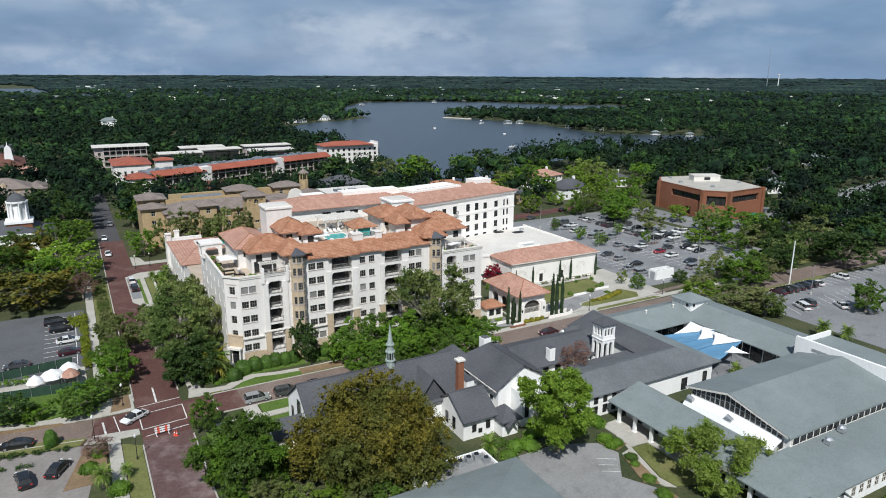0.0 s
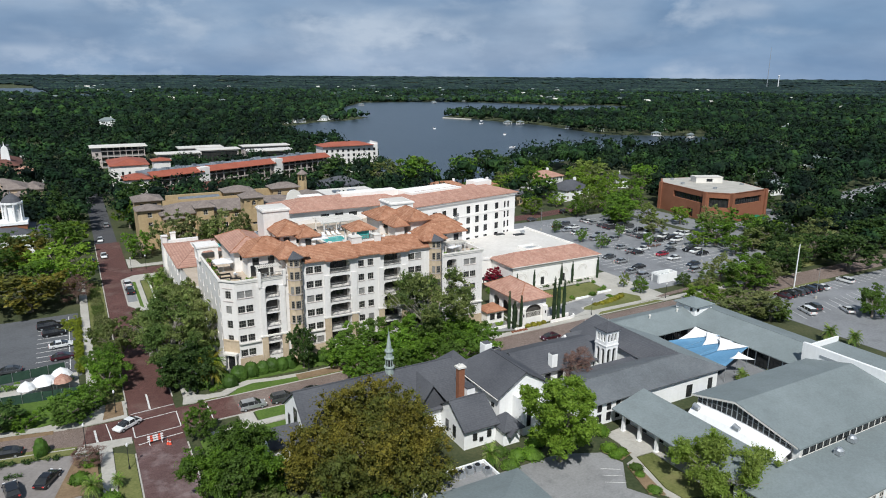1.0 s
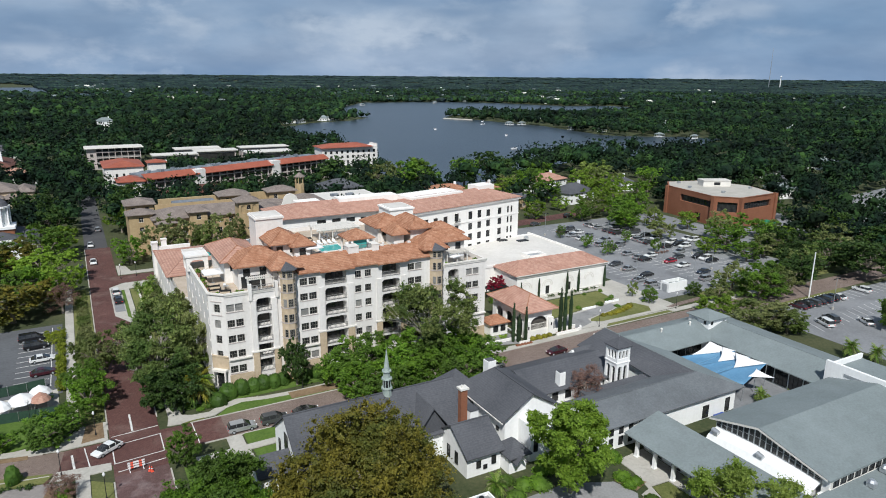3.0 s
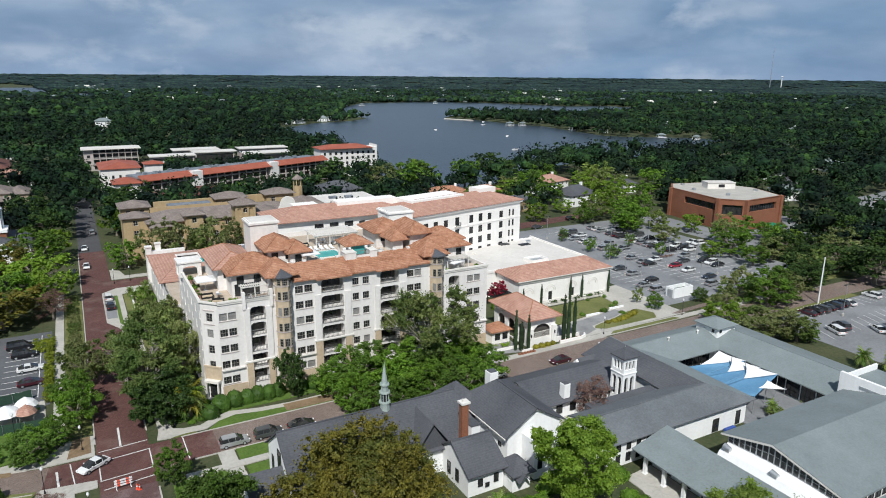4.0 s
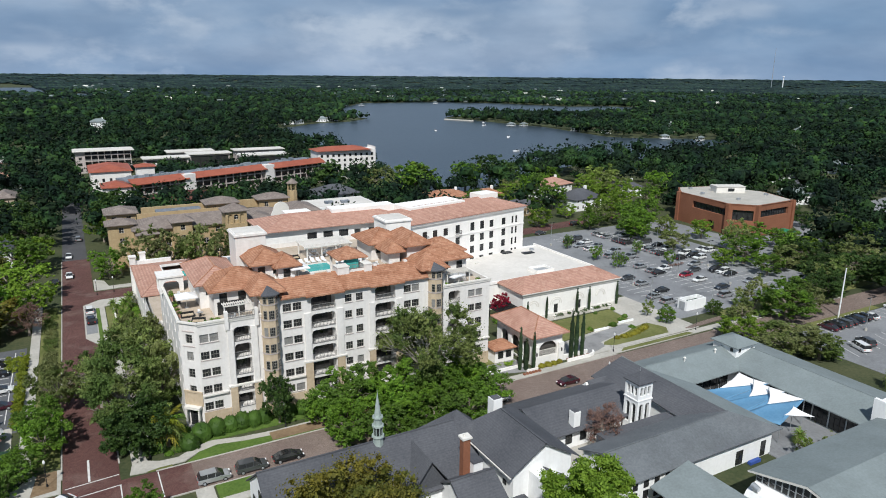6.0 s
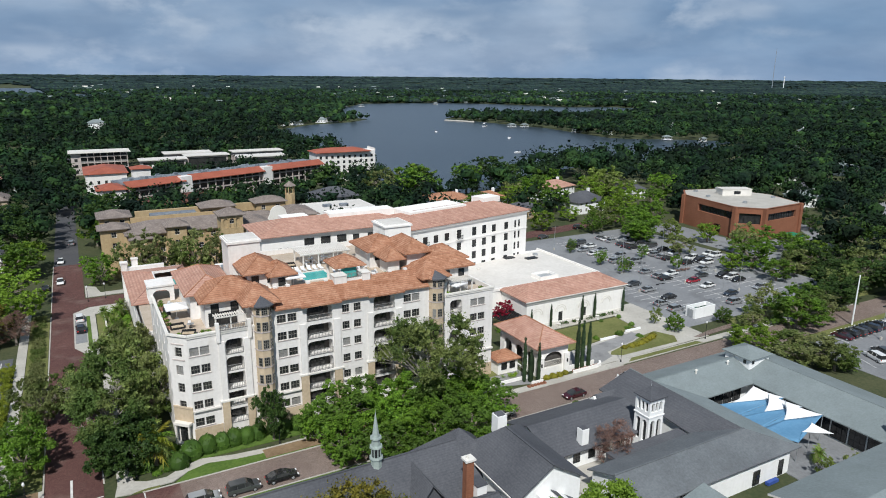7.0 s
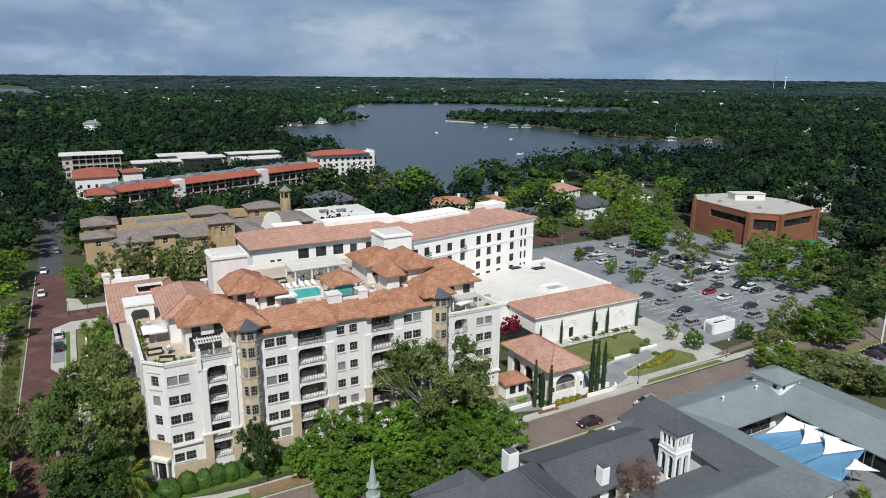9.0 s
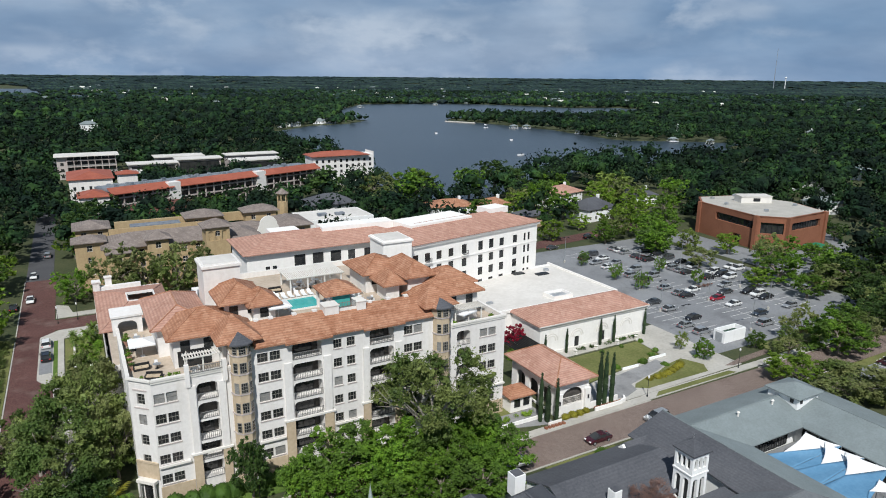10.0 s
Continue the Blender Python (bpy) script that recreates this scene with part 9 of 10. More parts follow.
build_shrub("bright yellow-green flowering shrub", LEAF_YELLOW, [(78.6, 3.6, 0.9, 0.9), (80.2, 3.6, 1.0, 1.0), (81.8, 3.6, 0.9, 0.9), (83.3, 3.7, 0.8, 0.9), (103.4, 8.0, 0.9, 0.8), (105.4, 7.9, 1.0, 0.8), (107.0, 8.0, 1.1, 0.9), (108.6, 8.2, 1.1, 0.9), (110.2, 8.6, 1.1, 0.9), (111.8, 9.1, 1.1, 1.0), (113.2, 9.6, 1.1, 1.0), (114.4, 10.2, 1.1, 1.0)], group="yellow shrubs")
for i, (x, y, r, z) in enumerate(((87.2, 32.4, 2.5, 4.3), (88.9, 33.4, 2.0, 3.9), (85.6, 31.4, 1.9, 3.7))):
    o = empty("bougainvillea", (x, y, 0), label="crimson flowering climber over the pergola", category="shrub", group="crimson climbers")
    part("foliage", crown_mesh(90 + i, r, 3.6, 60, 26, 0.13, LEAF_FLOWER, 0.1), None, o, local=True).location = (0, 0, z)
    part("stem", Geo().tube((0, 0, -0.05), (0.2, 0.1, z), 0.10, 0.05, 6), BARK, o, local=True)


def build_hedge(x0, y0, x1, y1, h, w, mat, label):
    rng = np.random.default_rng(int(abs(x0 * 10 + y0)))
    L = math.dist((x0, y0), (x1, y1))
    n = max(4, int(L / (0.6 if w < 1.4 else 0.3 if w < 2 else 0.17)))
    t = rng.random(n)
    c = np.stack([x0 + (x1 - x0) * t, y0 + (y1 - y0) * t, rng.uniform(0.3, h - 0.35, n)], 1)
    c[:, :2] += rng.uniform(-w / 2, w / 2, (n, 2)) * 0.5
    V, F = leaf_tris(rng, c, np.full(n, 0.5), 40, 0.14)
    V[:, 2] = np.maximum(V[:, 2], 0.02)
    o = empty("hedge", ((x0 + x1) / 2, (y0 + y1) / 2, 0), label=label, category="hedge", group="hedges")
    part("foliage", mesh_np("foliage", V, F, mat), None, o)


build_hedge(-15.4, 24, -15.4, 58, 1.7, 2.6, LEAF_YELLOW_GREEN, "sunlit yellow-green hedge along the car park")
build_hedge(-15.3, 8.5, -15.3, 17, 1.6, 2.4, LEAF_GREEN, "dense green hedge beside the footpath")
build_hedge(-10.8, 24, -10.8, 88, 1.1, 4.6, LEAF_OLIVE, "loose olive planting between path and avenue")
build_hedge(-17.4, 50.4, -17.4, 57.6, 1.5, 4.6, LEAF_YELLOW_GREEN, "broad clipped green hedge by parked cars")
build_hedge(-44, -3.6, -19, -7.9, 0.9, 1.3, LEAF_DARK, "low dark hedge edging the car park")
build_hedge(67, 7.2, 75, 7.8, 1.2, 0.8, LEAF_BRIGHT, "clipped green hedge behind a low wall")
build_hedge(100, 25.8, 106, 25.8, 0.9, 0.8, LEAF_DARK, "low dark hedge along the hall")
build_hedge(108, 25.9, 119, 25.9, 0.9, 0.8, LEAF_DARK, "low dark hedge along the hall front")
build_hedge(77, -78.0, 106, -78.0, 1.0, 1.2, LEAF_GREEN, "clipped green hedge below the sports hall windows")
build_hedge(-70, 22.6, -17, 22.6, 1.6, 1.8, LEAF_GREEN, "rough green hedge by the car park")
build_hedge(156.5, 45, 166, 45, 1.0, 1.0, LEAF_RED, "low reddish hedge in a car park island")
build_hedge(122, -48, 122, -10, 2.4, 2.0, LEAF_DARK, "dark hedge behind the school")
build_hedge(-60, -5.2, -24, -10.6, 0.7, 0.6, LEAF_DARK, "low dark hedge along the car park drive")


# ---- woods to the horizon ----
def inside(px, py, poly):
    hit = np.zeros(len(px), dtype=bool)
    for (xa, ya), (xb, yb) in zip(poly, poly[1:] + poly[:1]):
        with np.errstate(divide="ignore", invalid="ignore"):
            hit ^= ((ya > py) != (yb > py)) & (px < (xb - xa) * (py - ya) / (yb - ya) + xa)
    return hit


CLEARINGS = [rect(-14, -100, 80, 108), rect(-78, -80, 4, 64), rect(-62, 60, -6, 134), rect(60, -100, 215, 100), rect(-11, 60, 2, 215), rect(190, 40, 260, 104), rect(0, 104, 72, 148), rect(70, 126, 98, 150), rect(86, 168, 110, 190), rect(132, 126, 178, 172),
             [(14, 196), (130, 240), (156, 256), (156, 276), (112, 276), (10, 236)], rect(2, 210, 36, 290), rect(-4, 296, 124, 360), rect(-56, 126, -20, 156), rect(-66, 206, -23, 240), rect(-84, 298, -34, 358), [(278, 42), (440, 60), (440, 92), (330, 80), (292, 62)],
             rect(194, 155, 216, 176), rect(184, 116, 250, 178), rect(150, -62, 240, -4), rect(110, 92, 222, 122), rect(2, 590, 46, 646)]


def wood_points(seed, r0, r1, spacing, half=42.0):
    """Places for trees in the sector that the view takes in, off the water and the built ground."""
    rng = np.random.default_rng(seed)
    n = int(math.pi * (r1 * r1 - r0 * r0) * (2 * half / 360) / spacing ** 2)
    r = np.sqrt(rng.uniform(r0 * r0, r1 * r1, n))
    a = radians(61) + np.radians(rng.uniform(-half, half, n))
    x, y = -13 + r * np.cos(a), -118 + r * np.sin(a)
    keep = ~inside(x, y, LAKE_PTS) & ~inside(x, y, FAR_LAKE) & ~inside(x, y, FAR_POND)
    for c in CLEARINGS:
        keep &= ~inside(x, y, c)
    return x[keep], y[keep], rng


def build_woods(name, label, seed, r0, r1, spacing, rad, tall, tufts=0, tuft=1.0, flat=0.78, mat=None, even=0.0):
    """Massed crowns side by side: a rough core to each, with many small tufts of foliage over it where they stand nearer."""
    x, y, rng = wood_points(seed, r0, r1, spacing)
    n = len(x)
    s = np.clip(rng.lognormal(-0.05, 0.3 * (1 - even), n), 0.5, 1.4)
    # the oaks by the lake stand taller
    s = s * np.where((x > 165) & (y > 95) & (y < 300) & (x < 420), 1.3, 1.0)
    base = np.maximum(0, (np.hypot(x, y) - 2000) / 2900) ** 2 * 33
    core = np.stack([x, y, base + tall * 0.62 * s + rng.uniform(-0.1, 0.1, n) * tall * (1 - even)], 1)
    cr = rad * s * rng.uniform(0.85, 1.15, n)
    V, F = lumps(rng, core, cr * (0.5 if tufts > 20 else 0.72 if tufts else 1.0), 1, flat, 0.2 * (1 - even))
    if tufts:
        Vt, Ft = leaf_tris(rng, core, cr * 0.95, tufts, tuft, flat, 0.62 if tufts > 20 else 0.82)
        V, F = np.vstack([V, Vt]), np.vstack([F, Ft + len(V)])
    tagged(new(name, mesh_np(name, V, F, mat or LEAF_WOODS)), label, "woods", kind="stuff")


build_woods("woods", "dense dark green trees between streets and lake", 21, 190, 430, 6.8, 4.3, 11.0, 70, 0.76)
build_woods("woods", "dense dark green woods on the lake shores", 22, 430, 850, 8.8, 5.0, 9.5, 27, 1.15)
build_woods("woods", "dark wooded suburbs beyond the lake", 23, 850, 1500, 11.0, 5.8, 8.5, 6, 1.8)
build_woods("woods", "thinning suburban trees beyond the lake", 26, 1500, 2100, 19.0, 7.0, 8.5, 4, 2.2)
# the two farthest belts wear the leaf colour with haze painted in
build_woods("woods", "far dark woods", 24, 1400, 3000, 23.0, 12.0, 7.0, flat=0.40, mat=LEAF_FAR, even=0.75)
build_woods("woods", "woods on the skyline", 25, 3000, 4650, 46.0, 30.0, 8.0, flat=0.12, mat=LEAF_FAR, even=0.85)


def far_roofs():
    """Pale roofs that show between the crowns of the far suburbs."""
    x, y, rng = wood_points(77, 1250, 2700, 170.0)
    for mat, k in ((TRIM, 0), (SHINGLE, 1)):
        g = Geo()
        for px, py in zip(x[k::3], y[k::3]):
            w, d, h = rng.uniform(7, 15), rng.uniform(7, 10), rng.uniform(6.5, 8.6)
            g.gwall(px - w / 2, py - d / 2, px + w / 2, py + d / 2, 0, h, h + 2.2, "x")
        tagged(new("far_houses", g.mesh("far_houses", mat)), "scattered pale houses among the far woods", "houses", kind="stuff")


far_roofs()


def build_boathouse(x, y, turn):
    b = empty("boathouse", (x, y, 0.3), turn, label="small pale boathouse on posts over the water", category="boathouse", group="boathouses on the shore")
    part("roof", Geo().hip(-4.2, -3.0, 4.2, 3.0, 3.2, 4.6), SHINGLE, b, local=True)
    for px in (-3.6, 3.6):
        for py in (-2.4, 2.4):
            part("post", Geo().box(px - 0.15, py - 0.15, -0.6, px + 0.15, py + 0.15, 3.2), TRIM, b, local=True)
    part("deck", Geo().box(-4.4, -3.2, 0.5, 4.4, 3.2, 0.75), WHITE, b, local=True)
    part("boat", Geo().box(-2.6, -1.0, 0.75, 2.6, 1.0, 1.7).box(-1.0, -0.8, 1.7, 1.2, 0.8, 2.4), SAILWHITE, b, "white moored boat", local=True)


def shore_houses():
    rng = random.Random(31)
    for i, (x, y) in enumerate([(642, 1220), (676, 1241), (838, 1161), (822, 1048), (229, 664), (266, 689), (281, 693), (506, 700), (482, 684), (543, 623)]):
        build_house(x, y + 4, rng.uniform(8, 13), rng.uniform(7, 9), rng.uniform(3.4, 5.0), rng.uniform(5.4, 7.2), rng.choice((SHINGLE, SLATE, TILE_PINK, SHINGLE)), WHITE, "pale lakeside house among trees", rng.uniform(-30, 30), False)
    for x, y in [(619, 1060), (426, 1032), (452, 1023), (766, 1093), (813, 997), (867, 955), (871, 905), (973, 946), (820, 970), (179, 657), (192, 652), (211, 653), (439, 541), (452, 535), (462, 456), (473, 422), (487, 357), (505, 331)]:
        build_boathouse(x, y, rng.uniform(-30, 30))
    sea = empty("sea_wall", (420, 663, 0.3), label="long pale sea wall round the lake point", category="wall")
    part("wall", Geo().tube((420, 663, 0.5), (439, 623, 0.5), 1.3, 1.3, 6), CONCRETE, sea)


shore_houses()


# ---- vehicles ----
def build_car(color, kind, m):
    """A car, its nose along +x, standing at the origin."""
    L, W, H = {"sedan": (4.75, 1.82, 1.45), "suv": (4.75, 1.9, 1.72), "van": (5.1, 1.98, 1.85)}[kind]
    label = {"sedan": f"{color} saloon car parked on the paving", "suv": f"{color} sport utility car parked on the paving", "van": f"{color} van parked on the paving"}[kind]
    c = empty("car", (0, 0, 0), label=label, category="car", group="cars")
    lo, belt = 0.28, 0.92 if kind == "sedan" else 1.05
    x = lambda f: -L / 2 + L * f
    prof = [(0.0, lo + 0.12), (0.0, belt - 0.10), (0.03, belt - 0.02)]
    if kind == "sedan":
        prof += [(0.12, belt + 0.05), (0.76, belt + 0.03), (0.92, belt - 0.10), (0.985, belt - 0.26), (1.0, belt - 0.4)]
        cab = [(0.07, belt), (0.22, H - 0.08), (0.33, H - 0.01), (0.50, H), (0.60, H - 0.07), (0.80, belt)]
    elif kind == "suv":
        prof += [(0.06, belt + 0.03), (0.76, belt + 0.02), (0.92, belt - 0.08), (0.985, belt - 0.24), (1.0, belt - 0.4)]
        cab = [(0.02, belt), (0.08, H - 0.10), (0.18, H), (0.54, H), (0.62, H - 0.06), (0.80, belt)]
    else:
        prof += [(0.05, belt + 0.03), (0.80, belt + 0.02), (0.96, belt - 0.12), (1.0, belt - 0.32)]
        cab = [(0.01, belt), (0.05, H - 0.06), (0.14, H), (0.62, H), (0.68, H - 0.04), (0.84, belt)]
    prof += [(1.0, lo + 0.12), (0.96, lo), (0.04, lo)]
    def loft(points, w_of, g):
        n = len(points)
        b = len(g.v)
        for s in (-1, 1):
            g.v += [(x(f), s * w_of(z), z) for f, z in points]
        g.f += [tuple(b + i for i in range(n)), tuple(b + n + i for i in reversed(range(n)))]
        g.f += [(b + (i + 1) % n, b + i, b + n + i, b + n + (i + 1) % n) for i in range(n)]
        g.m += [0] * (n + 2)
        return g
    body = part("body", loft(prof, lambda z: W / 2 * (1.0 if z < belt - 0.05 else 0.96) * (0.96 if z < 0.45 else 1), Geo()), m, c, local=True)
    bv = body.modifiers.new("soft", "BEVEL")
    bv.width, bv.segments = 0.11, 2
    part("glasshouse", loft(cab, lambda z: W / 2 * (0.93 - 0.22 * (z - belt) / (H - belt)), Geo()), GLASS, c, "dark glazing", local=True)
    f0, f1 = (cab[2][0] - 0.035 if kind == "sedan" else cab[1][0] + 0.015), cab[3][0] + 0.03
    roof = part("roof_panel", Geo().box(x(f0), -W / 2 * 0.75, H - 0.09, x(f1), W / 2 * 0.75, H + 0.035), m, c, local=True)
    rv = roof.modifiers.new("soft", "BEVEL")
    rv.width, rv.segments = 0.05, 2
    # pillars between the panes
    for s in (-1, 1):
        for f in (0.30, 0.53):
            part("pillar", Geo().tube((x(f), s * W / 2 * 0.935, belt), (x(f - 0.01), s * W / 2 * 0.735, H - 0.03), 0.035, 0.03, 5), m, c, local=True)
    for f in (0.19, 0.81):
        for s in (-1, 1):
            y = s * (W / 2 - 0.1)
            wh = part("wheel", Geo().tube((x(f), y - 0.1, 0.33), (x(f), y + 0.12, 0.33), 0.33, 0.33, 14), RUBBER, c, local=True)
            r = part("rim", Geo().tube((x(f), y + 0.11 * s, 0.33), (x(f), y + 0.135 * s, 0.33), 0.21, 0.19, 10), STEEL, None)
            r.parent = wh
    for s in (-1, 1):
        part("headlight", Geo().box(x(0.965), s * (W / 2 - 0.45), belt - 0.3, x(1.003), s * (W / 2 - 0.1), belt - 0.16), SAILWHITE, c, local=True)
        part("tail_light", Geo().box(x(-0.003), s * (W / 2 - 0.4), belt - 0.28, x(0.02), s * (W / 2 - 0.1), belt - 0.1), REDCLOTH, c, local=True)
        part("mirror", Geo().box(x(0.66), s * (W / 2 - 0.02), belt + 0.02, x(0.69), s * (W / 2 + 0.17), belt + 0.17), m, c, local=True)
    return c


CARS = {}


def park(x, y, turn, color="grey", kind="sedan", z=0.05):
    key = (color, kind)
    if key not in CARS:
        CARS[key] = build_car(color, kind, PAINTS[color])
        CARS[key].matrix_basis = pose(x, y, z, 0, 0, turn)
    else:
        copy_thing(CARS[key], pose(x, y, z, 0, 0, turn))


# big car park, column by column
for color, kind, x, y in (("black", "suv", 151.0, 83.4), ("white", "sedan", 156.4, 81.0), ("white", "sedan", 151.0, 72.6), ("silver", "sedan", 156.4, 75.0), ("silver", "suv", 151.0, 62.2), ("silver", "suv", 156.4, 66.4), ("silver", "suv", 156.4, 59.0), ("black", "suv", 151.0, 57.0),
                          ("silver", "sedan", 151.0, 48.8), ("silver", "sedan", 151.0, 43.6), ("white", "sedan", 156.4, 43.8), ("black", "sedan", 151.0, 41.0), ("red", "sedan", 156.4, 35.6), ("grey", "sedan", 163.0, 38.2), ("silver", "sedan", 168.6, 42.8), ("white", "sedan", 156.4, 30.2),
                          ("blue", "sedan", 156.4, 22.4), ("silver", "suv", 151.4, 17.0), ("silver", "sedan", 138.4, 35.4)):
    park(x, y, 0 if x < 153 else 180, color, kind)
for color, kind, x, y in (("grey", "sedan", 138.4, 41.2), ("black", "sedan", 138.4, 28.0), ("silver", "sedan", 133.0, 25.2), ("silver", "suv", 133.0, 20.4), ("white", "suv", 168.6, 64.8), ("silver", "suv", 168.6, 62.0), ("silver", "sedan", 168.6, 59.2), ("black", "sedan", 168.6, 56.6), ("black", "suv", 170.0, 49.9),
                          ("white", "suv", 176.2, 53.5), ("black", "suv", 176.2, 50.4), ("white", "suv", 176.2, 47.4), ("white", "sedan", 168.6, 86.0), ("silver", "sedan", 168.6, 88.7), ("silver", "sedan", 168.6, 83.2), ("grey", "sedan", 168.6, 78.0), ("maroon", "sedan", 168.6, 75.2), ("black", "suv", 168.6, 72.6)):
    park(x, y, 0 if x < 137 or 165 < x < 172 else 180, color, kind)
for color, kind, x, y in (("black", "suv", 169.2, 35.4), ("white", "suv", 169.6, 32.8), ("black", "sedan", 169.4, 30.1), ("silver", "sedan", 169.0, 22.6), ("black", "sedan", 176.0, 66.0), ("white", "sedan", 176.0, 60.6), ("grey", "suv", 176.0, 71.4), ("black", "sedan", 176.2, 76.8), ("silver", "sedan", 176.2, 82.2),
                          ("grey", "sedan", 186.0, 44.0), ("white", "suv", 186.0, 52.2), ("white", "sedan", 186.0, 54.9), ("silver", "sedan", 186, 30), ("black", "sedan", 186, 27.2), ("grey", "suv", 156.4, 86.4), ("silver", "sedan", 151.0, 78.0)):
    park(x, y, 180, color, kind)
# smaller car parks and streets
for color, kind, x, y, turn in (("black", "van", -21.2, 55.4, 4), ("black", "suv", -20.2, 50.1, 4), ("white", "sedan", -18.8, 41.8, 4), ("maroon", "sedan", -18.4, 34.4, 4), ("grey", "sedan", -28.0, 31.6, 176), ("black", "sedan", -26.4, -3.2, 170), ("black", "sedan", -20.6, -14.0, 62), ("black", "suv", -25.0, -15.0, 100),
                                ("silver", "suv", 11.3, -5.6, 0), ("grey", "suv", 16.9, -5.4, 0), ("black", "sedan", 22.6, -5.2, 0), ("maroon", "sedan", 78.6, -4.9, 180), ("white", "sedan", 62.4, -4.6, 180), ("white", "sedan", -9.0, -2.4, 215), ("silver", "suv", 92.5, -4.4, 180)):
    park(x, y, turn, color, kind)
for color, kind, x, y, turn in (("maroon", "sedan", 153.0, -11.2, 92), ("black", "suv", 155.8, -11.0, 88), ("grey", "suv", 158.6, -11.2, 90), ("black", "sedan", 161.4, -11.0, 90), ("blue", "suv", 164.2, -11.1, 91), ("black", "suv", 167.0, -11.0, 90), ("white", "sedan", 169.8, -11.2, 90),
                                ("white", "van", 147.4, -21.8, 68), ("grey", "suv", 151.6, -20.8, 68), ("white", "sedan", 157.4, -26.0, 60), ("white", "suv", 182.0, -10.8, 90), ("black", "sedan", -10.2, 113, 92), ("white", "sedan", -6.6, 118, 270), ("white", "suv", -2.45, 82.6, 92), ("black", "suv", -2.35, 74.6, 92), ("white", "van", 5.4, 54.6, 20)):
    park(x, y, turn, color, kind)
for color, kind, x, y, turn in (("white", "sedan", -6.6, 142, 270), ("silver", "suv", -3.4, 166, 90), ("grey", "sedan", 150.0, 99.6, 8), ("black", "suv", 172, 106, 8), ("silver", "sedan", 300, 56, 20), ("white", "suv", 330, 70, 15), ("black", "sedan", 352, 74, 12), ("silver", "sedan", 372, 68, 190), ("white", "sedan", 290, 48, 200), ("black", "suv", 340, 62, 195)):
    park(x, y, turn, color, kind)


# ---- street furniture and small things ----
def build_lamp():
    l = empty("street_lamp", (3.6, 5.2, 0.1), label="black post lamp with a round globe", category="street lamp", group="black post lamps")
    part("base", Geo().cyl(0, 0, 0, 0.5, 0.16, 0.1, 8), DARKMETAL, l, local=True)
    part("pole", Geo().cyl(0, 0, 0.5, 3.8, 0.055, 0.045, 8), DARKMETAL, l, local=True)
    part("globe", Geo().cyl(0, 0, 3.8, 4.05, 0.12, 0.2, 8).cyl(0, 0, 4.05, 4.35, 0.2, 0.1, 8), SAILWHITE, l, local=True)
    for x, y in ((-10.4, 4.0), (-15.4, -6.4), (-9.8, -16), (86, -8.2), (97.5, 2.8), (124, 3.4), (25, 4.6), (48, -9.4), (-20, 13.5), (-0.2, 97), (4, 98)):
        copy_thing(l, pose(x, y, 0.1))
    p = empty("lot_lamp", (144, 52, 0.05), label="tall dark car park lamp with two heads", category="street lamp", group="car park lamps")
    part("pole", Geo().cyl(0, 0, 0, 8.5, 0.07, 0.05, 8), STEEL, p, local=True)
    part("footing", Geo().cyl(0, 0, 0, 0.7, 0.3, 0.3, 10), CONCRETE, p, local=True)
    part("arm", Geo().box(-0.9, -0.05, 8.4, 0.9, 0.05, 8.5), DARKMETAL, p, local=True)
    for s in (-1, 1):
        part("lamp_head", Geo().box(s * 0.7, -0.2, 8.25, s * 1.3, 0.2, 8.42), DARKMETAL, p, local=True)
    for x, y in ((135.6, 36), (153.6, 36), (153.6, 62), (171.5, 62), (144.6, 16), (126, 20), (162, 24), (171.5, 40), (160, -16), (143, 84)):
        copy_thing(p, pose(x, y, 0.05))
    f = empty("flagpole", (163.5, -7.2, 0), label="tall pale flagpole without a flag", category="flagpole")
    part("pole", Geo().cyl(163.5, -7.2, 0, 12.7, 0.2, 0.14, 10), SAILWHITE, f)
    part("ball", Geo().cyl(163.5, -7.2, 12.7, 12.95, 0.18, 0.05, 8), SAILWHITE, f)


build_lamp()


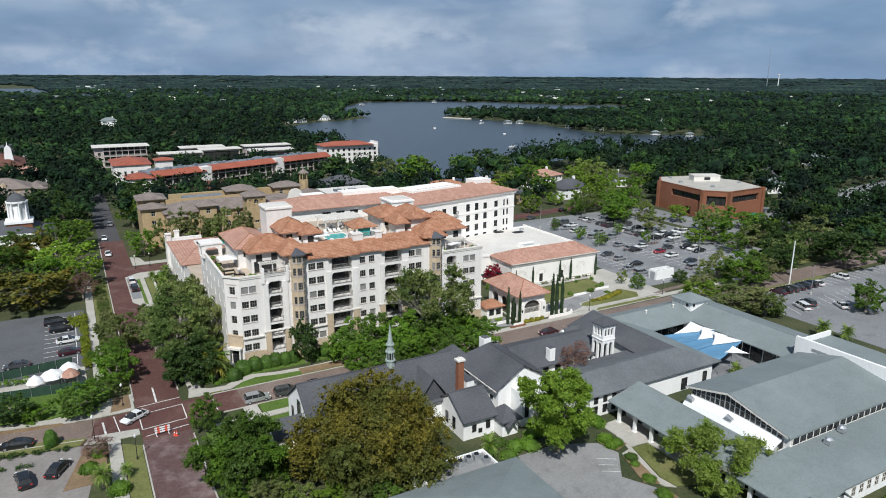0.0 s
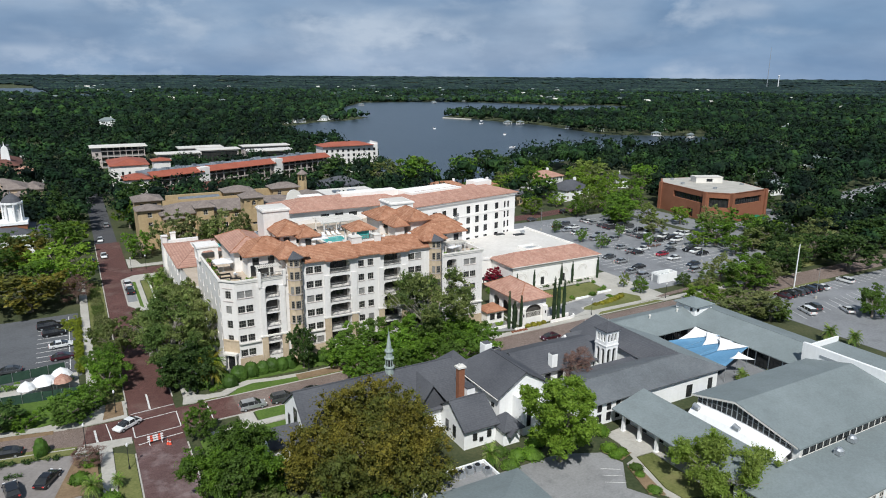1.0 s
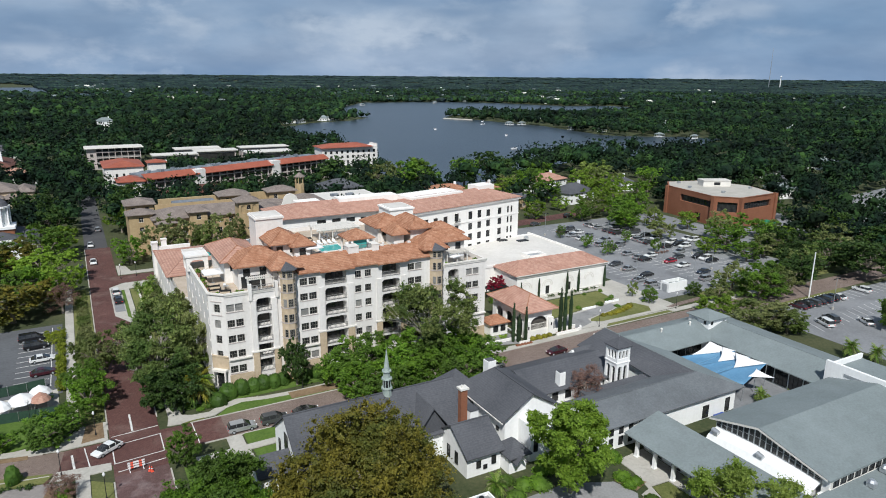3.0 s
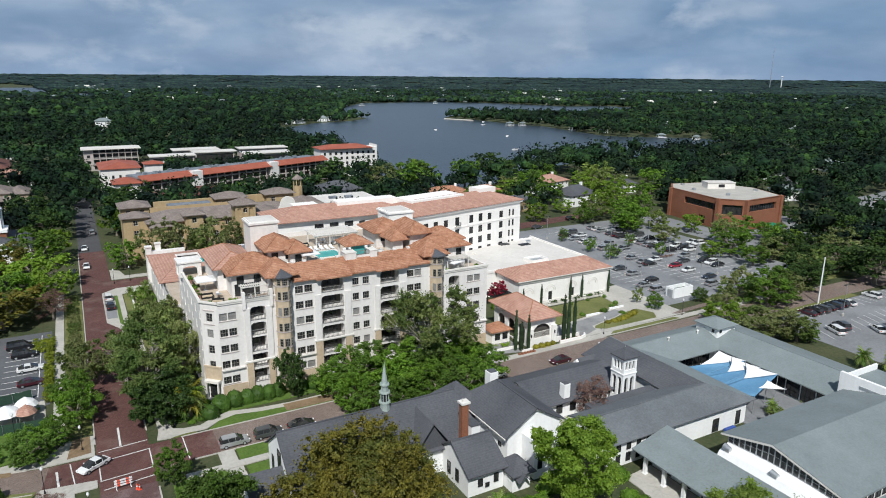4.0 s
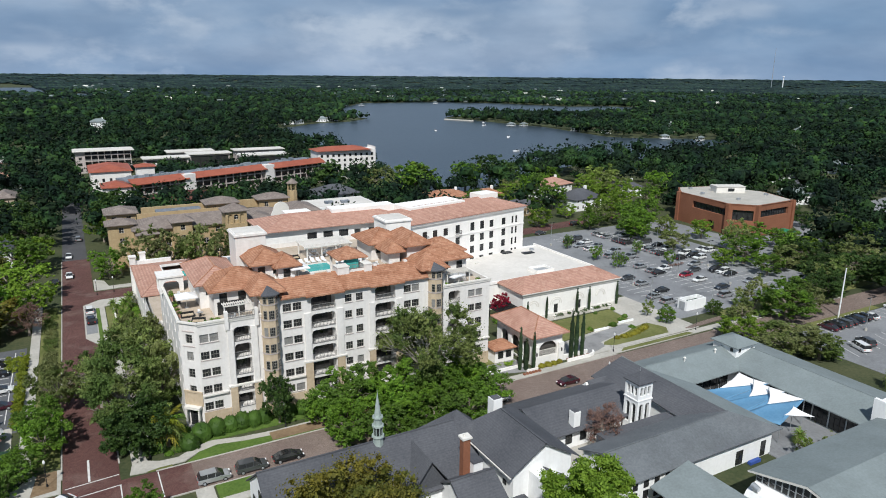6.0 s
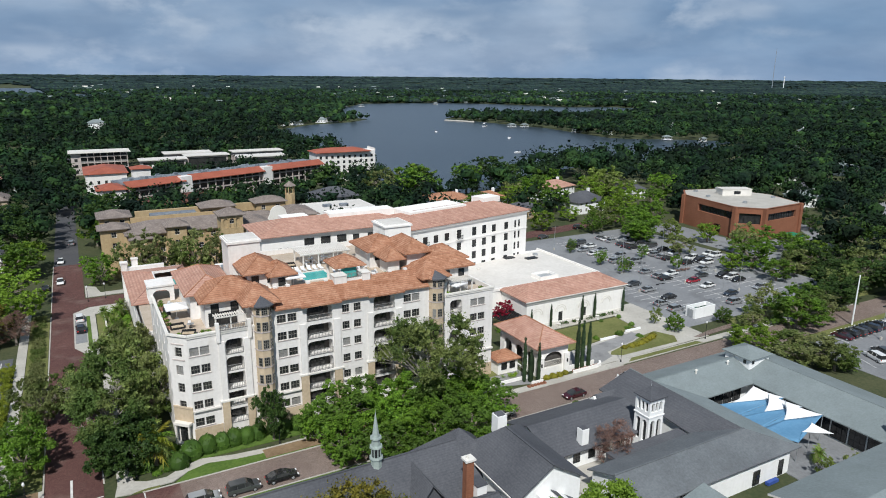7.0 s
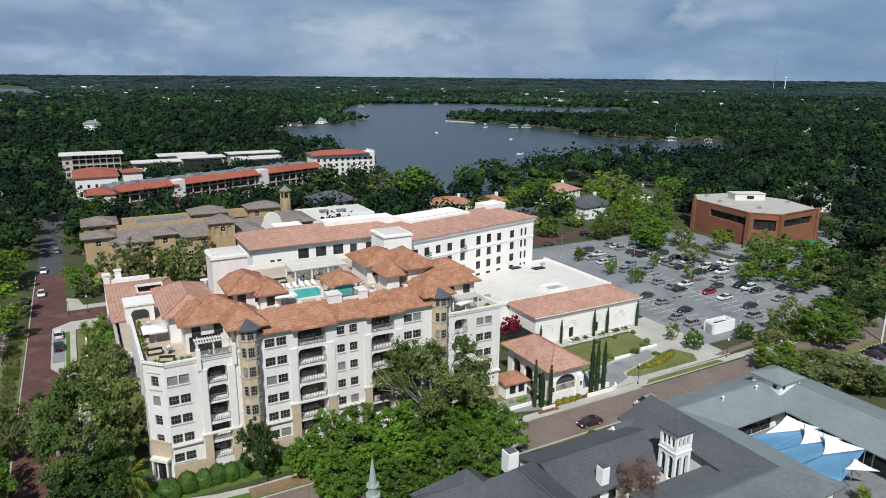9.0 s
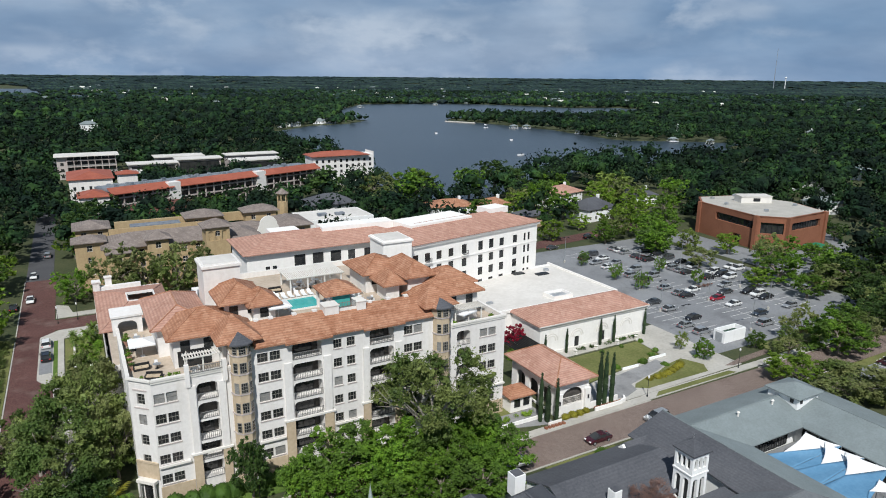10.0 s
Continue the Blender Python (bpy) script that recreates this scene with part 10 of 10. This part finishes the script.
def build_small_things():
    b = empty("barricade", (-5.6, -8.2, 0.05), label="striped orange and white road barricade", category="barricade", group="road barricades")
    for z in (0.45, 0.85, 1.25):
        for i in range(6):
            part("stripe", Geo().box(-1.2 + 0.4 * i, -0.03, z, -0.8 + 0.4 * i, 0.03, z + 0.24), ORANGE if i in (1, 4) else SAILWHITE, b, local=True)
    for x in (-0.95, 0.95):
        part("leg", Geo().box(x - 0.05, -0.45, 0, x + 0.05, 0.45, 0.08).box(x - 0.04, -0.04, 0.08, x + 0.04, 0.04, 1.55), SAILWHITE, b, local=True)
    b.matrix_basis = pose(-5.4, -9.9, 0.05, 0, 0, 4)
    for x, y in ((-3.7, -11.2), (-3.4, -11.5)):
        c = empty("traffic_cone", (x, y, 0.05), label="orange traffic cone with a white collar", category="cone", group="traffic cones")
        part("foot", Geo().box(-0.22, -0.22, 0, 0.22, 0.22, 0.05), ORANGE, c, local=True)
        part("cone", Geo().cyl(0, 0, 0.05, 0.9, 0.16, 0.04, 10), ORANGE, c, local=True)
        part("collar", Geo().cyl(0, 0, 0.45, 0.6, 0.125, 0.1, 10), SAILWHITE, c, local=True)
    # site screen, tent and yard beside the avenue
    s = empty("site_fence", (-24, 20, 0), label="dark green screened fence round a yard", category="fence")
    for x0, y0, x1, y1 in ((-60, 22.0, -18, 27.8), (-44, 17.6, -15.4, 14.4)):
        n = int(math.dist((x0, y0), (x1, y1)) / 3)
        part("screen", Geo().add([(x0, y0, 0.1), (x1, y1, 0.1), (x1, y1, 1.9), (x0, y0, 1.9), (x0, y0 + 0.05, 0.1), (x1, y1 + 0.05, 0.1), (x1, y1 + 0.05, 1.9), (x0, y0 + 0.05, 1.9)], [(0, 1, 2, 3), (7, 6, 5, 4), (3, 2, 6, 7), (4, 5, 1, 0), (1, 5, 6, 2), (0, 3, 7, 4)]), GREENCLOTH, s)
        for i in range(n + 1):
            part("post", Geo().cyl(x0 + (x1 - x0) * i / n, y0 - 0.08 + (y1 - y0) * i / n, 0, 2.1, 0.04, 0.04, 6), STEEL, s)
    slab("yard", [(-60, 18), (-44, 17.8), (-15.6, 14.8), (-16, 26), (-60, 22)], 0.06, CONCRETE, "pale concrete yard", "yard")
    for i, (x, y, r, m) in enumerate(((-21.4, 19.2, 2.4, SAILWHITE), (-18.6, 21.4, 2.0, SAILWHITE), (-18.4, 18.2, 1.7, TILE_PINK), (-24.2, 17.6, 1.6, SAILWHITE))):
        t = empty("tent", (x, y, 0), label="white peaked tent in the yard" if m is SAILWHITE else "faded red and white tent in the yard", category="tent", group="yard tents")
        part("canopy", Geo().cyl(x, y, 2.0, 2.7, r, r * 0.7, 10).cyl(x, y, 2.7, 3.5, r * 0.7, 0.05, 10), m, t)
        for k in range(4):
            a = math.pi / 4 + k * math.pi / 2
            part("pole", Geo().cyl(x + r * 0.85 * math.cos(a), y + r * 0.85 * math.sin(a), 0, 2.05, 0.04, 0.04, 6), STEEL, t)
    # service box in the car park
    e = empty("bin_enclosure", (136.5, 16.5, 0), label="white rendered bin enclosure in the car park", category="enclosure")
    for k in ((132.2, 13.6, 132.5, 16.6), (132.5, 13.6, 139.3, 13.9), (139.0, 13.9, 139.3, 16.6), (132.5, 16.3, 139.0, 16.6)):
        part("wall", Geo().box(k[0], k[1], 0, k[2], k[3], 2.8), WHITE, e)
    part("slab", Geo().box(132.5, 13.9, 0, 139.0, 16.3, 0.2), CONCRETE, e)
    part("bin", Geo().box(134.4, 14.4, 0.2, 136.4, 16.2, 1.9), GREENCLOTH, e, "green metal bin")
    part("bin", Geo().box(136.8, 14.4, 0.2, 138.6, 16.2, 1.9), GREENCLOTH, e, "green metal bin")
    part("gate", Geo().box(132.1, 14.2, 0.1, 132.18, 16.0, 2.3), STEEL, e, "grey metal gate")
    gw = empty("garden_wall", (3.0, 71, 0), label="low white wall round a palm garden", category="wall")
    for k in ((2.9, 58, 3.15, 85.6), (3.15, 85.35, 8.4, 85.6), (3.15, 58, 8.4, 58.25), (5.6, 66, 7.4, 66.25)):
        part("wall", Geo().box(k[0], k[1], 0, k[2], k[3], 0.95), WHITE, gw)
        part("coping", Geo().box(k[0] - 0.06, k[1] - 0.06, 0.95, k[2] + 0.06, k[3] + 0.06, 1.03), TRIM, gw)
    # benches and urns on the hall terrace
    for x in (98.2, 104.0, 110.2, 116.0):
        u = empty("stone_urn", (x, 24.6, 0.12), label="pale stone urn on the terrace", category="urn", group="terrace urns")
        part("pedestal", Geo().box(x - 0.35, 24.25, 0.12, x + 0.35, 24.95, 0.6), TRIM, u)
        part("bowl", Geo().cyl(x, 24.6, 0.6, 1.15, 0.2, 0.5, 10), TRIM, u)
    for x0, x1, y in ((101.6, 106.0, 13.6), (110.4, 115.2, 14.9)):
        w = empty("planter_wall", ((x0 + x1) / 2, y, 0), label="low white planter wall by the lawn", category="wall", group="planter walls")
        part("wall", Geo().box(x0, y, 0, x1, y + 0.3, 0.6), WHITE, w)
    # boats on the lake
    for x, y, tn in ((440, 600, 40), (415, 560, 20), (330, 520, 70), (300, 330, 10), (360, 430, 50)):
        o = empty("motor_boat", (x, y, 0.3), tn, label="small white motor boat on the lake", category="boat", group="boats")
        part("hull", Geo().add([(-3, -1.1, 0), (1.5, -1.1, 0), (3.2, 0, 0.1), (1.5, 1.1, 0), (-3, 1.1, 0), (-3, -1.3, 0.9), (1.6, -1.3, 0.95), (3.6, 0, 1.15), (1.6, 1.3, 0.95), (-3, 1.3, 0.9)],
             [(4, 3, 2, 1, 0), (5, 6, 7, 8, 9), (0, 1, 6, 5), (1, 2, 7, 6), (2, 3, 8, 7), (3, 4, 9, 8), (4, 0, 5, 9)]), SAILWHITE, o, local=True)
        part("windscreen", Geo().box(0.2, -0.9, 0.9, 0.5, 0.9, 1.5), GLASS, o, local=True)
    # lattice mast and water tower on the skyline
    m = empty("radio_mast", (2500, 1700, 0), label="thin radio mast on the skyline", category="mast")
    part("shaft", Geo().cyl(2500, 1700, 0, 165, 1.5, 0.6, 6), STEEL, m)
    w = empty("water_tower", (2540, 1678, 0), label="pale water tower on the skyline", category="water tower")
    part("stem", Geo().cyl(2540, 1678, 0, 52, 2.0, 1.6, 10), SAILWHITE, w)
    part("tank", Geo().cyl(2540, 1678, 50, 53, 2, 4.2, 12).cyl(2540, 1678, 53, 56, 4.2, 2.2, 12), SAILWHITE, w)


build_small_things()
